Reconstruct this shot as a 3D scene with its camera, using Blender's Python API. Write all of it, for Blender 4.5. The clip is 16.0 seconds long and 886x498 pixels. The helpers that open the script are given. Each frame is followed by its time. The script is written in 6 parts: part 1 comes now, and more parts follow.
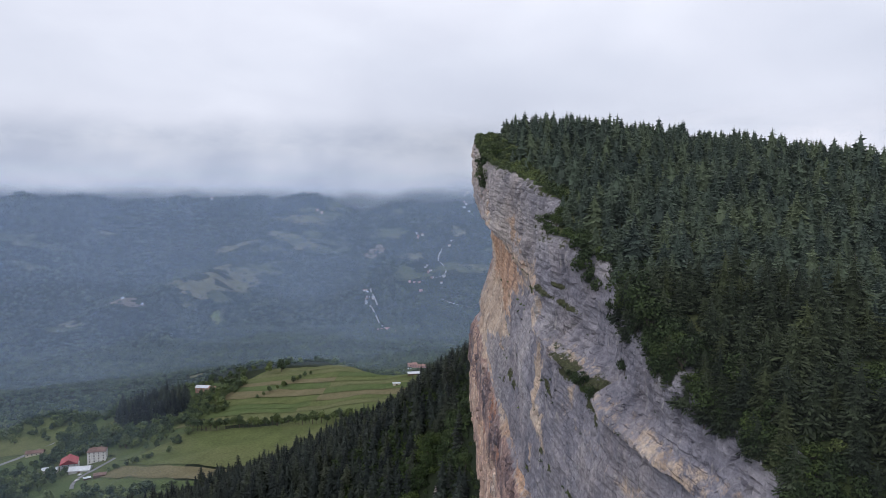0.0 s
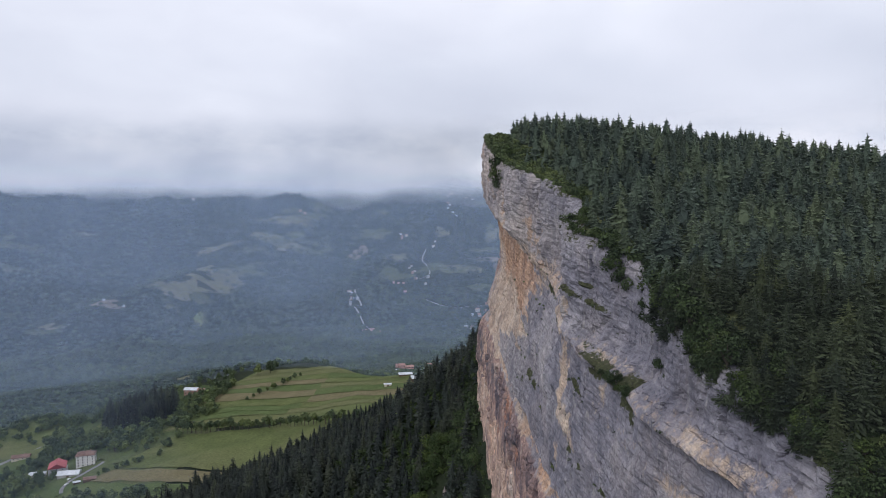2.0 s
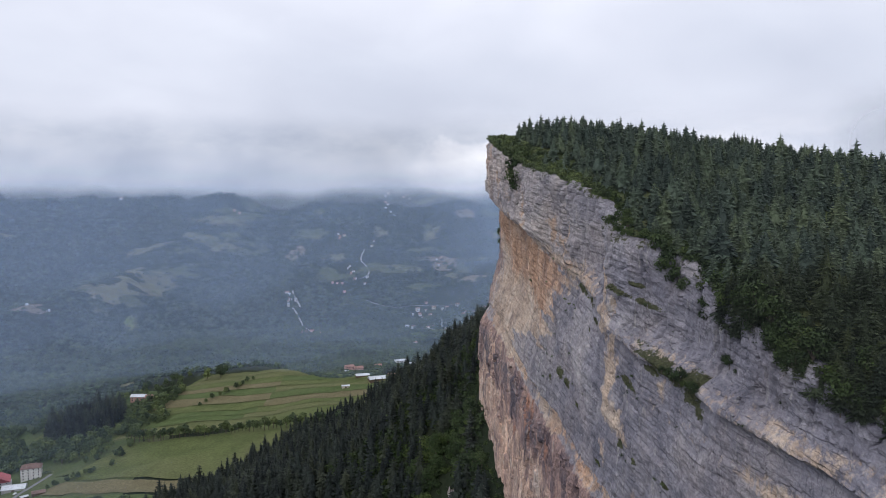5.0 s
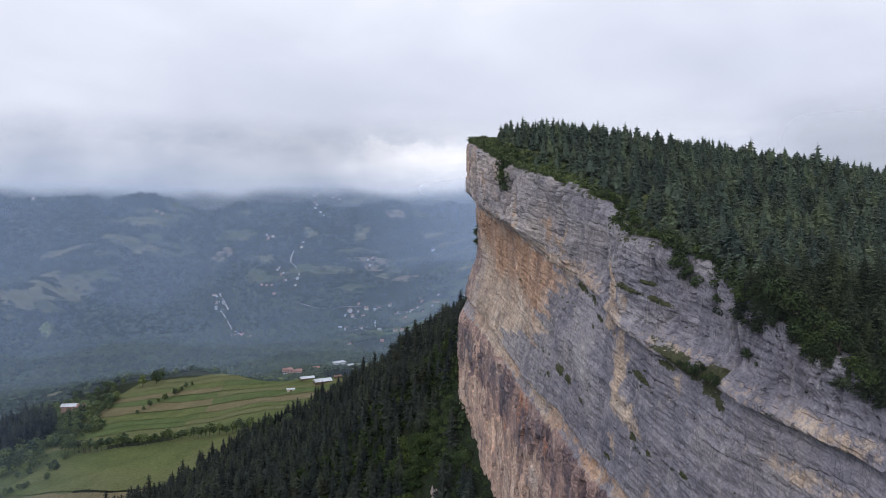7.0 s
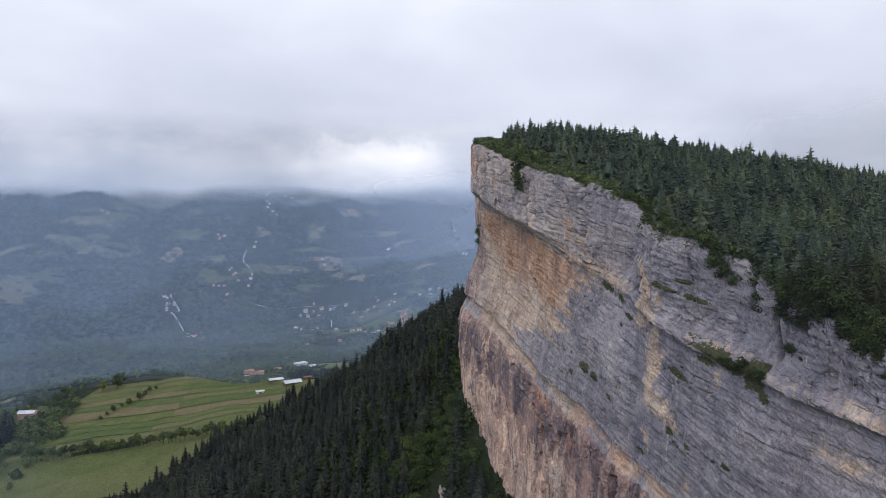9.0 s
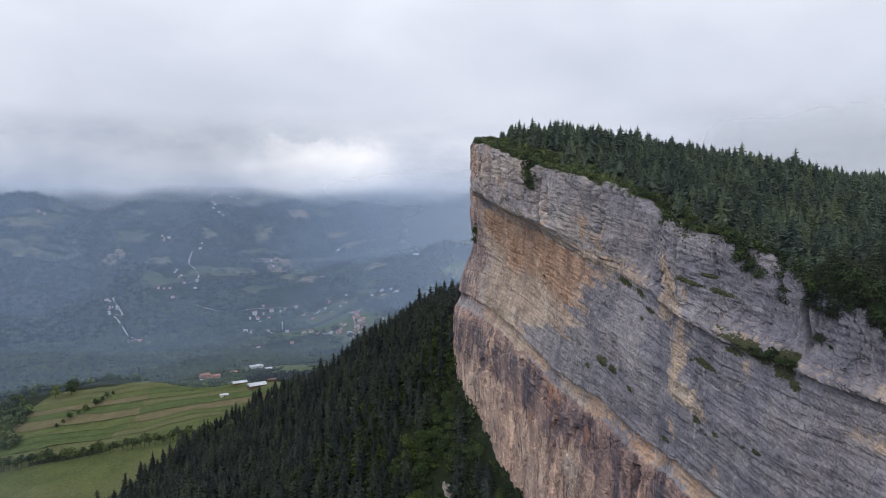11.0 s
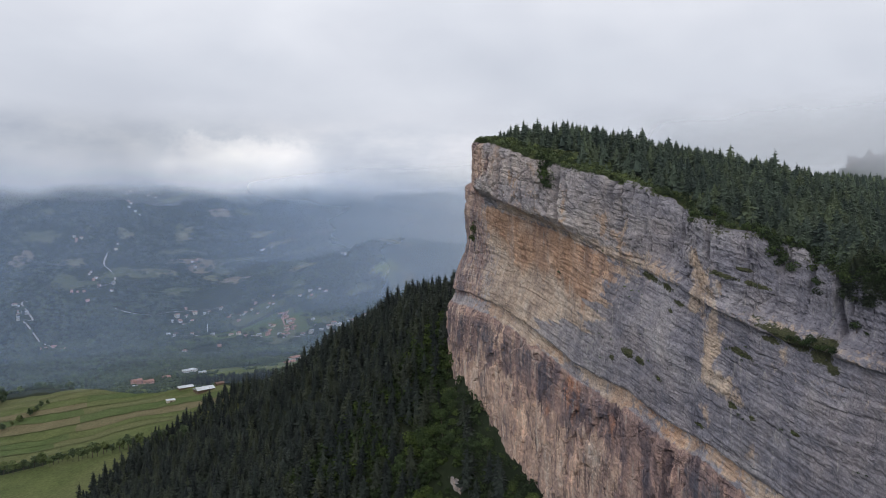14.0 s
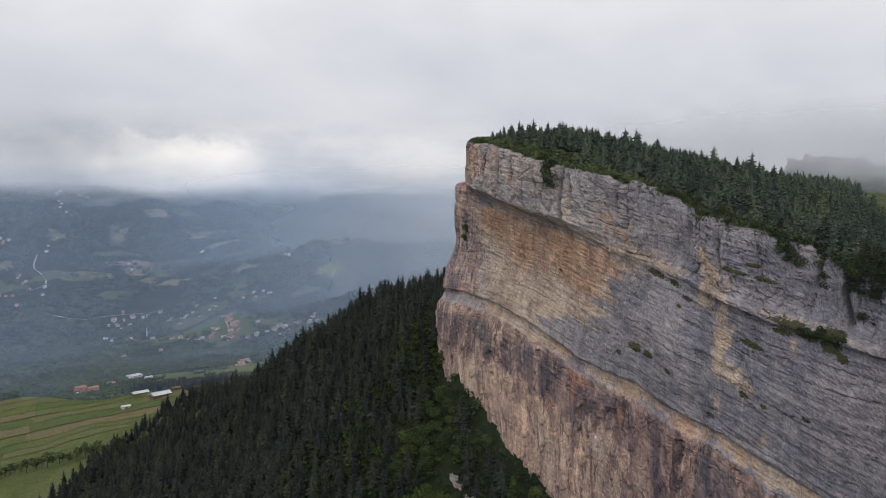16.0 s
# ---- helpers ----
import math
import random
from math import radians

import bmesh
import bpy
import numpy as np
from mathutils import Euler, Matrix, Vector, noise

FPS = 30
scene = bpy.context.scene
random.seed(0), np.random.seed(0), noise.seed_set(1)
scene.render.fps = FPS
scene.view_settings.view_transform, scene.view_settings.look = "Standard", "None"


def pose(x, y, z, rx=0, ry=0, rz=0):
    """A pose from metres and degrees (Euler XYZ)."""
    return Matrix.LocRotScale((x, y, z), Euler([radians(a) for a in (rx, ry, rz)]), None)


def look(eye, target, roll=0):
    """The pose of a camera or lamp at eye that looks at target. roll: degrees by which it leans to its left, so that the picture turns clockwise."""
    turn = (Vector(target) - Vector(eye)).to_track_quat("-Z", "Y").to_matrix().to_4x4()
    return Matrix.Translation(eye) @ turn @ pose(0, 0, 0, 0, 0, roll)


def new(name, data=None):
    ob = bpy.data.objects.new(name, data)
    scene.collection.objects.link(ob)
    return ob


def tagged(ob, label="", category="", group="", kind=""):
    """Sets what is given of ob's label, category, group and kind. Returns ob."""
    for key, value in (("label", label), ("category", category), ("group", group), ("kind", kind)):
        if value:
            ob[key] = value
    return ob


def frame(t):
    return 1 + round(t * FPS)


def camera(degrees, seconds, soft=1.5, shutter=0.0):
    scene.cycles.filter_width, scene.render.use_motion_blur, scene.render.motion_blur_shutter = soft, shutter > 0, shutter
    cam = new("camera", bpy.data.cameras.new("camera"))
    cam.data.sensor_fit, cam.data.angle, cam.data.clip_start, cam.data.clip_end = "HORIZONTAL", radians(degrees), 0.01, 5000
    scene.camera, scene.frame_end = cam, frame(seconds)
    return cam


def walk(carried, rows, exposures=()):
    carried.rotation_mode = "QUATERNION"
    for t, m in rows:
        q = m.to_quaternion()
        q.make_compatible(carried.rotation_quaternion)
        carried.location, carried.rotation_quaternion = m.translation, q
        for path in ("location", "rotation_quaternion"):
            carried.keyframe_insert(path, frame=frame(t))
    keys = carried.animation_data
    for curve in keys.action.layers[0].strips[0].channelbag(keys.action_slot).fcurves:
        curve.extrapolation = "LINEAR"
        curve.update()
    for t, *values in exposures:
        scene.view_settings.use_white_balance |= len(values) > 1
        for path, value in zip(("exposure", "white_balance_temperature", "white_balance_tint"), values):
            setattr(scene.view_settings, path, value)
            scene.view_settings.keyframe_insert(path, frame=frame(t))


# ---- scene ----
cam = camera(62.79, 16.0, soft=0.3)
EYE = 400.0  # height of the first eye over the lowest valley floor
# seconds, x, y, z over EYE, yaw, pitch
ROWS = [
    (0.0, -0.00, -0.00, 0.00, 0.000, -3.588),
    (0.5, -2.02, -0.13, 0.10, -0.082, -3.556),
    (1.0, -4.86, -0.19, -0.01, -0.145, -3.529),
    (1.5, -8.47, -0.26, -0.14, -0.808, -3.519),
    (2.0, -12.92, -0.17, -0.18, -1.521, -3.527),
    (2.5, -17.70, -0.09, -0.11, -2.241, -3.544),
    (3.0, -23.01, 0.13, 0.05, -2.962, -3.568),
    (3.5, -28.58, 0.40, 0.22, -3.669, -3.576),
    (4.0, -34.57, 0.86, 0.36, -4.598, -3.583),
    (6.5, -66.64, 3.50, 0.52, -11.552, -3.534),
    (7.0, -73.40, 4.71, 0.66, -13.002, -3.548),
    (7.5, -80.07, 5.97, 0.89, -13.977, -3.576),
    (8.0, -86.80, 7.37, 1.14, -14.980, -3.609),
    (8.5, -93.46, 8.75, 1.31, -16.021, -3.631),
    (9.0, -100.34, 10.24, 1.32, -17.094, -3.644),
    (11.5, -134.62, 18.72, 0.10, -23.113, -3.579),
    (12.0, -141.51, 20.85, 0.10, -24.756, -3.605),
    (12.5, -148.23, 23.12, 0.11, -25.740, -3.631),
    (13.0, -154.99, 25.69, 0.10, -26.435, -3.656),
    (13.5, -161.64, 28.39, 0.03, -27.276, -3.668),
    (14.0, -168.35, 31.31, -0.05, -28.165, -3.655),
    (14.5, -174.98, 34.23, -0.11, -29.311, -3.650),
    (15.0, -181.68, 37.30, -0.23, -30.580, -3.654),
    (15.5, -188.37, 40.36, -0.35, -31.824, -3.650),
    (16.0, -195.17, 43.63, -0.49, -33.126, -3.629),
]
walk(cam, [(t, pose(x, y, EYE + z, 90 + pitch, 0, yaw)) for t, x, y, z, yaw, pitch in ROWS], [(0.0, 0.04, 6230, 14), (9.2, 0.04, 6180, 14), (12.0, -0.05, 6290, 12), (13.0, -0.08, 6330, 12), (14.5, -0.09, 6500, 11), (16.0, -0.10, 6700, 11)])

# ---- noise and land forms, metres; heights are over the first eye ----
def rnd2(ix, iy, seed):
    n = (ix.astype(np.int64) * 374761393 + iy.astype(np.int64) * 668265263 + seed * 144269504) & 0x7FFFFFFF
    n = ((n ^ (n >> 13)) * 1274126177) & 0x7FFFFFFF
    return ((n ^ (n >> 16)) & 0xFFFF) / 65535.0


def vnoise(x, y, seed=0):
    """Smooth value noise, 0 to 1."""
    x, y = np.broadcast_arrays(np.asarray(x, float), np.asarray(y, float))
    ix, iy = np.floor(x), np.floor(y)
    fx, fy = x - ix, y - iy
    fx, fy = fx * fx * (3 - 2 * fx), fy * fy * (3 - 2 * fy)
    a, b = rnd2(ix, iy, seed), rnd2(ix + 1, iy, seed)
    c, d = rnd2(ix, iy + 1, seed), rnd2(ix + 1, iy + 1, seed)
    return (a * (1 - fx) + b * fx) * (1 - fy) + (c * (1 - fx) + d * fx) * fy


def fbm(x, y, octaves=4, seed=0, gain=0.5):
    """Fractal noise, about -1 to 1."""
    total, amp, top = 0.0, 1.0, 0.0
    for k in range(octaves):
        total = total + amp * (2 * vnoise(x * 2**k + 17.3 * k, y * 2**k - 9.1 * k, seed + k) - 1)
        top += amp
        amp *= gain
    return total / top * 1.5


def cells(x, y, seed=0):
    """Voronoi cells: distance to the border between the two nearest, and a random value for each cell."""
    x, y = np.broadcast_arrays(np.asarray(x, float), np.asarray(y, float))
    ix, iy = np.floor(x), np.floor(y)
    f1 = np.full(x.shape, 9.0)
    f2, who = f1.copy(), f1.copy()
    for dx in (-1, 0, 1):
        for dy in (-1, 0, 1):
            cx, cy = ix + dx, iy + dy
            d = np.hypot(cx + rnd2(cx, cy, seed) - x, cy + rnd2(cx, cy, seed + 1) - y)
            near = d < f1
            f2 = np.where(near, f1, np.minimum(f2, d))
            who = np.where(near, rnd2(cx, cy, seed + 2), who)
            f1 = np.where(near, d, f1)
    return f2 - f1, who


def step(a, b, x):
    t = np.clip((x - a) / (b - a), 0, 1)
    return t * t * (3 - 2 * t)


# The foot line of the rock wall in plan, from the near end round the nose to the hidden back.
WALL_Y = [-60, 40, 80, 104, 118, 128, 136, 143, 156, 165, 173, 180, 187, 195, 202, 211, 220, 235, 255, 272, 282, 300, 316, 334, 343, 354, 363, 385, 396, 412, 450]
WALL_X = [170, 103, 72, 54, 47, 43, 38, 35, 32, 30.5, 28.8, 27, 25, 23, 21.8, 20.6, 20.2, 19.7, 18.3, 17.8, 16.5, 15.8, 14.2, 13.2, 12.6, 15.7, 18.5, 24, 31, 60, 190]
# How far the rim stands behind that foot line, and how high it is.
RIM_Y = [-60, 80, 104, 118, 136, 143, 156, 165, 173, 180, 187, 195, 202, 211, 220, 229, 235, 241, 255, 264, 272, 282, 300, 316, 334, 343, 354, 363, 385, 396, 412, 450]
RIM_BACK = [0, 5, 9, 9, 7, 7.5, 9.5, 10, 12.7, 11, 9, 6.5, 4.4, 6.2, 11.3, 16.1, 12.3, 9.1, 6.7, 2.3, -0.6, -1.3, -1.8, -0.9, 0.2, 2.4, 2.2, 7.5, 20, 38, 50, 0]
RIM_Z_Y = [60, 100, 120, 136, 142, 156, 165, 173, 180, 187, 195, 203, 212, 220, 226, 231, 241, 255, 271, 285, 309, 330, 349, 420]
RIM_Z = [-82, -55, -42, -34, -31, -23, -22, -19, -15, -13.5, -9, -8, -5, -5, -1, 2, 5, 10, 13.5, 17, 24, 29, 30.5, 28]


def wall_x(y):
    return np.interp(y, WALL_Y, WALL_X)


def plateau(x, y):
    """Ground of the wooded top, without trees."""
    z = np.interp(y, [-60, 60, 100, 120, 135, 150, 190, 220, 262, 290, 330, 420], [-110, -68, -48, -38, -30, -25, -13, 0, 14, 24, 31, 28])
    z = z - 0.108 * np.clip(x - 60, 0, 150) - 0.03 * np.clip(x - 210, 0, 400) - 0.0006 * np.clip(x - 160, 0, 50) ** 2
    inland = x - np.interp(y, WALL_Y, WALL_X) - np.interp(y, RIM_Y, RIM_BACK)
    near_rim = step(20, 1, inland)
    z = z + (np.interp(y, RIM_Z_Y, RIM_Z) - z) * near_rim
    return z + 1.2 * fbm(x / 28, y / 28, 3, 5) * (1 - 0.7 * near_rim)


def land(x, y):
    """Ground of the valley, the wooded spur under the rock and the far mountains."""
    x, y = np.broadcast_arrays(np.asarray(x, float), np.asarray(y, float))
    crest = np.interp(x, [-900, -400, -250, -135, -45, -7, 12, 30, 80, 200], [-322, -265, -217, -181, -146, -107, -95, -72, -52, -36])
    spur = crest + np.where(y < 405, 0.45 * (y - 405), -0.2 * (np.minimum(y, 600) - 405) - 0.55 * np.clip(y - 600, 0, 2000))
    spur = spur + 11 * np.exp(-(((x + 38) / 45) ** 2) - ((y - 640) / 70) ** 2) - 6 * np.exp(-(((x - 28) / 40) ** 2) - ((y - 570) / 90) ** 2)
    gap = np.clip(wall_x(y) - x, 0, 300)
    spur = spur + (18 + 12 * step(305, 340, y)) * np.exp(-gap / 9) * step(120, 260, y) * step(372, 345, y)
    field = -213 + 0.135 * np.clip(x, -700, 200) + 4 * fbm(x / 160, y / 160, 2, 8) - 12 * step(970, 800, y)
    side = np.clip(-x - 250, 0, 1600)
    far_y = y + 0.22 * side - 0.10 * np.clip(x - 200, 0, 1500) + 110 * step(-210, -50, x) * step(1700, 1200, y)
    valley = np.interp(far_y, [1000, 1150, 1290, 1450, 1700, 1950, 2300, 2450, 2630, 2850, 3100, 3300, 3450, 3600, 4200, 5200], [-212, -258, -285, -308, -365, -395, -395, -365, -330, -252, -192, -110, -25, 55, 150, 220])
    # the floor falls away to the left; the right side rises to broad terraces
    valley = valley - 0.32 * np.clip(-x - 60, 0, 550) * step(1050, 1500, y) * step(3300, 2500, y) + 0.38 * np.clip(x - 350, 0, 520) * step(1700, 2300, y) * step(3900, 3200, y)
    valley = valley - 55 * np.exp(-(((x + 290 - 0.25 * (y - 2700)) / 120) ** 2)) * step(2200, 2500, y) * step(3300, 2900, y)
    low = np.minimum(field, valley + 0.02 * side) * step(1300, 1000, y) + valley * step(1000, 1300, y)
    low = low + step(1700, 2500, far_y) * (34 * step(4300, 3300, far_y) * fbm(x / 420 + 0.3 * fbm(x / 300, y / 300, 2, 3), y / 520, 4, 21) + 8 * fbm(x / 90, y / 90, 3, 31))
    # a long wooded ridge that comes down from the far mountain on the left, with side gullies
    crest_x = np.interp(y, [1500, 1900, 2280, 2450, 2660, 2950, 3300, 3700], [-1700, -1250, -1000, -900, -766, -600, -450, -330])
    crest_z = np.interp(y, [1500, 1900, 2280, 2450, 2660, 2950, 3300, 3700], [-560, -430, -315, -285, -240, -175, -80, 70])
    off = x - crest_x + 45 * fbm(x / 260, y / 200, 3, 25)
    ridge = crest_z - np.where(off > 0, 0.62, 0.42) * np.sqrt(off**2 + 40**2) + 25 + 16 * fbm(x / 130, y / 130, 3, 26)
    low = np.where(y > 1500, np.maximum(low, ridge), low)
    low = np.where(y > 2500, np.minimum(low, 62 + 0.08 * (low - 62)), low)
    # the head of the valley closes all round and climbs into the cloud
    reach = np.hypot(x + 90, y - 10)
    head = np.interp(reach, [2450, 2800, 3000, 3150, 3300, 3700], [-420, -240, -105, 0, 50, 58]) + step(2500, 2900, reach) * (44 * fbm(x / 300, y / 700, 4, 27) + 10 * fbm(x / 80, y / 80, 2, 28))
    low = np.where(y > 1500, np.maximum(low, head) + 14 * np.exp(-np.abs(low - head) / 30), low)
    z = np.maximum(spur, low)
    z = np.maximum(z, -600 + 0.02 * np.abs(x))
    # wooded hill in the mist behind the plateau
    z = z + 118 * np.exp(-(((x - 840) / 260) ** 2) - ((y - 600) / 230) ** 2) * step(330, 520, x)
    z = z + 48 * np.exp(-(((x - 783) / 60) ** 2) - ((y - 680) / 75) ** 2)
    return z + 2.2 * fbm(x / 45, y / 45, 3, 11)


# ---- mesh helpers ----
def grid_faces(nu, nv):
    i = np.arange((nu - 1) * (nv - 1))
    a = (i // (nv - 1)) * nv + i % (nv - 1)
    return np.stack([a, a + nv, a + nv + 1, a + 1], 1)


def np_mesh(name, verts, faces, material=None, smooth=False):
    """A mesh from numpy arrays of corners and faces of one size."""
    verts, faces = np.asarray(verts, np.float32), np.asarray(faces, np.int32)
    me = bpy.data.meshes.new(name)
    me.vertices.add(len(verts))
    me.vertices.foreach_set("co", verts.ravel())
    n, k = faces.shape
    me.loops.add(n * k)
    me.loops.foreach_set("vertex_index", faces.ravel())
    me.polygons.add(n)
    me.polygons.foreach_set("loop_start", np.arange(0, n * k, k, dtype=np.int32))
    me.polygons.foreach_set("use_smooth", np.full(n, smooth))
    me.update(calc_edges=True)
    me.validate()
    if material:
        me.materials.append(material)
    return me


def paint(me, name, values):
    """A soft mask at each corner of a mesh, for stains, darkened clefts and the like."""
    at = me.attributes.new(name, "FLOAT", "POINT")
    at.data.foreach_set("value", np.asarray(values, np.float32).ravel())


def part(name, me, parent, label=""):
    ob = new(name, me)
    ob.parent = parent
    return tagged(ob, label)


def thing(name, m, label, category, group="", kind=""):
    ob = new(name)
    ob.matrix_world = m
    ob.empty_display_size = 0.3
    return tagged(ob, label, category, group, kind)

# ---- sky and light: a closed, bright overcast ----
def node(tree, kind, **values):
    n = tree.nodes.new(kind)
    for key, value in values.items():
        if key in n.inputs:
            n.inputs[key].default_value = value
    return n


world = bpy.data.worlds.new("overcast")
scene.world = world
world.use_nodes = True
wt = world.node_tree
wt.nodes.clear()
w_out = node(wt, "ShaderNodeOutputWorld")
w_bg = node(wt, "ShaderNodeBackground", Strength=1.0)
w_sky = node(wt, "ShaderNodeTexSky")
w_sky.sky_type, w_sky.sun_disc = "NISHITA", False
w_sky.sun_elevation, w_sky.sun_rotation = radians(48), radians(25)
w_dim = node(wt, "ShaderNodeMixRGB")
w_dim.blend_type = "MULTIPLY"
w_dim.inputs[0].default_value, w_dim.inputs[2].default_value = 1.0, (0.1, 0.1, 0.1, 1)
w_co = node(wt, "ShaderNodeTexCoord")
w_sep = node(wt, "ShaderNodeSeparateXYZ")
w_map = node(wt, "ShaderNodeMapping")
w_map.inputs["Scale"].default_value = (1.0, 1.0, 1.9)
w_n1 = node(wt, "ShaderNodeTexNoise", Scale=2.6, Detail=3.5, Roughness=0.45, Distortion=0.3)
w_n2 = node(wt, "ShaderNodeTexNoise", Scale=8.0, Detail=5.0, Roughness=0.5, Distortion=0.3)
w_el = node(wt, "ShaderNodeValToRGB")
w_el.color_ramp.elements[0].position, w_el.color_ramp.elements[0].color = 0.0, (0.54, 0.58, 0.66, 1)
w_el.color_ramp.elements[1].position, w_el.color_ramp.elements[1].color = 1.0, (0.86, 0.87, 0.90, 1)
for at, c in ((0.035, (0.58, 0.62, 0.70, 1)), (0.075, (0.66, 0.69, 0.76, 1)), (0.18, (0.74, 0.77, 0.83, 1)), (0.30, (0.93, 0.95, 0.99, 1))):
    e = w_el.color_ramp.elements.new(at)
    e.color = c
w_r1 = node(wt, "ShaderNodeValToRGB")
w_r1.color_ramp.elements[0].position, w_r1.color_ramp.elements[0].color = 0.32, (0.89, 0.90, 0.92, 1)
w_r1.color_ramp.elements[1].position, w_r1.color_ramp.elements[1].color = 0.68, (1.10, 1.09, 1.08, 1)
w_r2 = node(wt, "ShaderNodeValToRGB")
w_r2.color_ramp.elements[0].position, w_r2.color_ramp.elements[0].color = 0.35, (0.97, 0.97, 0.975, 1)
w_r2.color_ramp.elements[1].position, w_r2.color_ramp.elements[1].color = 0.70, (1.035, 1.035, 1.03, 1)
w_m1, w_m2, w_m3 = (node(wt, "ShaderNodeMixRGB") for _ in range(3))
w_m1.blend_type = w_m2.blend_type = "MULTIPLY"
w_m1.inputs[0].default_value = w_m2.inputs[0].default_value = 1.0
w_m3.inputs[0].default_value = 0.93
# a brighter heap of cloud low over the far end of the valley
w_add = node(wt, "ShaderNodeMixRGB")
w_add.blend_type, w_add.inputs[0].default_value = "ADD", 1.0
w_n3 = node(wt, "ShaderNodeTexNoise", Scale=16.0, Detail=5.0, Roughness=0.55)
w_warp = node(wt, "ShaderNodeMixRGB")
w_warp.blend_type, w_warp.inputs[0].default_value = "ADD", 0.10
w_flat = node(wt, "ShaderNodeMapping")
w_flat.inputs["Scale"].default_value = (1.0, 1.0, 1.9)
w_gap = node(wt, "ShaderNodeVectorMath")
w_gap.operation = "DISTANCE"
w_gap.inputs[1].default_value = (math.sin(radians(11)) + 0.05, math.cos(radians(11)) + 0.05, (0.056 + 0.05) * 1.9)
w_puff = node(wt, "ShaderNodeValToRGB")
w_puff.color_ramp.elements[0].position, w_puff.color_ramp.elements[0].color = 0.03, (0.06, 0.06, 0.05, 1)
w_puff.color_ramp.elements[1].position, w_puff.color_ramp.elements[1].color = 0.115, (0, 0, 0, 1)
for a, b in (
    (w_co.outputs["Generated"], w_sep.inputs[0]), (w_co.outputs["Generated"], w_map.inputs[0]),
    (w_map.outputs[0], w_n1.inputs["Vector"]), (w_map.outputs[0], w_n2.inputs["Vector"]),
    (w_sep.outputs["Z"], w_el.inputs[0]), (w_n1.outputs[0], w_r1.inputs[0]), (w_n2.outputs[0], w_r2.inputs[0]),
    (w_el.outputs[0], w_m1.inputs[1]), (w_r1.outputs[0], w_m1.inputs[2]), (w_m1.outputs[0], w_m2.inputs[1]), (w_r2.outputs[0], w_m2.inputs[2]),
    (w_sky.outputs[0], w_dim.inputs[1]), (w_dim.outputs[0], w_m3.inputs[1]), (w_m2.outputs[0], w_m3.inputs[2]),
    (w_m3.outputs[0], w_add.inputs[1]), (w_add.outputs[0], w_bg.inputs[0]),
    (w_co.outputs["Generated"], w_warp.inputs[1]), (w_n3.outputs["Color"], w_warp.inputs[2]), (w_co.outputs["Generated"], w_n3.inputs["Vector"]),
    (w_warp.outputs[0], w_flat.inputs[0]), (w_flat.outputs[0], w_gap.inputs[0]), (w_gap.outputs["Value"], w_puff.inputs[0]), (w_puff.outputs[0], w_add.inputs[2]), (w_bg.outputs[0], w_out.inputs[0]),
):
    wt.links.new(a, b)

sun = new("sun", bpy.data.lights.new("sun", "SUN"))
sun.data.energy, sun.data.angle, sun.data.color = 0.7, radians(25), (1.0, 0.97, 0.93)
sun.matrix_world = look((-300, -250, 900), (60, 250, EYE))

# ---- materials ----
def material(name):
    m = bpy.data.materials.new(name)
    m.use_nodes = True
    t = m.node_tree
    return m, t, t.nodes["Principled BSDF"]


def ramp(t, source, stops):
    r = node(t, "ShaderNodeValToRGB")
    cr = r.color_ramp
    while len(cr.elements) < len(stops):
        cr.elements.new(0.5)
    for e, (at, c) in zip(cr.elements, stops):
        e.position, e.color = at, (*c, 1) if len(c) == 3 else c
    t.links.new(source, r.inputs[0])
    return r.outputs[0]


def mix(t, how, fac, a, b):
    n = node(t, "ShaderNodeMixRGB")
    n.blend_type = how
    for sock, v in zip(n.inputs, (fac, a, b)):
        if isinstance(v, bpy.types.NodeSocket):
            t.links.new(v, sock)
        elif isinstance(v, tuple):
            sock.default_value = (*v, 1)
        else:
            sock.default_value = v
    return n.outputs[0]


def tex(t, scale, detail=5.0, rough=0.55, stretch=None, turn=None, distort=0.0):
    co = node(t, "ShaderNodeTexCoord")
    n = node(t, "ShaderNodeTexNoise", Scale=scale, Detail=detail, Roughness=rough, Distortion=distort)
    if stretch:
        mp = node(t, "ShaderNodeMapping")
        mp.inputs["Scale"].default_value = stretch
        if turn:
            mp.inputs["Rotation"].default_value = [radians(a) for a in turn]
        t.links.new(co.outputs["Object"], mp.inputs[0])
        t.links.new(mp.outputs[0], n.inputs["Vector"])
    else:
        t.links.new(co.outputs["Object"], n.inputs["Vector"])
    return n.outputs[0]


def bump(t, bsdf, height, strength, distance):
    b = node(t, "ShaderNodeBump", Strength=strength, Distance=distance)
    t.links.new(height, b.inputs["Height"])
    t.links.new(b.outputs[0], bsdf.inputs["Normal"])


def attr(t, name):
    a = node(t, "ShaderNodeAttribute")
    a.attribute_name = name
    return a.outputs["Fac"]


def math_node(t, op, a, b):
    n = node(t, "ShaderNodeMath")
    n.operation = op
    for sock, v in zip(n.inputs, (a, b)):
        if isinstance(v, bpy.types.NodeSocket):
            t.links.new(v, sock)
        else:
            sock.default_value = v
    return n.outputs[0]


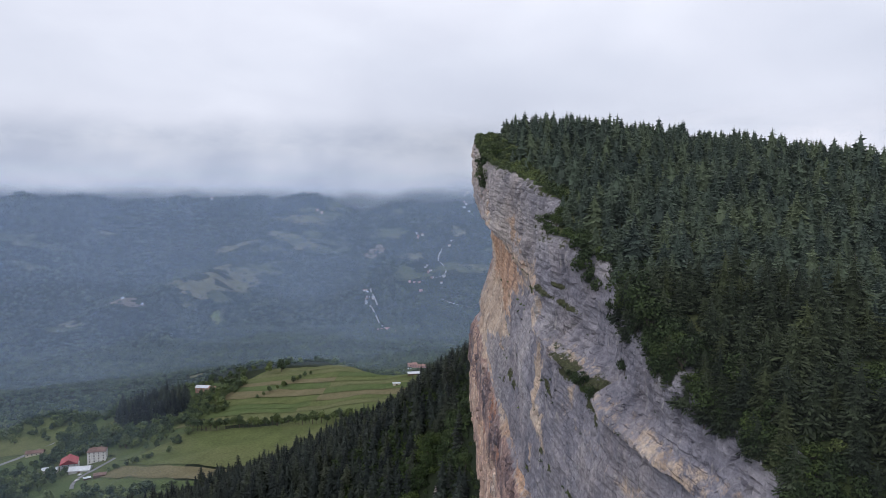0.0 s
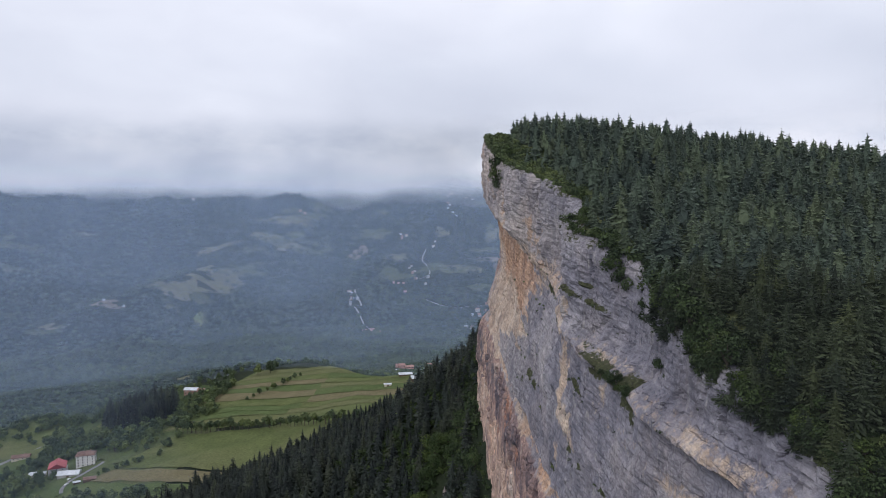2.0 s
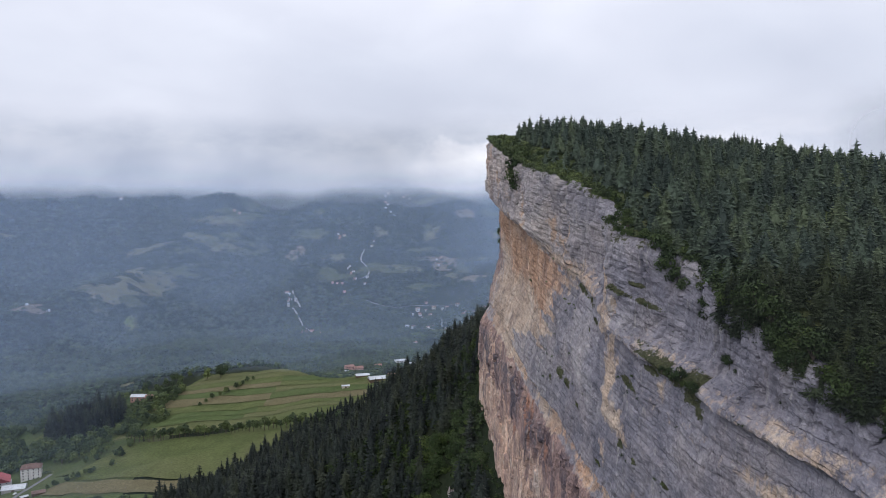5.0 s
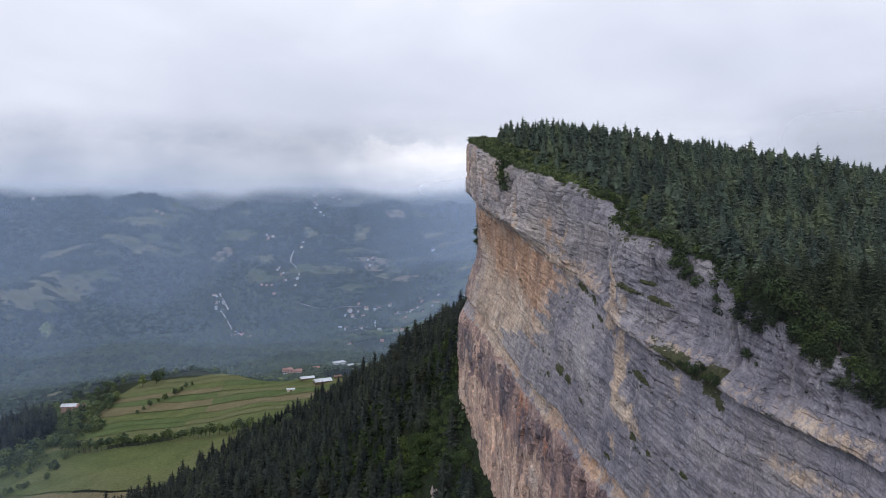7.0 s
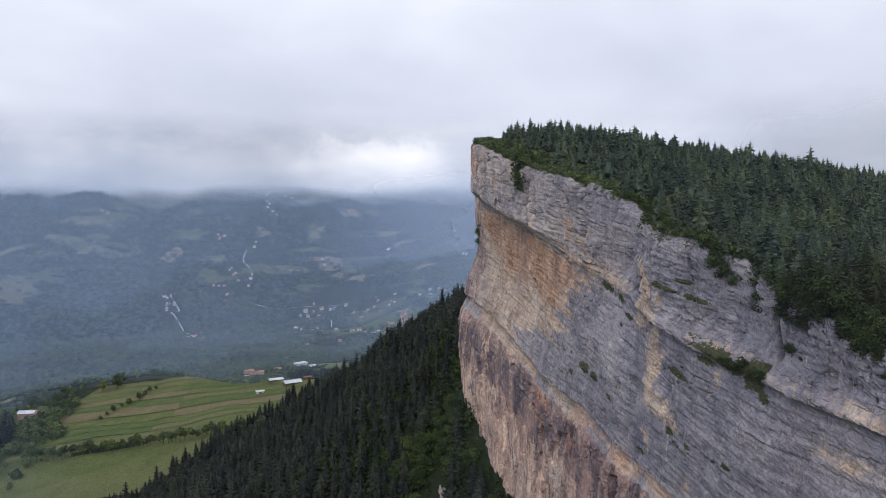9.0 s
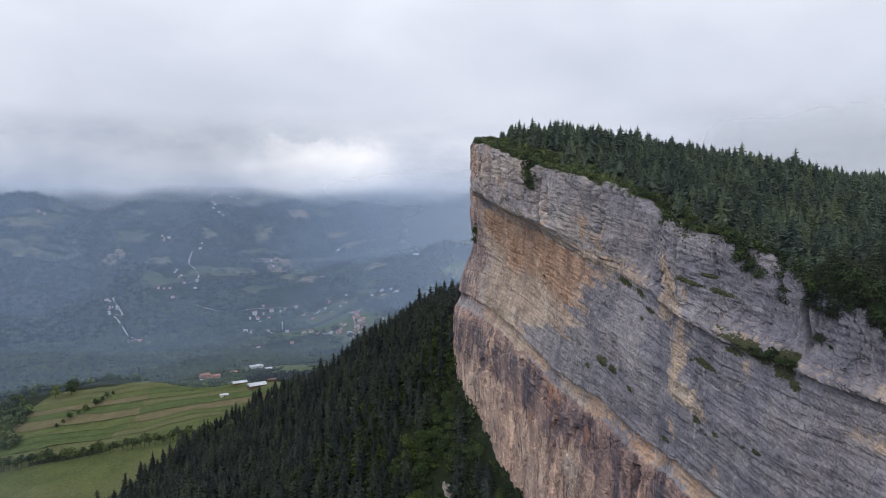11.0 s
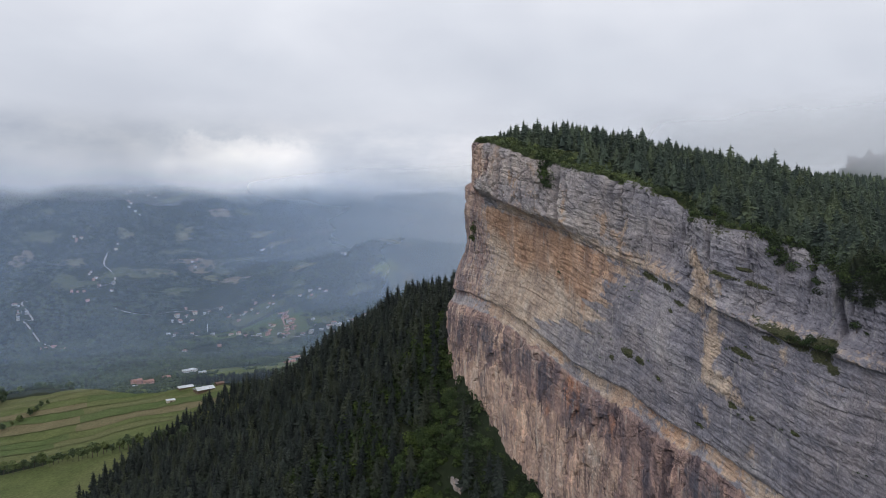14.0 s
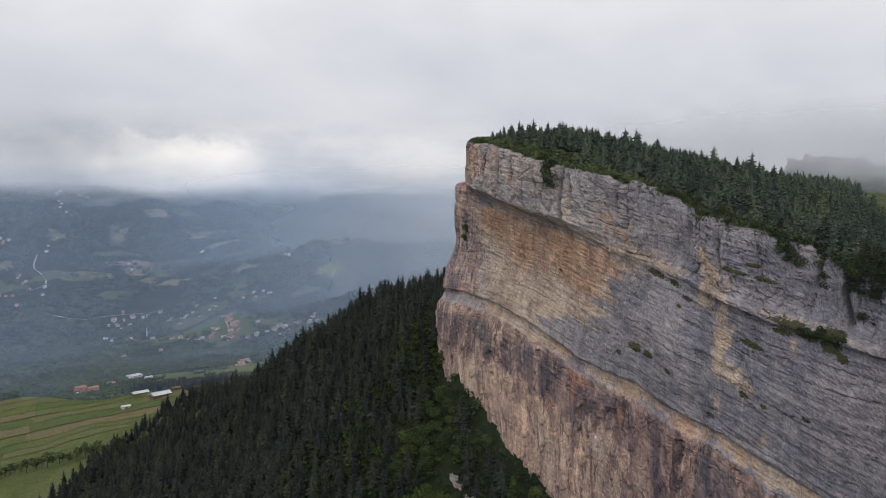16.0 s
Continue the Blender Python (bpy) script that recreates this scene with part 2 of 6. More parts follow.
def plain(name, colour, rough=0.8, grain=6.0, vary=0.25, metal=0.0):
    """Painted or raw surface with soft stains and grain."""
    m, t, b = material(name)
    dark = tuple(c * (1 - vary) for c in colour)
    light = tuple(min(1, c * (1 + vary)) for c in colour)
    base = ramp(t, tex(t, grain * 0.15, 4), [(0.3, dark), (0.7, light)])
    fine = ramp(t, tex(t, grain, 6), [(0.3, (0.85, 0.85, 0.85)), (0.7, (1.1, 1.1, 1.1))])
    t.links.new(mix(t, "MULTIPLY", 1.0, base, fine), b.inputs["Base Color"])
    b.inputs["Roughness"].default_value, b.inputs["Metallic"].default_value = rough, metal
    bump(t, b, tex(t, grain * 2, 5), 0.25, 0.02)
    return m


def foliage(name, dark, light, scale=0.12, spread=0.3, vary=1.0):
    """Leaves and needles: every spray and every part of the wood differs a little."""
    m, t, b = material(name)
    geo = node(t, "ShaderNodeNewGeometry")
    info = node(t, "ShaderNodeObjectInfo")
    both = geo.outputs["Random Per Island"]
    tone = ramp(t, both, [(0.0, tuple(1 - spread for _ in range(3))), (1.0, (1 + spread, 1 + spread, 1 + spread * 0.6))])
    whole = math_node(t, "FRACT", math_node(t, "ADD", attr(t, "tone"), info.outputs["Random"]), 0.0)
    tone = mix(t, "MULTIPLY", 1.0, tone, ramp(t, whole, [(0.0, (1 - 0.38 * vary, 1 - 0.34 * vary, 1 - 0.26 * vary)), (0.55, (1.0, 1.0, 1.0)), (1.0, (1 + 0.5 * vary, 1 + 0.38 * vary, 1 + 0.05 * vary))]))
    cop = node(t, "ShaderNodeNewGeometry")
    n = node(t, "ShaderNodeTexNoise", Scale=scale, Detail=3.0)
    t.links.new(cop.outputs["Position"], n.inputs["Vector"])
    base = ramp(t, n.outputs[0], [(0.3, dark), (0.68, light)])
    t.links.new(mix(t, "MULTIPLY", 1.0, base, tone), b.inputs["Base Color"])
    b.inputs["Roughness"].default_value = 0.75
    b.inputs["Specular IOR Level"].default_value = 0.25
    return m


# farther plateau spruces are a lighter, bluer copy: distance haze put into the colour
M_HAZY_SPRUCE = foliage("hazy_spruce_needles", (0.054, 0.078, 0.066), (0.098, 0.130, 0.092), 0.05, 0.3, 0.8)
M_NEAR_SPRUCE = foliage("near_spruce_needles", (0.024, 0.034, 0.022), (0.050, 0.066, 0.036), 0.06, 0.32, 0.8)
# the dark needles are lifted bluish as well, for the haze before them
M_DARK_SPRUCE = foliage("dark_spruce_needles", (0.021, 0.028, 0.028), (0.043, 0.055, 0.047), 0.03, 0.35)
M_LEAF = foliage("broad_leaves", (0.020, 0.034, 0.014), (0.046, 0.072, 0.024), 0.10, 0.4)
M_FRESH = foliage("fresh_leaves", (0.034, 0.056, 0.022), (0.074, 0.110, 0.038), 0.10, 0.35)
M_SHRUB = foliage("shrub_leaves", (0.052, 0.076, 0.032), (0.105, 0.138, 0.056), 0.12, 0.25)
M_ORCHARD = foliage("valley_leaves", (0.056, 0.084, 0.048), (0.104, 0.140, 0.066), 0.03, 0.25)
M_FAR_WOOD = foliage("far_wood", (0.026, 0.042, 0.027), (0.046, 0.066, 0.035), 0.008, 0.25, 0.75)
M_BARK = plain("bark", (0.10, 0.08, 0.065), 0.9, 3.0, 0.35)


def rock_material():
    """Pale grey limestone in thin dipping beds, streaked down the wall, with ochre and rust stains, dark seeps and
    darkened clefts.
    """
    m, t, b = material("limestone")
    vec = node(t, "ShaderNodeCombineXYZ")
    t.links.new(math_node(t, "MULTIPLY", attr(t, "along"), 0.10), vec.inputs[0])
    t.links.new(attr(t, "bed"), vec.inputs[1])

    def beds(scale, detail, rough):
        n = node(t, "ShaderNodeTexNoise", Scale=scale, Detail=detail, Roughness=rough)
        t.links.new(vec.outputs[0], n.inputs["Vector"])
        return n.outputs[0]

    def soft(mask, noise, much, lo, hi):
        """A mask with a ragged edge."""
        return ramp(t, math_node(t, "ADD", mask, math_node(t, "MULTIPLY", math_node(t, "SUBTRACT", noise, 0.5), much)), [(lo, (0, 0, 0)), (hi, (1, 1, 1))])

    def blocks(x_scale, y_scale, wobble):
        """Cracks between blocks laid along the beds."""
        v = node(t, "ShaderNodeCombineXYZ")
        wob = math_node(t, "MULTIPLY", math_node(t, "SUBTRACT", tex(t, 0.35, 4), 0.5), wobble)
        t.links.new(math_node(t, "ADD", math_node(t, "MULTIPLY", attr(t, "along"), x_scale), wob), v.inputs[0])
        t.links.new(math_node(t, "ADD", math_node(t, "MULTIPLY", attr(t, "bed"), y_scale), wob), v.inputs[1])
        n = node(t, "ShaderNodeTexVoronoi", Scale=1.0)
        n.feature = "DISTANCE_TO_EDGE"
        t.links.new(v.outputs[0], n.inputs["Vector"])
        return n.outputs["Distance"]

    fine = tex(t, 0.5, 9, 0.72, (1, 1, 0.45))
    grain = ramp(t, tex(t, 1.3, 8, 0.76), [(0.33, (0.70, 0.70, 0.72)), (0.5, (1.0, 1.0, 1.0)), (0.67, (1.28, 1.27, 1.24))])
    grey = ramp(t, tex(t, 0.06, 7, 0.62, None, None, 0.4), [(0.30, (0.200, 0.198, 0.225)), (0.5, (0.305, 0.295, 0.315)), (0.68, (0.43, 0.41, 0.40))])
    grey = mix(t, "MIX", math_node(t, "MULTIPLY", ramp(t, tex(t, 0.045, 7, 0.66, (1, 1, 0.6), None, 0.8), [(0.47, (0, 0, 0)), (0.62, (1, 1, 1))]), 0.42), grey, (0.42, 0.365, 0.33))
    aged = ramp(t, attr(t, "pale"), [(0.0, (0.84, 0.84, 0.90)), (0.6, (1.10, 1.07, 1.04)), (1.0, (1.42, 1.34, 1.26))])
    grey = mix(t, "MULTIPLY", 1.0, grey, aged)
    orange = ramp(t, tex(t, 0.13, 9, 0.70, (1, 1, 0.5), None, 0.6), [(0.28, (0.30, 0.180, 0.122)), (0.5, (0.52, 0.335, 0.225)), (0.72, (0.64, 0.49, 0.38))])
    tan = ramp(t, tex(t, 0.14, 9, 0.70, (1, 1, 0.45), None, 0.6), [(0.28, (0.33, 0.250, 0.195)), (0.5, (0.52, 0.410, 0.320)), (0.72, (0.62, 0.535, 0.45))])
    purple = ramp(t, tex(t, 0.10, 8, 0.66, (1, 1, 0.28), None, 0.9), [(0.34, (0.110, 0.092, 0.110)), (0.45, (0.235, 0.170, 0.165)), (0.55, (0.37, 0.250, 0.212)), (0.66, (0.48, 0.365, 0.305))])
    salmon = ramp(t, tex(t, 0.13, 8, 0.66, (1, 1, 0.22), None, 0.8), [(0.34, (0.190, 0.145, 0.145)), (0.43, (0.37, 0.265, 0.230)), (0.52, (0.55, 0.390, 0.300)), (0.66, (0.63, 0.53, 0.45))])
    drip = tex(t, 0.15, 8, 0.66, (1, 1, 0.16), None, 0.7)
    low = mix(t, "MIX", soft(attr(t, "glow"), drip, 3.4, 0.38, 0.60), purple, salmon)
    low = mix(t, "MIX", math_node(t, "MULTIPLY", soft(attr(t, "iron"), drip, 2.0, 0.30, 0.72), 0.85), low, (0.40, 0.195, 0.120))
    warm = mix(t, "MIX", soft(attr(t, "hue"), fine, 1.2, 0.25, 0.8), tan, orange)
    slate = ramp(t, tex(t, 0.20, 8, 0.66, (1, 1, 0.13), None, 0.9), [(0.39, (0.42, 0.42, 0.47)), (0.43, (1, 1, 1)), (0.57, (1.0, 1.0, 1.0)), (0.62, (1.42, 1.37, 1.30))])
    low = mix(t, "MULTIPLY", 0.95, low, slate)
    flakes = node(t, "ShaderNodeTexVoronoi", Scale=0.16)
    flakes.feature = "DISTANCE_TO_EDGE"
    co = node(t, "ShaderNodeTexCoord")
    bent = node(t, "ShaderNodeMapping")
    bent.inputs["Scale"].default_value = (1.6, 1.6, 0.7)
    warp = mix(t, "ADD", 1.0, co.outputs["Object"], mix(t, "MULTIPLY", 1.0, tex(t, 0.25, 5), (9.0, 9.0, 9.0)))
    t.links.new(warp, bent.inputs[0])
    t.links.new(bent.outputs[0], flakes.inputs["Vector"])
    crackle = ramp(t, flakes.outputs["Distance"], [(0.0, (0.35, 0.34, 0.36)), (0.03, (0.92, 0.92, 0.92)), (0.06, (1, 1, 1))])
    low = mix(t, "MULTIPLY", math_node(t, "MULTIPLY", ramp(t, tex(t, 0.11, 3), [(0.42, (0, 0, 0)), (0.58, (1, 1, 1))]), 0.85), low, crackle)
    col = mix(t, "MIX", soft(attr(t, "rust"), fine, 1.5, 0.34, 0.62), grey, low)
    col = mix(t, "MIX", soft(attr(t, "ochre"), fine, 1.9, 0.36, 0.64), col, warm)
    blot = ramp(t, tex(t, 0.22, 8, 0.68, (1, 1, 0.7), None, 0.5), [(0.36, (0.74, 0.74, 0.77)), (0.5, (1, 1, 1)), (0.66, (1.22, 1.20, 1.17))])
    col = mix(t, "MULTIPLY", 0.9, col, blot)
    col = mix(t, "MULTIPLY", 0.9, col, grain)
    # thin beds with partings, broken into blocks
    calm = math_node(t, "SUBTRACT", 1.0, math_node(t, "MULTIPLY", math_node(t, "MINIMUM", attr(t, "rust"), 1.0), 0.85))
    strat = ramp(t, beds(1.0, 8, 0.68), [(0.36, (0.66, 0.65, 0.67)), (0.50, (1.0, 1.0, 1.0)), (0.66, (1.2, 1.19, 1.17))])
    col = mix(t, "MULTIPLY", math_node(t, "MULTIPLY", calm, math_node(t, "ADD", math_node(t, "MULTIPLY", ramp(t, tex(t, 0.05, 4), [(0.40, (0, 0, 0)), (0.6, (1, 1, 1))]), 0.4), 0.18)), col, strat)
    seam = ramp(t, beds(1.5, 3, 0.5), [(0.36, (0.40, 0.39, 0.41)), (0.39, (1, 1, 1))])
    col = mix(t, "MULTIPLY", math_node(t, "MAXIMUM", math_node(t, "MULTIPLY", ramp(t, tex(t, 0.07, 4), [(0.44, (0, 0, 0)), (0.58, (1, 1, 1))]), math_node(t, "MULTIPLY", calm, 0.75)), math_node(t, "MULTIPLY", attr(t, "courses"), 0.9)), col, seam)
    joint = ramp(t, blocks(0.40, 0.85, 1.6), [(0.0, (0.45, 0.44, 0.46)), (0.035, (0.9, 0.9, 0.9)), (0.08, (1, 1, 1))])
    col = mix(t, "MULTIPLY", math_node(t, "MULTIPLY", ramp(t, tex(t, 0.09, 4), [(0.42, (0, 0, 0)), (0.58, (1, 1, 1))]), math_node(t, "MULTIPLY", calm, 0.75)), col, joint)
    # upright cracks and runs
    fissure = ramp(t, tex(t, 0.22, 7, 0.62, (1, 1, 0.16), None, 1.1), [(0.487, (1, 1, 1)), (0.5, (0.30, 0.30, 0.33)), (0.513, (1, 1, 1))])
    col = mix(t, "MULTIPLY", math_node(t, "MULTIPLY", ramp(t, tex(t, 0.08, 3), [(0.46, (0, 0, 0)), (0.58, (1, 1, 1))]), 0.8), col, fissure)
    streak = ramp(t, tex(t, 0.45, 7, 0.62, (1, 1, 0.07), None, 0.5), [(0.42, (0, 0, 0)), (0.62, (1, 1, 1))])
    seep_dark = math_node(t, "MULTIPLY", attr(t, "seep_dark"), math_node(t, "ADD", math_node(t, "MULTIPLY", streak, 0.7), 0.2))
    col = mix(t, "MIX", math_node(t, "MAXIMUM", seep_dark, math_node(t, "MULTIPLY", streak, 0.10)), col, (0.10, 0.10, 0.125))
    lime = ramp(t, tex(t, 0.6, 7, 0.62, (1, 1, 0.08), None, 0.4), [(0.59, (0, 0, 0)), (0.70, (1, 1, 1))])
    col = mix(t, "MIX", math_node(t, "MULTIPLY", lime, 0.5), col, (0.50, 0.47, 0.43))
    moss_n = soft(attr(t, "moss"), tex(t, 0.9, 8, 0.72), 1.3, 0.46, 0.58)
    col = mix(t, "MIX", moss_n, col, ramp(t, tex(t, 2.0, 5), [(0.3, (0.034, 0.038, 0.022)), (0.7, (0.085, 0.09, 0.042))]))
    t.links.new(col, b.inputs["Base Color"])
    b.inputs["Roughness"].default_value = 0.9
    b.inputs["Specular IOR Level"].default_value = 0.2
    h = math_node(t, "ADD", math_node(t, "MULTIPLY", tex(t, 0.7, 8, 0.66), 0.6), math_node(t, "MULTIPLY", beds(1.2, 6, 0.6), math_node(t, "MULTIPLY", calm, 0.7)))
    bump(t, b, h, 0.9, 0.6)
    return m


def ground_material(name, dark, light, dry, scale):
    """Grass and soil, mottled at three sizes."""
    m, t, b = material(name)
    base = ramp(t, tex(t, scale, 6, 0.6), [(0.3, dark), (0.66, light)])
    base = mix(t, "MIX", ramp(t, tex(t, scale * 0.3, 5), [(0.48, (0, 0, 0)), (0.72, (0.8, 0.8, 0.8))]), base, dry)
    fine = ramp(t, tex(t, scale * 14, 6, 0.65), [(0.3, (0.7, 0.7, 0.7)), (0.7, (1.25, 1.25, 1.2))])
    t.links.new(mix(t, "MULTIPLY", 1.0, base, fine), b.inputs["Base Color"])
    b.inputs["Roughness"].default_value = 0.95
    b.inputs["Specular IOR Level"].default_value = 0.1
    bump(t, b, tex(t, scale * 20, 5), 0.6, 0.4)
    return m


M_ROCK = rock_material()
M_GROUND = ground_material("woodland_floor", (0.013, 0.019, 0.012), (0.026, 0.036, 0.019), (0.034, 0.040, 0.024), 0.02)
M_TURF = ground_material("plateau_turf", (0.040, 0.058, 0.024), (0.085, 0.110, 0.042), (0.120, 0.122, 0.062), 0.12)


M_HAY = ground_material("mown_hay", (0.094, 0.110, 0.048), (0.128, 0.138, 0.062), (0.155, 0.146, 0.080), 0.03)
M_GRASS = ground_material("meadow", (0.076, 0.096, 0.036), (0.112, 0.134, 0.052), (0.140, 0.145, 0.070), 0.03)
M_CROP = ground_material("green_crop", (0.064, 0.092, 0.034), (0.094, 0.125, 0.048), (0.108, 0.126, 0.058), 0.04)
M_STUBBLE = ground_material("tan_stubble", (0.125, 0.112, 0.062), (0.168, 0.148, 0.086), (0.145, 0.138, 0.076), 0.04)
M_SCRUB = ground_material("rough_pasture", (0.050, 0.080, 0.032), (0.085, 0.115, 0.045), (0.110, 0.115, 0.060), 0.03)
M_DRY = ground_material("dry_pasture", (0.105, 0.108, 0.064), (0.155, 0.150, 0.092), (0.19, 0.165, 0.115), 0.03)
M_FARGRASS = ground_material("far_pasture", (0.056, 0.072, 0.038), (0.088, 0.104, 0.054), (0.120, 0.118, 0.074), 0.025)
M_EARTH = ground_material("bare_field", (0.145, 0.118, 0.090), (0.21, 0.170, 0.132), (0.18, 0.155, 0.11), 0.03)
M_GREENFIELD = ground_material("green_field", (0.110, 0.140, 0.055), (0.165, 0.195, 0.080), (0.20, 0.19, 0.10), 0.03)
M_BANK = ground_material("overgrown_bank", (0.050, 0.064, 0.026), (0.080, 0.095, 0.040), (0.105, 0.095, 0.055), 0.08)
M_TRACK = plain("gravel_road", (0.33, 0.31, 0.28), 0.95, 0.6, 0.2)
M_ASPHALT = plain("worn_asphalt", (0.20, 0.20, 0.20), 0.9, 0.5, 0.2)
M_WHITE = plain("white_render", (0.66, 0.65, 0.62), 0.85, 0.8, 0.12)
# dimmer white and sheet for far houses: the muting of distance put into colour
M_FARWHITE = plain("far_white_render", (0.46, 0.45, 0.43), 0.9, 0.8, 0.2)
M_FARSHEET = plain("far_pale_sheet", (0.40, 0.42, 0.44), 0.6, 0.5, 0.2, 0.2)
M_GREYWALL = plain("grey_render", (0.45, 0.44, 0.43), 0.85, 0.8, 0.15)
M_CREAM = plain("cream_render", (0.62, 0.56, 0.46), 0.85, 0.8, 0.15)
M_PINK = plain("salmon_render", (0.52, 0.31, 0.27), 0.85, 0.8, 0.15)
M_BRICKRED = plain("bare_brick", (0.38, 0.23, 0.185), 0.9, 1.2, 0.25)
M_REDROOF = plain("red_sheet_roof", (0.36, 0.065, 0.070), 0.6, 0.7, 0.2)
M_TILE = plain("clay_tile_roof", (0.33, 0.185, 0.145), 0.85, 1.5, 0.3)
M_BROWNROOF = plain("brown_tile_roof", (0.17, 0.105, 0.085), 0.85, 1.5, 0.3)
M_SHEET = plain("galvanised_sheet", (0.60, 0.63, 0.66), 0.45, 0.5, 0.15, 0.3)
M_WOOD = plain("weathered_boards", (0.14, 0.10, 0.07), 0.9, 2.0, 0.3)
M_PANE = plain("dark_pane", (0.035, 0.04, 0.05), 0.12, 1.0, 0.1)
M_FRAME = plain("window_frame", (0.65, 0.64, 0.62), 0.6, 1.0, 0.1)
M_CAR = plain("white_car_paint", (0.75, 0.75, 0.75), 0.3, 1.0, 0.03)
M_TYRE = plain("tyre_rubber", (0.03, 0.03, 0.03), 0.9, 3.0, 0.1)

# ---- the land ----
def axis(stops):
    """Coordinates that run through stops of (place, spacing)."""
    out = []
    for (a, da), (b, _) in zip(stops, stops[1:]):
        out += list(np.arange(a, b - 1e-6, da))
    return np.array(out + [stops[-1][0]])


gx = axis([(-4400, 80), (-1600, 28), (-600, 9), (-200, 5), (60, 12), (700, 22), (1700, 70), (4400, 70)])
gy = axis([(-2400, 160), (0, 14), (260, 5), (480, 9), (1150, 14), (1700, 20), (3400, 40), (4650, 50)])
GX, GY = np.meshgrid(gx, gy, indexing="ij")
GZ = land(GX, GY)
ground = new("ground", np_mesh("ground", np.stack([GX, GY, GZ + EYE], -1).reshape(-1, 3), grid_faces(len(gx), len(gy)), M_GROUND, True))
tagged(ground, "dark green wooded valley floor rising to far mountain slopes", "ground", kind="structure")

# ---- the rock wall: a curtain round the foot line, with beds that dip towards the near end ----
low_y, low_x = np.array(WALL_Y, float), np.array(WALL_X, float)
seg = np.r_[0, np.cumsum(np.hypot(np.diff(low_x), np.diff(low_y)))]
S_NOSE = float(np.interp(368, low_y, seg))
s_line = axis([(0, 3.0), (90, 1.2), (float(np.interp(104, low_y, seg)), 0.55), (S_NOSE + 30, 2.5), (float(seg[-1]), 2.5)])
wide = np.arange(-8, 9)
soft_w = np.exp(-(wide / 3.5) ** 2)
soft_w /= soft_w.sum()
cx, cy = (sum(w * np.interp(s_line + 0.6 * k, seg, line) for k, w in zip(wide, soft_w)) for line in (low_x, low_y))


def back_of(ys, xs):
    """A set-back along the foot line, with soft corners."""
    return sum(w * np.interp(np.interp(s_line + 0.4 * k, seg, low_y), ys, xs) for k, w in zip(wide, soft_w))


# set-backs from the foot line: rim, foot of the cap, hollow under it, lower seam
rim_dx, rim_dy = back_of(RIM_Y, RIM_BACK), back_of([316, 334, 343, 354, 363, 385, 396, 412, 450], [0, -9, -8, -5, -3.5, -15, -18, -22, -30])
cap_dx = back_of([-60, 118, 136, 143, 156, 173, 187, 195, 202, 211, 229, 241, 255, 272, 282, 300, 316, 334, 343, 363, 385, 412, 450], [0, 4.5, 5.5, 5, 4, 5.5, 4, 4.7, 5.5, 6.9, 9.2, 8.8, 7.7, 5.7, 6.7, 7.2, 7.3, 7.8, 9, 8, 6, 10, 0])
mid_dx = back_of([-60, 118, 156, 173, 187, 202, 220, 241, 272, 282, 300, 334, 343, 354, 363, 385, 412, 450], [0, 3, 2, 2.2, 3, 3.8, 4.1, 4.1, 5.7, 7, 8, 10.8, 11.4, 9.3, 9, 9.5, 12, 0])
seam_dx = back_of([-60, 118, 156, 180, 202, 220, 241, 272, 300, 316, 334, 343, 363, 385, 412, 450], [0, 1, 1, 2, 2.1, 2.2, 0.9, 1.3, 1.8, 3.2, 4.1, 4.9, 3, 3, 15, 0])
hx, hy = cx + rim_dx, cy + rim_dy
tx, ty = np.gradient(cx), np.gradient(cy)
tl = np.hypot(tx, ty)
nx, ny = -ty / tl, tx / tl  # outwards
NZ = 330
v_line = np.linspace(0, 1, NZ)


def bed(y, z):
    """Height across the beds: 0 at the ledge under the cap, -50 at the lower seam."""
    upper = np.interp(y, [60, 150, 165, 178, 198, 212, 235, 251, 279, 311, 350, 420], [-72, -48, -45.5, -43, -36, -32, -26, -22, -14, -7, 1, 14])
    lower = np.interp(y, [60, 160, 183, 201, 224, 238, 265, 283, 300, 323, 345, 363, 420], [-122, -98, -90, -83, -78, -72, -67.5, -60, -54, -49, -48, -48, -50])
    w = z - upper
    return np.where(w > 0, w, w / (upper - lower) * 50)


# clefts that cut the rim: place, depth, half width, reach below the rim
CLEFTS = ((222.5, 2.5, 1.1, 16), (226, 3.0, 1.5, 20), (277.5, 6.0, 1.2, 40), (167, 4.0, 1.1, 30), (254, 3.2, 0.8, 15), (243, 2.2, 0.7, 14), (237, 2.2, 0.7, 12), (262, 1.6, 0.6, 16), (268, 2.0, 0.7, 18), (273, 2.2, 0.7, 20), (292, 2.0, 0.8, 26), (300, 1.8, 0.8, 34), (309, 2.0, 0.9, 26), (318, 2.4, 1.2, 30), (327, 2.0, 1.0, 22), (248, 1.4, 0.6, 30), (205, 1.8, 1.0, 20), (184, 3.0, 2.2, 14), (194, 1.6, 0.8, 16), (176, 1.6, 0.8, 18))
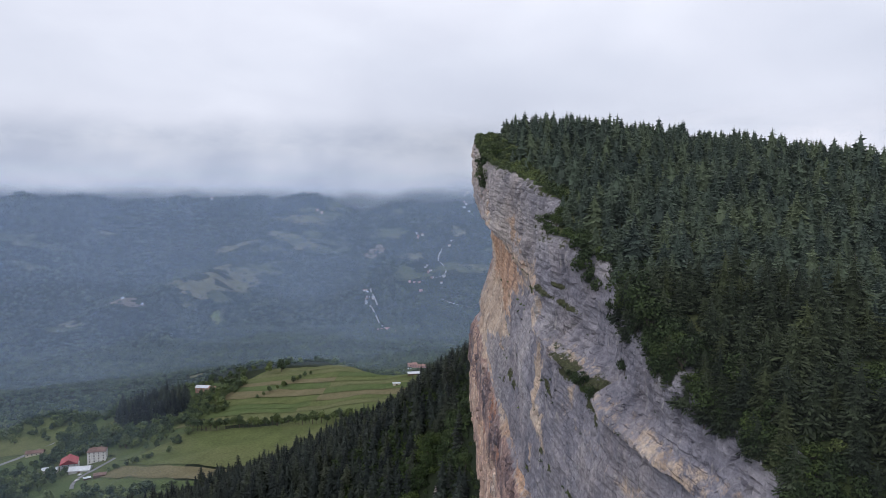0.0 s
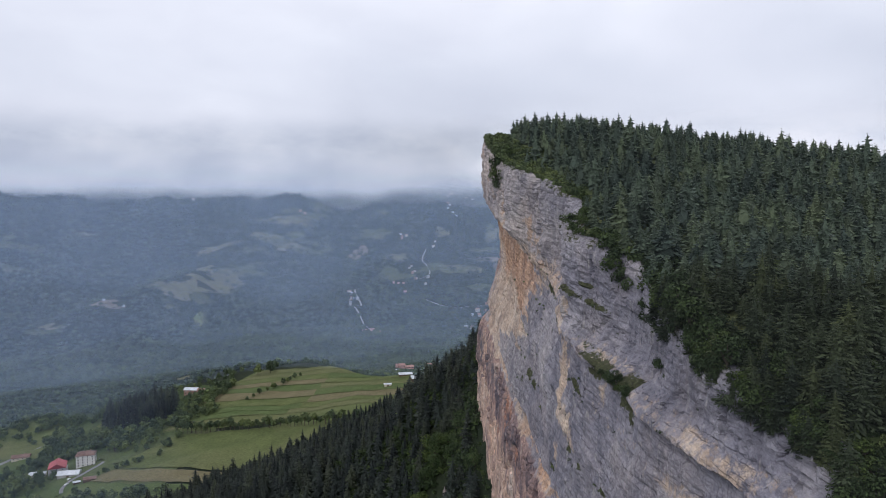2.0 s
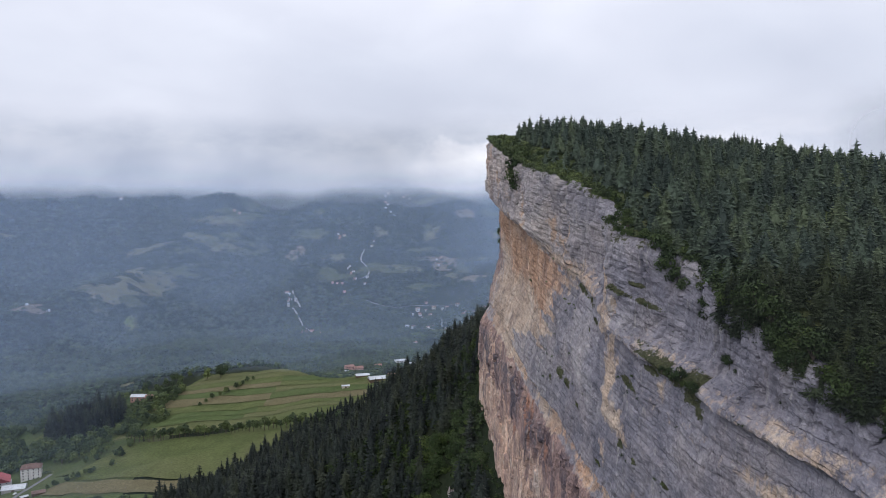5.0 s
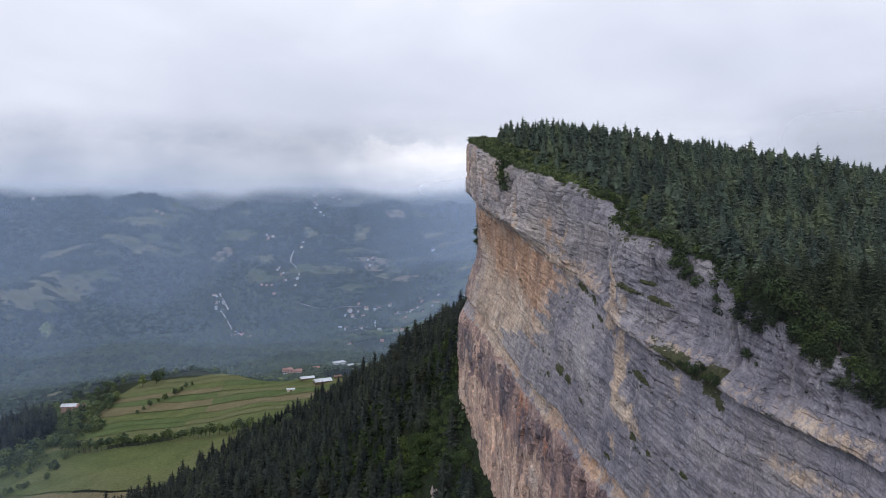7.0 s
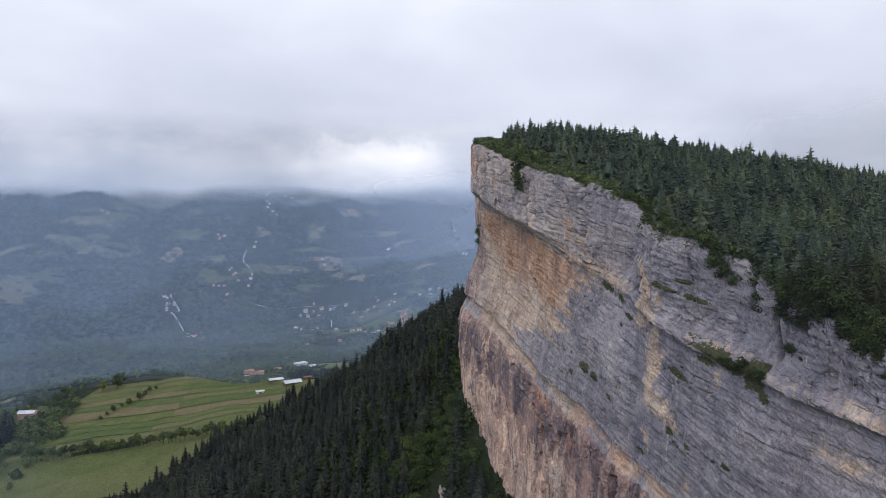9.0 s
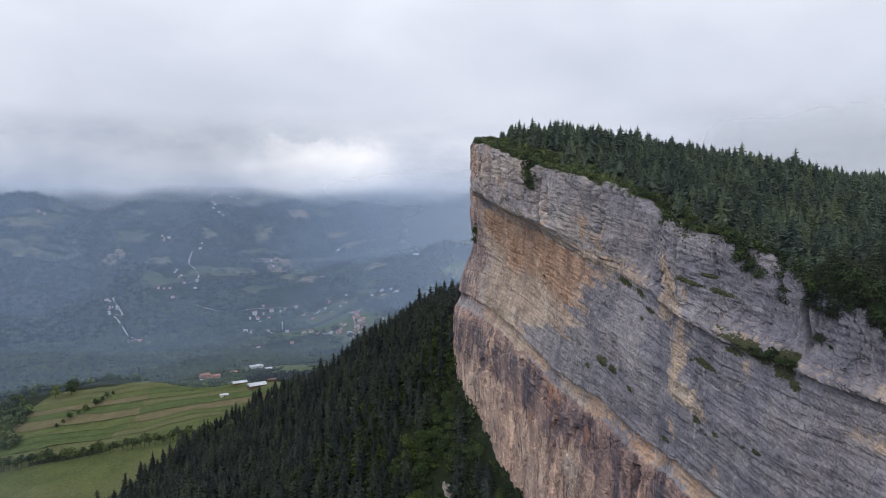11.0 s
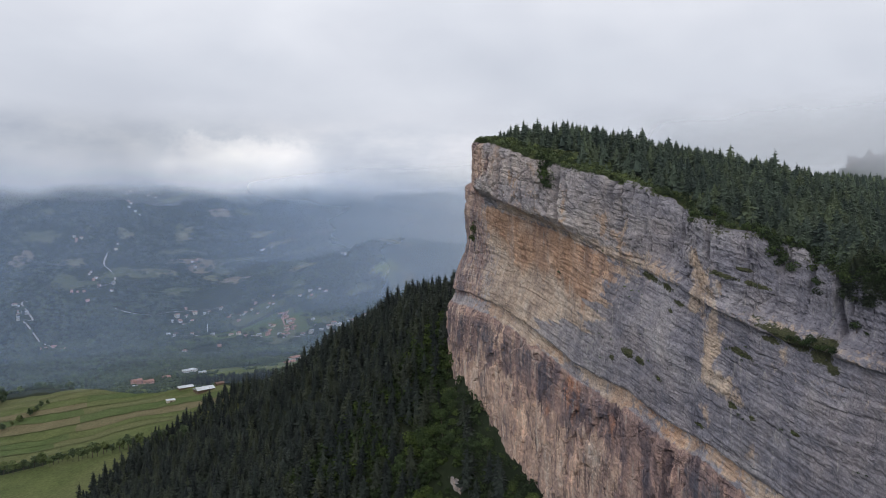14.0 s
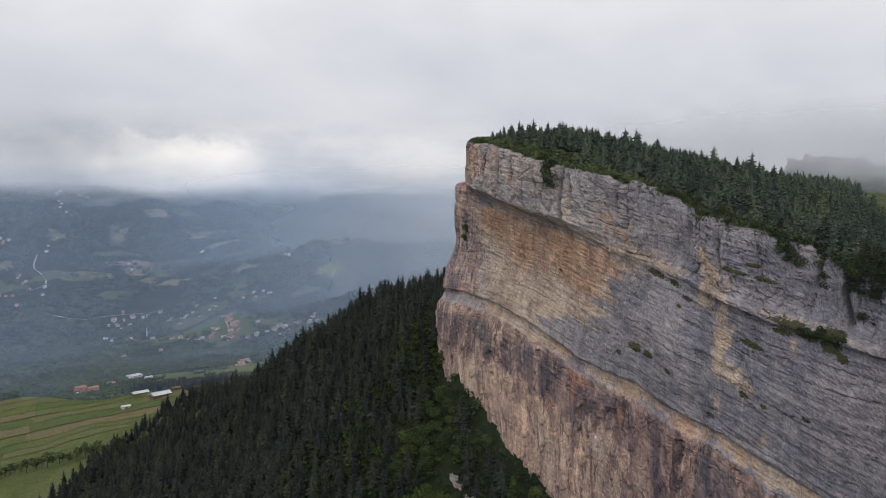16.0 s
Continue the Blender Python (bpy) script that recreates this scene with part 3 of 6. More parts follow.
# warm runs on the grey wall: place above and below, half width, bed heights, strength
RUNS = ((212, 197, 6.0, -32, 18, 1.0), (203, 199, 3.5, -47, -34, 0.8), (248, 246, 2.6, 0, 22, 0.9), (257, 256, 2.0, 4, 26, 0.75), (186, 185, 3.0, -48, -36, 0.7), (159, 157, 5.0, -50, -40, 0.45), (292, 290, 3.5, 0, 30, 0.55), (308, 305, 4.0, 0, 34, 0.5), (274, 273, 2.0, -2, 30, 0.6), (180, 178, 3.5, -12, 0, 0.7), (231, 229, 1.5, -4, 10, 0.5), (268, 267, 1.2, -40, -28, 0.5))


def wall_shape(s, y, z, top):
    """How far the rock stands out from its line, its stains and the bed height."""
    w = bed(y, z) + 1.1 * fbm(s / 30, z / 30, 3, 41)
    nose = step(235, 285, y)
    near = step(200, 178, y)
    cap = step(1.5, 5, w)
    courses = np.maximum(step(-1.5, 0.5, w) * step(10, 4, w), step(-55.5, -57, w) * step(-70, -62, w))
    base = step(-52, -60, w)
    out = 0.0
    # the grey wall overhangs the ochre band under it; a grassy shelf runs along the near end
    out = out + 0.5 * step(-0.6, 0.6, w) * step(5, 1.5, w) - 1.6 * step(-48.6, -49.8, w) * step(-58, -52, w)
    ledge = step(222, 208, y)
    out = out + ledge * (1.1 * step(-0.5, 0.4, w) * step(3.2, 1.4, w) - 0.5 * step(-4.0, -2.2, w) * step(-0.2, -0.8, w))
    shelf = step(-1.0, 0.8, w) * step(7, 1.5, w) * near
    cleft = 0.0 * s
    for at, depth, width, low in CLEFTS:
        wob = 1.8 * fbm(z / 14, s * 0 + at, 4, 47)
        g = np.exp(-np.abs((y - at + wob) / width) ** 1.5) * step(low, low * 0.45, top - z)
        out = out - depth * g
        cleft = np.maximum(cleft, g)
    # beds: sharp-edged steps of several thicknesses
    for thick, high, seed in ((7.0, 0.55, 51), (2.6, 0.28, 52), (1.15, 0.17, 53)):
        q = (w + 0.5 * thick * fbm(s / (8 * thick), w / (3 * thick), 2, seed)) / thick
        f = q - np.floor(q)
        rise = rnd2(np.floor(q), np.floor(s / (9 * thick) + 3 * rnd2(np.floor(q), np.floor(q), seed)), seed + 7)
        out = out + high * (1.3 * rise - 0.6 - 0.6 * step(0.85, 1.0, f) + 0.2 * f) * (1 - 0.95 * base + (1.6 if thick < 2 else 0.4) * courses)
    # upright joints: tall blocks in the cap and the base, faint between
    upright = 0.22 + np.maximum(0.12 * base, 0.6 * cap)
    b1, r1 = cells(s / 6.5 + 0.5 * fbm(s / 14, z / 18, 3, 61), z / 26, 62)
    b2, r2 = cells(s / 2.2 + 0.5 * fbm(s / 6, z / 8, 3, 63), z / 9, 64)
    b3, r3 = cells(s / 5 + 0.25 * fbm(s / 5, z / 5, 2, 65), w / 2.4, 66)
    out = out + upright * (1.5 * (r1 - 0.5) - 1.0 * step(0.07, 0.0, b1) + (1 - 0.72 * base) * (0.85 * (r2 - 0.5) - 0.8 * step(0.09, 0.0, b2)))
    out = out + (0.35 * (r3 - 0.5) - 0.12 * step(0.10, 0.0, b3)) * (0.4 + 0.6 * cap)
    # flakes and scoops on the lower wall
    b4, r4 = cells(s / 7 + 0.9 * fbm(s / 9, z / 12, 3, 67), z / 11 + 0.7 * fbm(s / 8, z / 10, 3, 68), 69)
    b5, r5 = cells(s / 2.8 + 0.7 * fbm(s / 4, z / 6, 3, 73), z / 4.5 + 0.5 * fbm(s / 3, z / 5, 3, 74), 75)
    out = out + base * (1.7 * (r4 - 0.5) - 0.8 * step(0.06, 0.0, b4) + 0.4 * (r5 - 0.5) - 0.3 * step(0.06, 0.0, b5))
    out = out + (1 - base) * (0.35 * (r5 - 0.5) - 0.15 * step(0.08, 0.0, b5))
    # flutes on the lower wall
    foot = step(3, 24, z - foot_line[:, None] - 16)
    flute = np.abs(2 * vnoise(s / 5.5 + 1.2 * fbm(s / 15, z / 22, 2, 71), z / 60, 72) - 1)
    out = out + 0.7 * (flute - 0.5) * (0.25 + 0.75 * base) * foot
    out = out + 0.9 * fbm(s / 40, z / 50, 3, 81) + 0.5 * fbm(s / 6, z / 9, 4, 82) + 0.28 * (1 - 0.8 * base) * fbm(s / 4.0, w / 0.9, 3, 83) + 0.16 * fbm(s / 1.6, z / 1.6, 2, 84)
    out = out * (0.25 + 0.75 * foot) - 3.5 * step(9, -4, z - foot_line[:, None] - 14)
    # stains
    n1 = fbm(s / 20, z / 26, 4, 91)
    n2 = fbm(s / 7, z / 9, 4, 92)
    runs = fbm(s / 5, z / 60, 4, 93)
    floor_w = np.interp(y, [225, 250, 268, 288, 300, 320], [-8, -20, -28, -38, -60, -60]) + 5 * n1 + 4 * n2 + 9 * fbm(s / 26, w / 2.6, 3, 89)
    ochre = step(2, -3, w) * step(floor_w - 4, floor_w + 4, w) * step(-51, -49, w) * step(236, 268, y + 9 * n1 + 4 * n2 + 12 * fbm(s / 30, w / 2.2, 3, 90))
    hue = step(-34, -10, w + 9 * n2) * step(362, 322, y + 12 * n1) * step(236, 262, y) * step(2, -2, w)
    band = step(-49.3, -50, w) * step(-57, -54, w + 2.5 * n2)
    ochre = np.maximum(ochre, band * (0.45 + 0.6 * vnoise(s / 8, s * 0, 88) + 0.3 * n2))
    hue = np.maximum(hue, band * (0.35 + 0.5 * n1))
    lip_bed = step(-1.5, 0.5, w) * step(8, 3, w + 2 * n2)
    ochre = np.maximum(ochre, (0.58 + 0.3 * n1 + 0.2 * n2) * lip_bed * (0.75 + 0.25 * nose))
    ochre = ochre * (0.30 + 0.70 * step(352, 322, y + 9 * n1 + 5 * n2))
    for y_hi, y_lo, half, lo, hi, much in RUNS:
        mid = y_lo + (y_hi - y_lo) * np.clip((w - lo) / (hi - lo), 0, 1)
        g = np.exp(-(((y - mid + 5.0 * fbm(s / 7, z / 6, 4, 94)) / (half * (0.7 + 0.8 * vnoise(z / 7, s * 0 + y_hi, 95)))) ** 2)) * step(lo - 2, lo + 6, w) * step(hi + 2, hi - 6, w)
        ochre = np.maximum(ochre, much * g * (0.85 + 0.4 * n2))
        hue = np.where(g > 0.2, 0.25 + 0.3 * n1, hue)
    ochre = np.maximum(ochre, 0.6 * step(-14, -11, w) * step(-5, -9, w) * step(215, 180, y) * (0.6 + 0.6 * n1))
    rust = step(-54, -58, w) * step(170, 225, y + 10 * n1) + 0.45 * step(-54, -58, w) + 0.3 * cap * step(262, 330, y) * (1 + n2) + 0.6 * step(-54, -50, w) * step(322, 350, y + 9 * n1)
    glow = step(-72, -84, w + 8 * n1 + 5 * runs) * step(228, 250, y + 6 * n2)
    glow = np.maximum(glow, step(285, 310, y + 8 * n1) * (0.28 + 0.5 * n2))
    glow = np.maximum(glow, 0.55 * (1 + n2) * cap)
    iron = 1.5 * np.exp(-(((y - 267 + 3 * n2) / 5) ** 2) - ((w + 65 + 4 * n1) / 8) ** 2) + 0.8 * np.exp(-(((y - 246 + 3 * n2) / 3) ** 2) - ((w + 66) / 5) ** 2) + 0.7 * np.exp(-(((y - 283 + 2 * n2) / 2.5) ** 2) - ((w + 80) / 9) ** 2)
    seep_dark = step(0.50, 0.74, vnoise(s / 8.0, z / 45, 96)) * 0.35
    seep_dark = np.maximum(seep_dark, step(-57, -62, w) * step(-84, -70, w + 6 * runs) * step(0.28, 0.5, vnoise(s / 7, z / 50, 97)))
    seep_dark = np.maximum(seep_dark, 0.55 * step(-24, -34, w) * step(-49, -45, w) * step(300, 262, y))
    # clefts are darkened as well, most where they are cut deepest
    seep_dark = np.maximum(seep_dark, 0.8 * cleft)
    edge = step(6, 0.5, top - z)
    moss = 0.45 * edge * (0.4 + vnoise(s / 5, z / 5, 97)) + 0.8 * shelf * step(158, 166, y) * step(0.25, 0.5, vnoise(s / 4, w / 2.5, 98))
    for at, bz, ry, rz in ((175, -44, 5, 2.6), (169, -46.5, 4, 3.0), (165, -50, 3, 2.2), (183, -43.5, 4, 1.4), (234, -28, 6, 1.8), (226, -31, 4, 1.5), (239, -57, 4, 2.2), (233, -59, 3, 1.8), (246, -60, 2.0, 1.5), (219, -36, 4, 1.2), (222, -39, 2, 1), (192, -49, 6, 1.6), (224, -64, 2, 1.2), (205, -76, 3, 1.0), (194, -66.5, 2, 1), (187, -69.5, 1.5, 1.2), (174, -71, 1.5, 1), (200, -24, 7, 1.2), (190, -27, 6, 1.0), (194, -22, 3, 1.0), (283, -30, 2, 0.8)):
        moss = np.maximum(moss, 0.85 * np.exp(-(((y - at) / ry) ** 2) - ((z - bz + 0.3 * (at - y)) / rz) ** 2))
    moss = moss + 0.22 * step(0.82, 0.9, vnoise(s / 5.0, w / 1.8, 99)) * step(250, 215, y)
    pale = step(215, 285, y) * (0.55 + 0.2 * n1) + (0.45 + 0.3 * n2) * cap * step(200, 290, y)
    return out, ochre, rust, seep_dark, moss, w, pale, hue, glow, iron, courses


top_line = np.interp(hy, RIM_Z_Y, RIM_Z) + 0.8 * fbm(s_line / 6, s_line * 0, 3, 101) + 2.2 * (rnd2(np.floor(s_line / 3.7), 0 * s_line, 102) - 0.5) * step(300, 270, hy)
foot_line = np.minimum(np.minimum(land(cx, cy), land(cx - 12, cy)) - 14, top_line - 20)
Z = foot_line[:, None] + (top_line - foot_line)[:, None] * v_line[None, :]
S = np.broadcast_to(s_line[:, None], Z.shape)
w0 = bed(cy[:, None] + 0 * Z, Z)
k_seam, k_mid, k_cap, k_rim = step(-62, -49, w0), step(-49, -24, w0), step(-24, 0, w0), step(0.8, 7.5, w0)
BX = cx[:, None] + k_seam * seam_dx[:, None] + k_mid * (mid_dx - seam_dx)[:, None] + k_cap * (cap_dx - mid_dx)[:, None] + k_rim * (rim_dx - cap_dx)[:, None]
BY = cy[:, None] + rim_dy[:, None] * (0.3 * k_mid + 0.3 * k_cap + 0.4 * k_rim)
out, ochre, rust, seep_dark, moss, w_bed, pale, hue, glow, iron, courses = wall_shape(S, BY, Z, top_line[:, None])
out = out - 1.6 * np.clip(1 - (top_line[:, None] - Z) / 2.0, 0, 1) ** 2
WX, WY = BX + out * nx[:, None], BY + out * ny[:, None]
wall_me = np_mesh("cliff", np.stack([WX, WY, Z + EYE], -1).reshape(-1, 3), grid_faces(*Z.shape), M_ROCK, False)
for key, values in (("ochre", ochre), ("rust", rust), ("seep_dark", seep_dark), ("moss", moss), ("along", S), ("bed", w_bed), ("pale", pale), ("hue", hue), ("glow", glow), ("iron", iron), ("courses", courses)):
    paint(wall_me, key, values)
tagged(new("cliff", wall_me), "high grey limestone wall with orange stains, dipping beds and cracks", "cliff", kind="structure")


def on_wall(y, z):
    """The place on the rock near a given length and height."""
    i = np.argmin((WY - y) ** 2 + (Z - z) ** 2 + 0.2 * np.clip(WX - 60, 0, 300) ** 2)
    return float(WX.flat[i]), float(WY.flat[i]), float(Z.flat[i])


# ---- the plateau behind the rim ----
inner = np.r_[0, 0.6, 1.5, 3, 5, 8, 12, 17, 24, 32, 42, 55, 70, 90, 120, 160, 210, 270, 340, 420, 520]
back = np.stack([np.full_like(s_line, 0.97), np.where(s_line > S_NOSE - 12, -0.25, 0.05)], 1)
blend = step(0, 14, inner)[None, :, None]
way = (1 - blend) * np.stack([-nx, -ny], 1)[:, None] + blend * back[:, None]
way = way / np.linalg.norm(way, axis=2, keepdims=True)
rimx, rimy = WX[:, -1], WY[:, -1]
PX, PY = rimx[:, None] + inner[None] * way[:, :, 0], rimy[:, None] + inner[None] * way[:, :, 1]
PZ = plateau(PX, PY) * (1 - step(3, 0, inner)[None]) + Z[:, -1][:, None] * step(3, 0, inner)[None] - 200 * step(430, 520, inner)[None]
top_me = np_mesh("plateau", np.stack([PX, PY, PZ + EYE], -1).reshape(-1, 3), grid_faces(*PX.shape)[:, ::-1], M_TURF, True)
top_me.materials.append(M_ROCK)
lip = (inner[None, :-1] < 0.4 + 2.5 * vnoise(PY[:-1, :-1] / 9, PX[:-1, :-1] / 9, 111)) & (PY[:-1, :-1] < 212)
top_me.polygons.foreach_set("material_index", lip.astype(np.int32).ravel())
for key, value in (("along", np.broadcast_to(s_line[:, None], PX.shape)), ("bed", PZ), ("moss", 0.2 + 0.45 * vnoise(PX / 3, PY / 3, 112))):
    paint(top_me, key, value)
tagged(new("plateau_ground", top_me), "grassy forest floor on top of the cliff", "ground", kind="structure")

# ---- trees ----
def spruce_parts(rng, height, radius, levels, per, rich, mid=False, taper=0.78):
    """Trunk and crown of a spruce: whorls of drooping sprays, each a bent fan of needles."""
    sides = 6
    ang = np.arange(sides) * 2 * math.pi / sides
    tr = 0.016 * height
    lean = rng.uniform(-0.02, 0.02, 2) * height
    tv, tf = [], []
    for k, (zz, rr) in enumerate(((-0.9, tr * 1.25), (height * 0.4, tr * 0.7), (height * 0.97, tr * 0.12))):
        for a in ang:
            tv.append((rr * math.cos(a) + lean[0] * zz / height, rr * math.sin(a) + lean[1] * zz / height, zz))
    for k in range(2):
        for i in range(sides):
            j = (i + 1) % sides
            tf.append((k * sides + i, k * sides + j, (k + 1) * sides + j, (k + 1) * sides + i))
    cv, cf = [], []

    def fan(base, direction, length, width, droop, fine=False):
        d = np.array([math.cos(direction), math.sin(direction), 0])
        roll = rng.uniform(-0.95, 0.95)
        side = np.array([-d[1] * math.cos(roll), d[0] * math.cos(roll), math.sin(roll)])
        mid = base + d * length * 0.55 + np.array([0, 0, -droop * length * 0.35])
        tip = base + d * length + np.array([0, 0, -droop * length])
        n = len(cv)
        if fine:  # a bent twig: two needles' rows under one ridge
            cv.extend([base, mid + side * width - (0, 0, 0.4 * width), tip, mid - side * width - (0, 0, 0.4 * width)])
            cf.extend([(n, n + 2, n + 1), (n, n + 3, n + 2)])
            return
        cv.extend([base, mid + side * width - (0, 0, 0.22 * width + 0.05), mid + (0, 0, 0.10 * length), mid - side * width - (0, 0, 0.22 * width + 0.05), tip])
        cf.extend([(n, n + 3, n + 2), (n, n + 2, n + 1), (n + 1, n + 2, n + 4), (n + 2, n + 3, n + 4)])

    for k in range(levels):
        u = (k + rng.uniform(-0.2, 0.2)) / (levels - 1)
        zz = height * (0.08 + 0.88 * np.clip(u, 0, 1) ** 0.92)
        reach = radius * ((1 - np.clip(u, 0, 1)) ** taper) * rng.uniform(0.82, 1.12) + 0.22
        n = max(4, int(round(per * (1 - 0.4 * u))))
        turn = rng.uniform(0, 6.28)
        for i in range(n):
            a = turn + 6.283 * i / n + rng.uniform(-0.25, 0.25)
            L = reach * rng.uniform(0.62, 1.18)
            base = np.array([lean[0] * zz / height, lean[1] * zz / height, zz + rng.uniform(-0.45, 0.45) * height / levels])
            droop = rng.uniform(-0.05, 0.65) * (1 - 0.75 * u)
            fan(base, a, L, (0.055 if rich else 0.17) * L + (0.04 if rich else 0.09), droop, True)
            if rich or mid:
                for along, reach2 in ((0.26, 0.42), (0.50, 0.42), (0.74, 0.30)) if rich else ((0.42, 0.5),):
                    b2 = base + np.array([math.cos(a), math.sin(a), -droop * 0.65]) * L * along
                    for way2 in (1, -1):
                        fan(b2, a + way2 * rng.uniform(0.5, 0.95), L * reach2 * rng.uniform(0.8, 1.25), 0.06 * L + 0.03, droop * 0.9 + rng.uniform(-0.1, 0.25), True)
    # dense inner needles behind the sprays
    n, rim = len(cv), 7
    for k, u in enumerate((0.0, 0.35, 0.68)):
        rr = (0.50 if rich else 0.60) * radius * (1 - u) ** 0.95
        for i in range(rim):
            a = 6.283 * (i + 0.5 * (k % 2)) / rim
            q = rr * rng.uniform(0.55, 1.3)
            zz = height * (0.09 + 0.88 * u)
            cv.append(np.array([q * math.cos(a) + lean[0] * u, q * math.sin(a) + lean[1] * u, zz + rng.uniform(-0.03, 0.03) * height]))
    for k in range(2):
        for i in range(rim):
            a0, a1 = n + k * rim + i, n + k * rim + (i + 1) % rim
            cf.extend([(a0, a1, a0 + rim), (a1, a1 + rim, a0 + rim)])
    cv.append(np.array([lean[0], lean[1], height * 0.93]))
    cf.extend([(n + 2 * rim + i, n + 2 * rim + (i + 1) % rim, n + 3 * rim) for i in range(rim)])
    n = len(cv)
    top = height * 1.0
    cv.extend([np.array([lean[0] + 0.10 * math.cos(a), lean[1] + 0.10 * math.sin(a), height * 0.88]) for a in ang[::2]] + [np.array([lean[0], lean[1], top])])
    cf.extend([(n, n + 1, n + 3), (n + 1, n + 2, n + 3), (n + 2, n, n + 3)])
    return np.array(tv), np.array(tf), np.array(cv), np.array(cf)


def leafy_parts(rng, height, width, leaves, size, stem=0.25, lobes=8, flat=1.0):
    """Trunk with limbs and a crown of many small leaf sprays in uneven lobes with gaps."""
    tv, tf = [], []

    def limb(a, b, ra, rb):
        a, b = np.array(a, float), np.array(b, float)
        d = (b - a) / np.linalg.norm(b - a)
        u = np.cross(d, (0.3, 0.9, 0.2))
        u /= np.linalg.norm(u)
        v = np.cross(d, u)
        n = len(tv)
        for p, r in ((a, ra), (b, rb)):
            tv.extend([p + r * (math.cos(k * 1.2566) * u + math.sin(k * 1.2566) * v) for k in range(5)])
        tf.extend([(n + k, n + (k + 1) % 5, n + 5 + (k + 1) % 5, n + 5 + k) for k in range(5)])

    fork = height * stem
    r0 = 0.022 * height + 0.03
    limb((0, 0, -0.8), (0, 0, fork), r0, r0 * 0.7)
    centres = []
    for k in range(lobes):
        a = 6.283 * k / lobes + rng.uniform(-0.4, 0.4)
        rad = width * 0.5 * rng.uniform(0.25, 0.68)
        zz = fork + (height - fork) * rng.uniform(0.22, 0.80) * flat
        c = np.array([rad * math.cos(a), rad * math.sin(a), zz])
        centres.append((c, width * rng.uniform(0.20, 0.32)))
        limb((0, 0, fork * 0.9), c, r0 * 0.5, r0 * 0.12)
    centres.append((np.array([0, 0, height * 0.80 * flat + 0.04 * height]), width * 0.26))
    which = rng.integers(0, len(centres), leaves)
    cc = np.array([c for c, _ in centres])[which]
    rr = np.array([r for _, r in centres])[which]
    d = rng.normal(size=(leaves, 3))
    d /= np.linalg.norm(d, axis=1, keepdims=True)
    p = cc + d * (rr * rng.uniform(0.45, 1.08, leaves) ** 0.6)[:, None] * (1, 1, 0.85)
    p[:, 2] = np.maximum(p[:, 2], 0.12 * height * stem)
    nrm = d + rng.normal(scale=0.45, size=(leaves, 3)) + (0, 0, 0.35)
    nrm /= np.linalg.norm(nrm, axis=1, keepdims=True)
    u = np.cross(nrm, rng.normal(size=(leaves, 3)))
    u /= np.linalg.norm(u, axis=1, keepdims=True)
    v = np.cross(nrm, u)
    s = size * rng.uniform(0.6, 1.35, leaves)[:, None]
    cv = np.stack([p - u * s, p + v * s * 0.7 + nrm * s * 0.25, p + u * s, p - v * s * 0.7 + nrm * s * 0.25], 1).reshape(-1, 3)
    i = np.arange(leaves)[:, None] * 4
    cf = np.concatenate([i + (0, 1, 2), i + (0, 2, 3)])
    return np.array(tv), np.array(tf), cv, cf


def tri(faces):
    return faces if faces.shape[1] == 3 else np.concatenate([faces[:, [0, 1, 2]], faces[:, [0, 2, 3]]])


def scatter_mesh(name, kinds, places, turns, sizes, picks, material):
    """One mesh that holds a plant at every place; kinds are (corners, triangles)."""
    vs, fs, tones, start = [], [], [], 0
    dice = np.random.default_rng(77)
    for k, (v, f) in enumerate(kinds):
        sel = np.where(picks == k)[0]
        if not len(sel):
            continue
        c, s = np.cos(turns[sel])[:, None], np.sin(turns[sel])[:, None]
        x = v[None, :, 0] * c - v[None, :, 1] * s
        y = v[None, :, 0] * s + v[None, :, 1] * c
        q = np.stack([x, y, np.broadcast_to(v[None, :, 2], x.shape)], -1) * sizes[sel][:, None, None] + places[sel][:, None]
        vs.append(q.reshape(-1, 3))
        tones.append(np.repeat(dice.random(len(sel)), len(v)))
        fs.append((f[None] + start + (np.arange(len(sel)) * len(v))[:, None, None]).reshape(-1, 3))
        start += len(sel) * len(v)
    me = np_mesh(name, np.concatenate(vs), np.concatenate(fs), material)
    paint(me, "tone", np.concatenate(tones))
    return me


def thin(points, gap, rng):
    """Drops points that stand nearer than gap to one kept before."""
    grid, keep = {}, []
    for i in rng.permutation(len(points)):
        x, y = points[i, :2]
        g = gap[i] if np.ndim(gap) else gap
        cell = (int(x // 8), int(y // 8))
        ok = True
        for a in (-1, 0, 1):
            for b in (-1, 0, 1):
                for (u, w) in grid.get((cell[0] + a, cell[1] + b), ()):
                    if (u - x) ** 2 + (w - y) ** 2 < g * g:
                        ok = False
                        break
        if ok:
            grid.setdefault(cell, []).append((x, y))
            keep.append(i)
    return np.array(keep)


rng = np.random.default_rng(4)
NEAR_SPRUCE = []
for k in range(7):
    h = (1.0, 0.85, 1.15, 0.95, 1.05, 0.75, 1.2)[k]
    tv, tf, cv, cf = spruce_parts(rng, 9.4 * h, (3.4, 3.2, 3.5, 3.7, 3.2, 3.2, 3.4)[k], 18, 10, True)
    NEAR_SPRUCE.append((np_mesh("trunk", tv, tf, M_BARK), np_mesh("crown", cv, cf, M_NEAR_SPRUCE)))
MID_SPRUCE = [spruce_parts(rng, 9.2 * rng.uniform(0.75, 1.2), rng.uniform(2.7, 3.5), 15, 10, False, True)[2:] for k in range(8)]
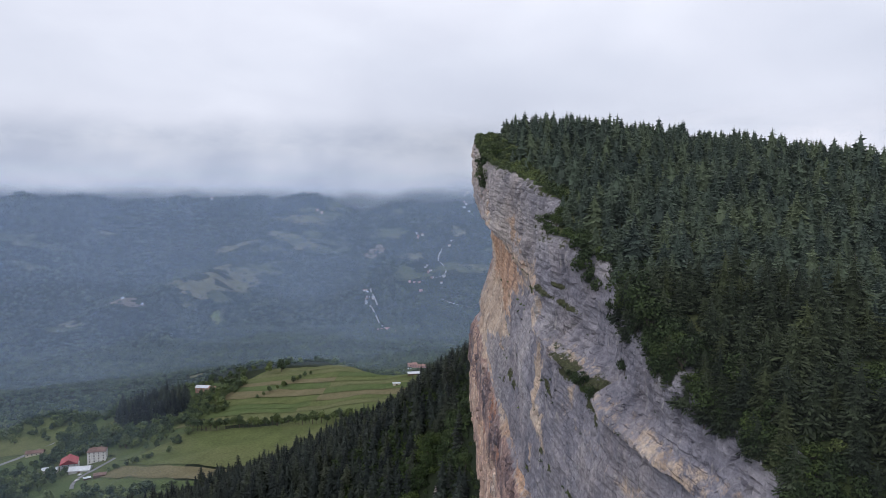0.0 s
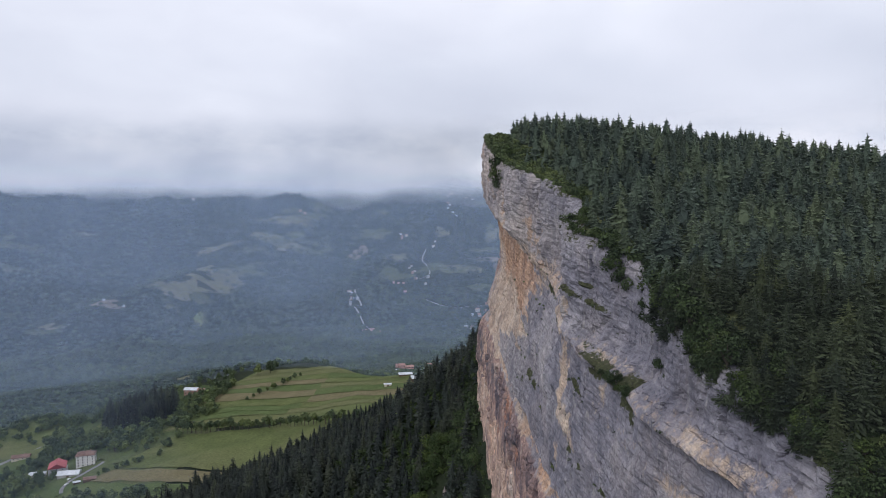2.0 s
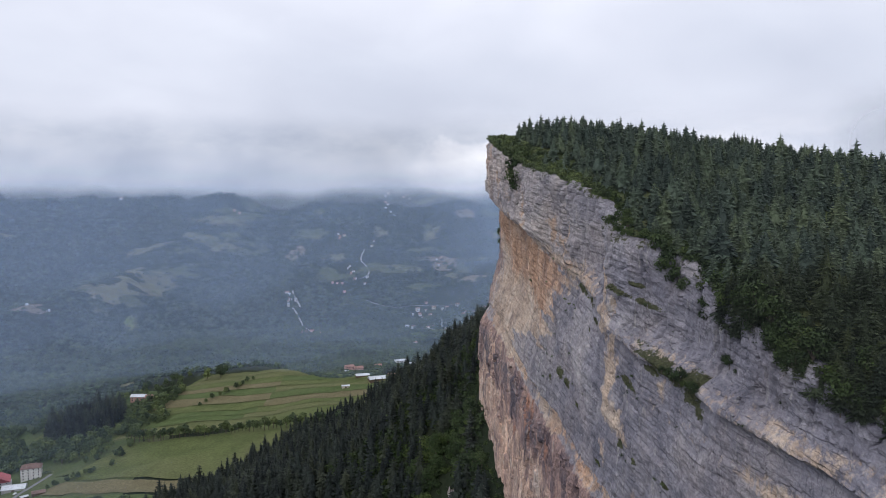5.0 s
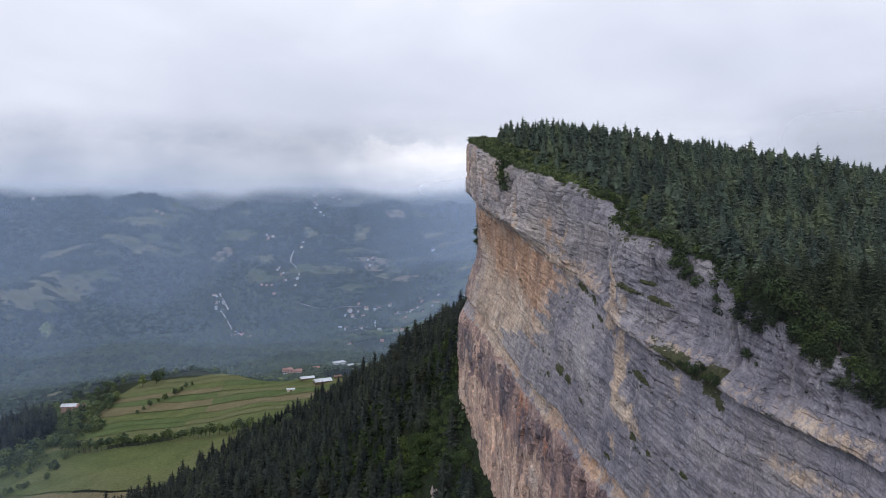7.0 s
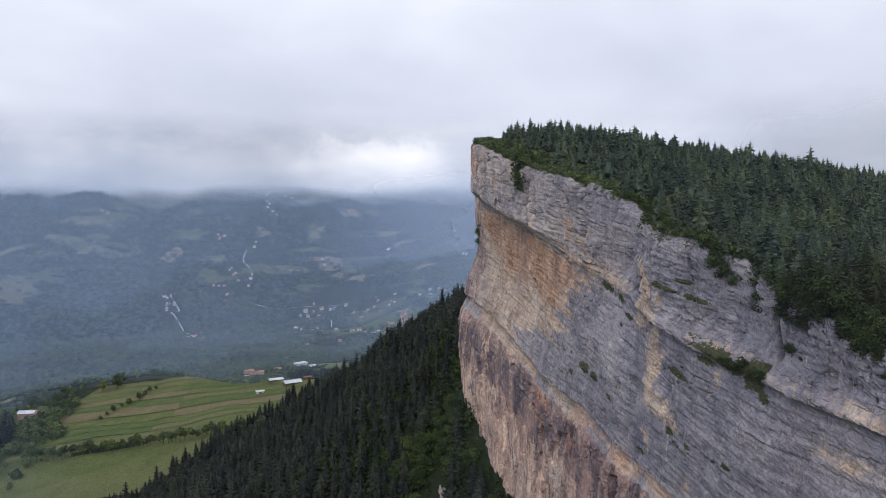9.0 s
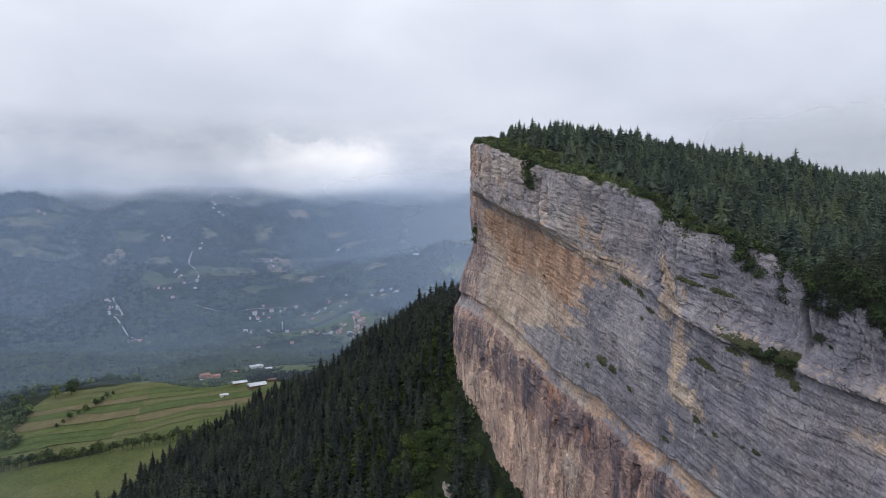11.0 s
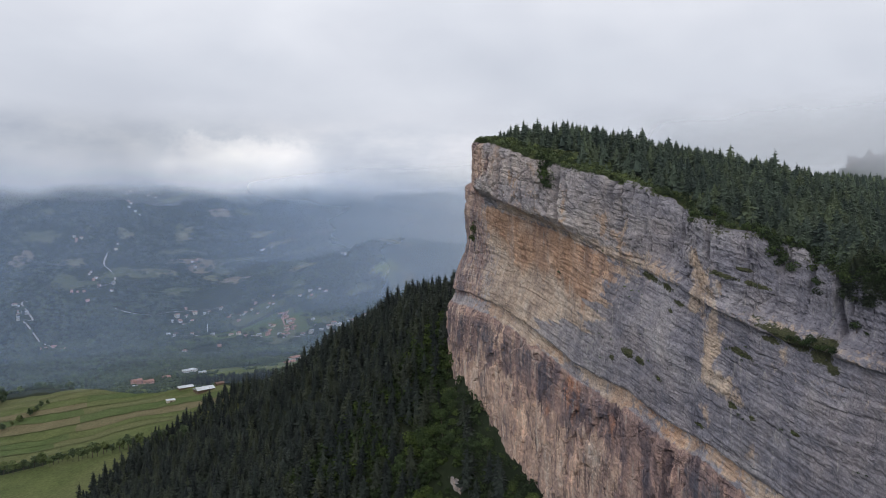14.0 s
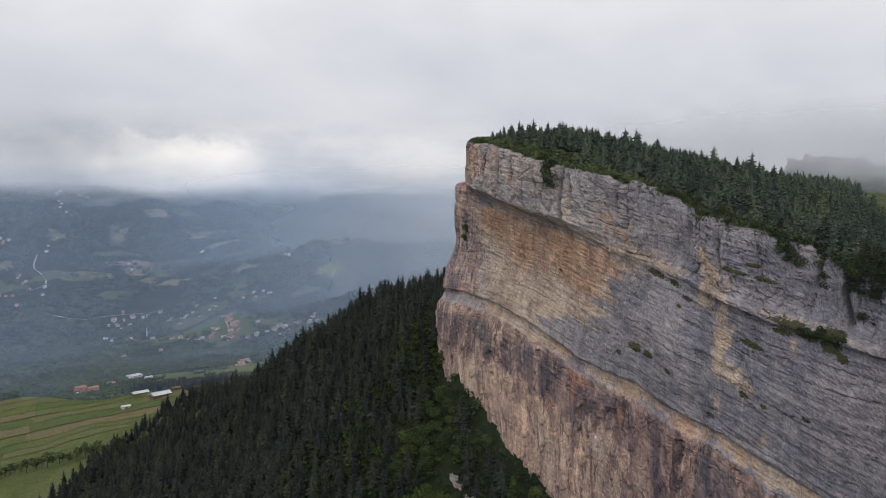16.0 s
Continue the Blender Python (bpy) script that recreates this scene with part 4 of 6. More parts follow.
FAR_SPRUCE = [spruce_parts(rng, 9.2 * rng.uniform(0.75, 1.2), rng.uniform(2.8, 3.6), 13, 9, False, True)[2:] for k in range(8)]
THIN_SPRUCE = [spruce_parts(rng, 9.4 * rng.uniform(0.75, 1.2), rng.uniform(2.8, 3.6), 10, 8, False)[2:] for k in range(8)]
TALL_SPRUCE = [spruce_parts(rng, 17.0 * rng.uniform(0.72, 1.2), rng.uniform(3.2, 4.6), 15, 8, False, True, 0.58)[2:] for k in range(8)]
SHRUBS = [leafy_parts(rng, 2.6, 3.6, 330, 0.25, 0.12, 7) for k in range(4)]
BROAD = [leafy_parts(rng, 9.0, 7.5, 800, 0.38, 0.22, 13) for k in range(3)]
FIELD_TREES = [leafy_parts(rng, 11.0, 8.5, 230, 0.9, 0.22, 9) for k in range(4)]
ROW_TREES = [leafy_parts(rng, 12.0, 7.0, 260, 0.7, 0.40, 9) for k in range(3)]


def plant(name, meshes, x, y, z, size, turn, label, category, group, tall=1.0):
    """A tree of its own: trunk and crown."""
    ob = thing(name, pose(x, y, z + EYE, 0, 0, turn), label, category, group)
    ob.scale = (size, size, size * tall)
    part("trunk", meshes[0], ob)
    part("crown", meshes[1], ob)
    return ob


# wood on the plateau: rim distance keeps the turf strip free
rim_i = np.argsort(rimy[: np.searchsorted(s_line, S_NOSE + 12)])
rim_y, rim_x = rimy[: len(rim_i)][rim_i], rimx[: len(rim_i)][rim_i]


def rim_at(y):
    return np.interp(y, rim_y, rim_x)


cand = np.stack([rng.uniform(15, 420, 42000), rng.uniform(60, 418, 42000)], 1)
cand = cand[cand[:, 0] < np.interp(cand[:, 1], [60, 140, 230, 300, 385], [110, 130, 185, 300, 420])]
inland = cand[:, 0] - rim_at(cand[:, 1])
bare = 2.5 + 4.5 * vnoise(cand[:, 1] / 16, cand[:, 1] * 0, 201) + 7 * step(262, 285, cand[:, 1]) * (0.6 + 0.8 * vnoise(cand[:, 0] / 14, cand[:, 1] / 14, 202))
keep = inland > np.where(cand[:, 1] < 190, 0.9, bare)
north = np.interp(cand[:, 0], [15, 30, 60, 110, 190, 420], [352, 362, 372, 386, 405, 424]) - 6
keep &= cand[:, 1] < north
# the meadow at the near end
keep &= ~((np.hypot((cand[:, 0] - 84) / 14, (cand[:, 1] - 131) / 9) < 1) | (np.hypot((cand[:, 0] - 62) / 3.5, (cand[:, 1] - 118) / 3.5) < 1))
cand = cand[keep]
dist = np.hypot(cand[:, 0] + 20, cand[:, 1] - 5)
cand = cand[thin(cand, np.where(dist < 190, 3.3, 3.5) * rng.uniform(0.8, 1.2, len(cand)), rng)]
wood_z = plateau(cand[:, 0], cand[:, 1])
edge_small = 1.04 * np.clip(0.5 + 0.05 * (cand[:, 0] - rim_at(cand[:, 1])) + 0.3 * step(215, 180, cand[:, 1]), 0.5, 1.0)
wood_s = (0.55 + 0.75 * rng.random(len(cand)) ** 1.3 + 0.25 * (rng.random(len(cand)) > 0.9)) * edge_small
wood_s = wood_s * (1 - 0.18 * step(325, 350, cand[:, 1]))
wood_s = wood_s * (1 - 0.05 * step(125, 95, cand[:, 0]) * step(205, 240, cand[:, 1]))
wood_s = np.where(cand[:, 1] > 285, np.minimum(wood_s, 1.08), wood_s)
wood_t = rng.uniform(0, 6.28, len(cand))
order = np.argsort(np.hypot(cand[:, 0] - 40, cand[:, 1] - 95))
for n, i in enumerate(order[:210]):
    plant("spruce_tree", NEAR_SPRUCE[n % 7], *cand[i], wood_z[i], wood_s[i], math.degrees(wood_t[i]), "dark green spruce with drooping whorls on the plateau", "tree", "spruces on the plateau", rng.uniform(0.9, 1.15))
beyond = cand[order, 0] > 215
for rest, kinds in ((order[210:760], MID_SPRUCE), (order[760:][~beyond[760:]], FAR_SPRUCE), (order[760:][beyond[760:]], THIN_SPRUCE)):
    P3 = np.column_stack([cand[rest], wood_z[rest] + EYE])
    me = scatter_mesh("spruce_wood", kinds, P3, wood_t[rest], wood_s[rest] * 1.02, rng.integers(0, 8, len(rest)), M_HAZY_SPRUCE)
    tagged(new("spruce_wood", me), "dense dark green spruce wood on the plateau", "forest", kind="stuff")

# wood on the spur under the wall
cand = np.stack([rng.uniform(-260, 130, 44000), rng.uniform(225, 890, 44000)], 1)
sx, sy = cand.T
ok = (sx < wall_x(np.minimum(sy, 358)) - 3) | (sy > 384 + 0.45 * np.clip(sx - 16, 0, 200))
ok &= (land(sx, sy) > -213 + 0.135 * np.clip(sx, -700, 200) + 9 - 12 * step(970, 800, sy)) | ((sy < 470) & (sx > -190))
ok &= (sy < 660) | (sx > -170)
ok |= (sx > -168) & (sy > 470) & (sy < np.interp(sx, [-170, -150, -125, -95, -60, -25, 0, 40, 130], [655, 700, 745, 780, 812, 850, 875, 885, 850]))
ok &= np.hypot((sx + 116) / 9, (sy - 688) / 22) > 1
glade = np.hypot((sx + 9) / 4, (sy - 372) / 9) < 1
ok &= ~glade & (vnoise(sx / 25, sy / 25, 211) > 0.04)
cand = cand[ok]
cand = cand[thin(cand, np.where(cand[:, 1] < 480, 4.6, 6.4) * rng.uniform(0.8, 1.25, len(cand)), rng)]
sx, sy = cand.T
sz = land(sx, sy)
ok = (np.abs(sx + 5) > 3) | (sy < 292) | (sy > 338)
sx, sy, sz = sx[ok], sy[ok], sz[ok]
leafy_zone = (sx > -26) & (sy < 366 + 0.3 * sx) & (vnoise(sx / 14, sy / 14, 212) > 0.36)
sel = ~leafy_zone
n = int(sel.sum())
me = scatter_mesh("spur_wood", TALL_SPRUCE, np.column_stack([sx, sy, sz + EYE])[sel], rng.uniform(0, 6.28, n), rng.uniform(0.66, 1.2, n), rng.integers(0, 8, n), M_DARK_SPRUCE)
tagged(new("spur_spruce_wood", me), "steep slope of tall near-black spruces below the cliff", "forest", kind="stuff")
lx, ly, lz = sx[leafy_zone], sy[leafy_zone], sz[leafy_zone]
broad_me = [(np_mesh("trunk", a, b, M_BARK), np_mesh("crown", c, d, M_LEAF)) for a, b, c, d in BROAD]
fresh_me = [(m[0], np_mesh("crown", c, d, M_FRESH)) for m, (a, b, c, d) in zip(broad_me, BROAD)]
for k in range(len(lx)):
    plant("broadleaf_tree", fresh_me[k % 3], lx[k], ly[k], lz[k], rng.uniform(0.6, 1.2), rng.uniform(0, 360), "fresh green broadleaf tree on the slope below the cliff", "tree", "broadleaf trees below the cliff", rng.uniform(0.8, 1.2))

# shrubs along the rim and on the shelves of the wall
shrub_me = [(np_mesh("stem", a, b, M_BARK), np_mesh("leaves", c, d, M_SHRUB)) for a, b, c, d in SHRUBS]
green_me = [(m[0], np_mesh("leaves", c, d, M_LEAF)) for m, (a, b, c, d) in zip(shrub_me, SHRUBS)]


SHRUB_COUNT, MORE_SHRUBS = [0], []


def shrub(x, y, z, size, green=False, label="low olive-green shrub at the cliff rim", tall=1.0):
    if SHRUB_COUNT[0] >= 295:
        MORE_SHRUBS.append((x, y, z + EYE, size))
        return
    SHRUB_COUNT[0] += 1
    ob = thing("shrub", pose(x, y, z + EYE, 0, 0, rng.uniform(0, 360)), label, "shrub", "shrubs on the cliff")
    ob.scale = (size, size, size * tall)
    k = int(rng.integers(0, 4))
    pair = (green_me if green else shrub_me)[k]
    part("stem", pair[0], ob)
    part("leaves", pair[1], ob)


# bushes and tufts that hold on to the wall
for y2, z2, size, green in ((187, -14.5, 1.5, 1), (187, -17, 1.7, 1), (186, -19.5, 1.4, 1), (176.5, -18, 1.5, 1), (176, -21, 1.4, 1), (175, -25, 1.2, 1), (174.5, -28, 1.0, 1), (282.5, 14, 2.0, 1), (282, 10, 2.0, 1), (281.5, 6, 1.6, 1), (284, 12, 2.0, 1), (283, 7, 1.8, 1), (285, 17, 2.2, 1), (283, 21, 2.2, 1), (280, 23, 1.8, 0), (289, 22, 1.6, 0), (222, -9, 0.8, 0), (216, -7, 1.0, 0), (185, -18, 1.3, 0), (182, -21, 1.5, 0), (171, -21, 1.2, 0), (168, -24, 1.4, 0), (166, -28, 1.0, 0), (162, -37, 1.1, 1), (361, -15, 2.0, 1), (363, -20, 1.7, 1)):
    q = on_wall(y2, z2)
    shrub(q[0] + 0.4, q[1], q[2] - 1.0, size, bool(green), "dark bush clinging to a cleft in the cliff")
for y2 in (177, 175, 173, 171, 169, 167.5, 166, 164):
    q = on_wall(y2, float(np.interp(y2, [150, 165, 178], [-47, -44.5, -42])))
    shrub(q[0] - 0.2, q[1], q[2] - 0.6, rng.uniform(0.5, 1.1), True, "bright green bush on the grassy cliff shelf", rng.uniform(0.7, 1.5))
for y2, z2 in ((237, -27), (233, -28), (230, -30), (240, -57), (234, -59), (252, -61), (224, -64), (194, -66), (187, -69), (178, -71), (174, -71), (205, -76), (197, -48.5), (192, -49.5), (189, -50), (203, -24), (198, -25), (190, -27), (283, -30)):
    q = on_wall(y2, z2)
    shrub(q[0], q[1], q[2] - 0.35, rng.uniform(0.28, 0.5), False, "small dark tuft in a crack of the cliff", 0.6)
# dense bushes on the steep lip at the near end
for k in range(170):
    y2 = rng.uniform(102, 196)
    x2 = float(rim_at(y2)) + rng.uniform(0.0, 8.5)
    shrub(x2, y2, float(plateau(x2, y2)) - 0.3, rng.uniform(0.5, 1.15), rng.random() < 0.9, "dark green bush crowding the steep cliff edge")
for yy in np.arange(104, 366, 1.45):
    for q in range(2 if yy > 235 or yy < 195 else 1):
        off = rng.uniform(-0.3, 1.0) if q == 0 else rng.uniform(1.5, 9.0)
        y2 = yy + rng.uniform(-0.8, 0.8)
        x2 = float(rim_at(y2)) + off
        if rng.random() < 0.82:
            shrub(x2, y2, float(plateau(x2, y2)) - 0.35, rng.uniform(0.4, 1.0) * (1.4 if y2 < 190 else 1.0), y2 < 236 or rng.random() < 0.3, tall=rng.uniform(0.6, 1.0))
# low scrub that fills the strip between the rim and the wood up to the nose
for k in range(260):
    y2 = rng.uniform(225, 352)
    x2 = float(rim_at(y2)) + rng.uniform(0.3, 11.0 if y2 > 262 else 5.5)
    if y2 < np.interp(x2, [15, 30, 60], [350, 358, 365]) - 1:
        MORE_SHRUBS.append((x2, y2, float(plateau(x2, y2)) - 0.5 + EYE, rng.uniform(0.45, 0.95)))

for k in range(110):  # dark tufts rooted in the bedding cracks
    y2 = rng.uniform(128, 262)
    w2 = (1.0, -9.0, -12.5, -23.0, -31.0, 8.0)[k % 6] + rng.uniform(-0.6, 0.6)
    top2 = float(np.interp(y2, [60, 150, 165, 178, 198, 212, 235, 251, 279], [-72, -48, -45.5, -43, -36, -32, -26, -22, -14]))
    if vnoise(y2 / 9.0, w2 / 9.0, 219) > 0.45:
        q = on_wall(y2, top2 + w2)
        MORE_SHRUBS.append((q[0], q[1], q[2] - 0.2 + EYE, rng.uniform(0.12, 0.36)))
for k in range(60):  # mounds of green shrubs at the tip of the nose
    y2 = rng.uniform(312, 356)
    x2 = float(rim_at(min(y2, 352))) + rng.uniform(0.2, 7.0)
    MORE_SHRUBS.append((x2, y2, float(plateau(x2, y2)) - 0.3 + EYE, rng.uniform(0.6, 1.25)))
for k in range(90):  # low growth in the clearings of the plateau
    a, r = rng.uniform(0, 6.28), math.sqrt(rng.random())
    x2, y2 = 84 + 15 * r * math.cos(a), 131 + 10 * r * math.sin(a)
    MORE_SHRUBS.append((x2, y2, float(plateau(x2, y2)) - 0.4 + EYE, rng.uniform(0.4, 1.0)))
if MORE_SHRUBS:
    q = np.array(MORE_SHRUBS)
    LOW_SHRUB = [leafy_parts(rng, 2.6, 3.8, 110, 0.36, 0.12, 7)[2:] for k in range(4)]
    for near_end, mat, label in ((False, M_SHRUB, "olive-green scrub along the cliff rim"), (True, M_LEAF, "dark green scrub on the near cliff edge")):
        part_q = q[(q[:, 1] < 236) == near_end]
        me = scatter_mesh("rim_scrub", LOW_SHRUB, part_q[:, :3], rng.uniform(0, 6.28, len(part_q)), part_q[:, 3], rng.integers(0, 4, len(part_q)), mat)
        tagged(new("rim_scrub", me), label, "scrub", kind="stuff")
# trees and bushes that hang over the near lip and hide the edge of the rock
for k in range(120):
    y2 = rng.uniform(108, 168)
    drop = rng.uniform(0.0, 5.5) * (0.4 + vnoise(y2 / 7.0, 0.0, 217))
    q = on_wall(y2, float(np.interp(y2, RIM_Z_Y, RIM_Z)) - float(drop))
    if k % 3:
        plant("lip_spruce", NEAR_SPRUCE[k % 7], q[0] + rng.uniform(0.2, 1.6), q[1], q[2] - 1.2, rng.uniform(0.5, 0.95), rng.uniform(0, 360), "young dark spruce leaning at the cliff edge", "tree", "rim trees", rng.uniform(0.75, 1.05))
    else:
        plant("lip_tree", broad_me[k % 3], q[0] + 0.4, q[1], q[2] - 1.5, rng.uniform(0.4, 0.8), rng.uniform(0, 360), "dark bushy tree hanging over the cliff edge", "tree", "rim trees", rng.uniform(0.8, 1.2))
# trees leaning out over the near lip
for y2, off, size in ((157, 0.2, 0.9), (152, -0.3, 1.0), (147.5, -0.2, 0.95), (143, 0.3, 0.85), (138, 0.2, 0.8), (153, 2.5, 0.75), (148, 3.0, 0.8), (141, 2.0, 0.7), (133, 3.5, 0.75), (160, 2.5, 0.6), (125, 3.0, 0.6), (204, 3.0, 0.5), (209, 4.5, 0.55)):
    x2 = float(rim_at(y2)) + off
    plant("rim_tree", broad_me[int(y2) % 3], x2, y2, float(plateau(x2, y2)), size, rng.uniform(0, 360), "bushy broadleaf tree at the cliff edge", "tree", "rim trees")

# undergrowth between the trees of the spur
cand = np.concatenate([np.stack([rng.uniform(-60, 22, 6500), rng.uniform(255, 420, 6500)], 1), np.stack([rng.uniform(12, 45, 500), rng.uniform(372, 440, 500)], 1)])
cand = cand[((cand[:, 0] < wall_x(np.minimum(cand[:, 1], 358)) - 1) | (cand[:, 1] > 372 + 0.35 * (cand[:, 0] - 10))) & (np.hypot((cand[:, 0] + 9) / 4, (cand[:, 1] - 372) / 8) > 1)]
cand = cand[thin(cand, 2.1, rng)]
cand = cand[(np.abs(cand[:, 0] + 3.5) > 3.0) | (cand[:, 1] < 294) | (cand[:, 1] > 338)]
LOW = [leafy_parts(rng, 3.4, 4.4, 110, 0.46, 0.1, 7)[2:] for k in range(3)]
me = scatter_mesh("undergrowth", LOW, np.column_stack([cand, land(*cand.T) + EYE - 0.2]), rng.uniform(0, 6.28, len(cand)), rng.uniform(0.5, 1.4, len(cand)) * (1 + 0.5 * (vnoise(cand[:, 0] / 9, cand[:, 1] / 9, 215) > 0.6)), rng.integers(0, 3, len(cand)), M_LEAF)
tagged(new("undergrowth", me), "dark green undergrowth below the cliff", "undergrowth", kind="stuff")

# ---- far woods: clumps of canopy over the valley sides ----
ICO = np.array([(0, 0, 1), (0.894, 0, 0.447), (0.276, 0.851, 0.447), (-0.724, 0.526, 0.447), (-0.724, -0.526, 0.447), (0.276, -0.851, 0.447), (0.724, 0.526, -0.3), (-0.276, 0.851, -0.3), (-0.894, 0, -0.3), (-0.276, -0.851, -0.3), (0.724, -0.526, -0.3)])
ICO_F = np.array([(0, 1, 2), (0, 2, 3), (0, 3, 4), (0, 4, 5), (0, 5, 1), (1, 6, 2), (2, 7, 3), (3, 8, 4), (4, 9, 5), (5, 10, 1)])
rng = np.random.default_rng(9)
CLUMPS = [(ICO * rng.uniform(0.7, 1.25, (11, 1)) * (1, 1, rng.uniform(0.8, 1.35)), ICO_F) for k in range(8)]
SPIRES = [(np.array([(0, 0, 3.0), (0.9, 0, 0), (0.3, 0.85, -0.1), (-0.7, 0.5, 0.1), (-0.7, -0.5, 0), (0.3, -0.85, 0.1)]) * (0.8, 0.8, rng.uniform(0.7, 1.1)), np.array([(0, 1, 2), (0, 2, 3), (0, 3, 4), (0, 4, 5), (0, 5, 1)])) for k in range(3)]
CLEARINGS = []  # (x, y, half length, half width, turn)


def open_ground(x, y):
    """True where pasture, villages and fields keep the woods off."""
    hit = np.zeros(np.shape(x), bool)
    ragged = np.where(y > 1500, 0.45 + 0.9 * vnoise(x / 30, y / 30, 305), 1.0)
    for cx0, cy0, a, b, turn in CLEARINGS:
        c, s = math.cos(radians(turn)), math.sin(radians(turn))
        u, v = (x - cx0) * c + (y - cy0) * s, -(x - cx0) * s + (y - cy0) * c
        hit |= (u / (a + 6)) ** 2 + (v / (b + 6)) ** 2 < ragged
    return hit


def patch(name, x, y, a, b, turn, mat, label, wobble=0.25, lift=0.5, group="fields", cat="field"):
    """A piece of open ground with an uneven outline, laid on the land."""
    CLEARINGS.append((x, y, a, b, turn))
    rings, spokes = 7, 28
    th = np.arange(spokes) * 2 * math.pi / spokes
    edge = 1 + wobble * fbm(1.3 * np.cos(th) + x * 0.01, 1.3 * np.sin(th) + y * 0.01, 2, 301) * 1.2
    r = np.linspace(0.02, 1, rings)[:, None] * edge[None]
    u, v = a * r * np.cos(th), b * r * np.sin(th)
    c, s = math.cos(radians(turn)), math.sin(radians(turn))
    px, py = x + u * c - v * s, y + u * s + v * c
    pz = land(px, py) + lift
    pz[-1] -= lift + 0.6
    vs = np.stack([px - x, py - y, pz - land(x, y)], -1).reshape(-1, 3)
    i = np.arange(rings - 1)[:, None] * spokes + np.arange(spokes)[None]
    j = np.arange(rings - 1)[:, None] * spokes + (np.arange(spokes)[None] + 1) % spokes
    fs = np.stack([i, j, j + spokes, i + spokes], -1).reshape(-1, 4)[:, ::-1]
    ob = new(name, np_mesh(name, vs, fs, mat, True))
    ob.location = (x, y, float(land(x, y)) + EYE)
    return tagged(ob, label, cat, group)


def strip(name, corners, mat, label, lift=0.9, group="field strips", cat="field", n=40, m=14, edge=0.0):
    """A four-cornered plot laid on the land; corners run round."""
    a, b, c, d = (np.array(q, float) for q in corners)
    u, v = np.linspace(0, 1, n)[:, None, None], np.linspace(0, 1, m)[None, :, None]
    q = (a * (1 - u) + b * u) * (1 - v) + (d * (1 - u) + c * u) * v
    q = q + edge * np.stack([fbm(q[..., 0] / 20, q[..., 1] / 20, 2, 311), fbm(q[..., 0] / 20, q[..., 1] / 20, 2, 312)], -1)
    mid = q.reshape(-1, 2).mean(0)
    z = land(q[..., 0], q[..., 1]) + lift
    z0 = float(land(*mid))
    vs = np.dstack([q[..., 0] - mid[0], q[..., 1] - mid[1], z - z0]).reshape(-1, 3)
    f = grid_faces(n, m)
    nrm = np.cross(vs[f[0, 1]] - vs[f[0, 0]], vs[f[0, 3]] - vs[f[0, 0]])
    ob = new(name, np_mesh(name, vs, f if nrm[2] > 0 else f[:, ::-1], mat, True))
    ob.location = (*mid, z0 + EYE)
    return tagged(ob, label, cat, group)


def lane(name, pts, width, mat, label, lift=0.7):
    """A road along a smooth line on the land."""
    pts = np.array(pts, float)
    d = np.r_[0, np.cumsum(np.hypot(*np.diff(pts, axis=0).T))]
    s = np.arange(0, d[-1], 6.0)
    x, y = np.interp(s, d, pts[:, 0]), np.interp(s, d, pts[:, 1])
    k = np.ones(7) / 7
    x, y = np.convolve(np.pad(x, 3, "edge"), k, "valid"), np.convolve(np.pad(y, 3, "edge"), k, "valid")
    gx1, gy1 = np.gradient(x), np.gradient(y)
    g = np.hypot(gx1, gy1)
    lx1, ly1 = -gy1 / g * width / 2, gx1 / g * width / 2
    q = np.stack([np.stack([x - lx1, y - ly1], -1), np.stack([x + lx1, y + ly1], -1)], 1)
    z = np.repeat((land(x, y) + lift)[:, None], 2, 1)
    vs = np.dstack([q[..., 0] - x[0], q[..., 1] - y[0], z - z[0, 0]]).reshape(-1, 3)
    ob = new(name, np_mesh(name, vs, grid_faces(len(x), 2), mat, True))
    ob.location = (x[0], y[0], float(z[0, 0]) + EYE)
    for px, py in zip(x[::3], y[::3]):
        CLEARINGS.append((px, py, 7, 7, 0))
    return tagged(ob, label, "road", kind="structure")


# terraced fields on the near shoulder: strips across the slope
def at(u, v):
    """Place on the shoulder: u along the strips (0 left, 1 right), v away from the viewer."""
    left, right = (-318 + 66 * v, 838 + 215 * v), (34 - 60 * v, 800 + 190 * v)
    return left[0] * (1 - u) + right[0] * u, left[1] * (1 - u) + right[1] * u


rows_v = [0.0, 0.11, 0.19, 0.26, 0.36, 0.47, 0.57, 0.66, 0.77, 0.88, 1.0]
mats = [M_GRASS, M_HAY, M_GRASS, M_STUBBLE, M_CROP, M_HAY, M_GRASS, M_CROP, M_HAY, M_GRASS]
words = {M_GRASS: "green meadow strip on the terraced shoulder", M_HAY: "pale mown hay strip on the terraced shoulder", M_STUBBLE: "tan stubble strip on the terraced shoulder", M_CROP: "dark green crop strip on the terraced shoulder"}
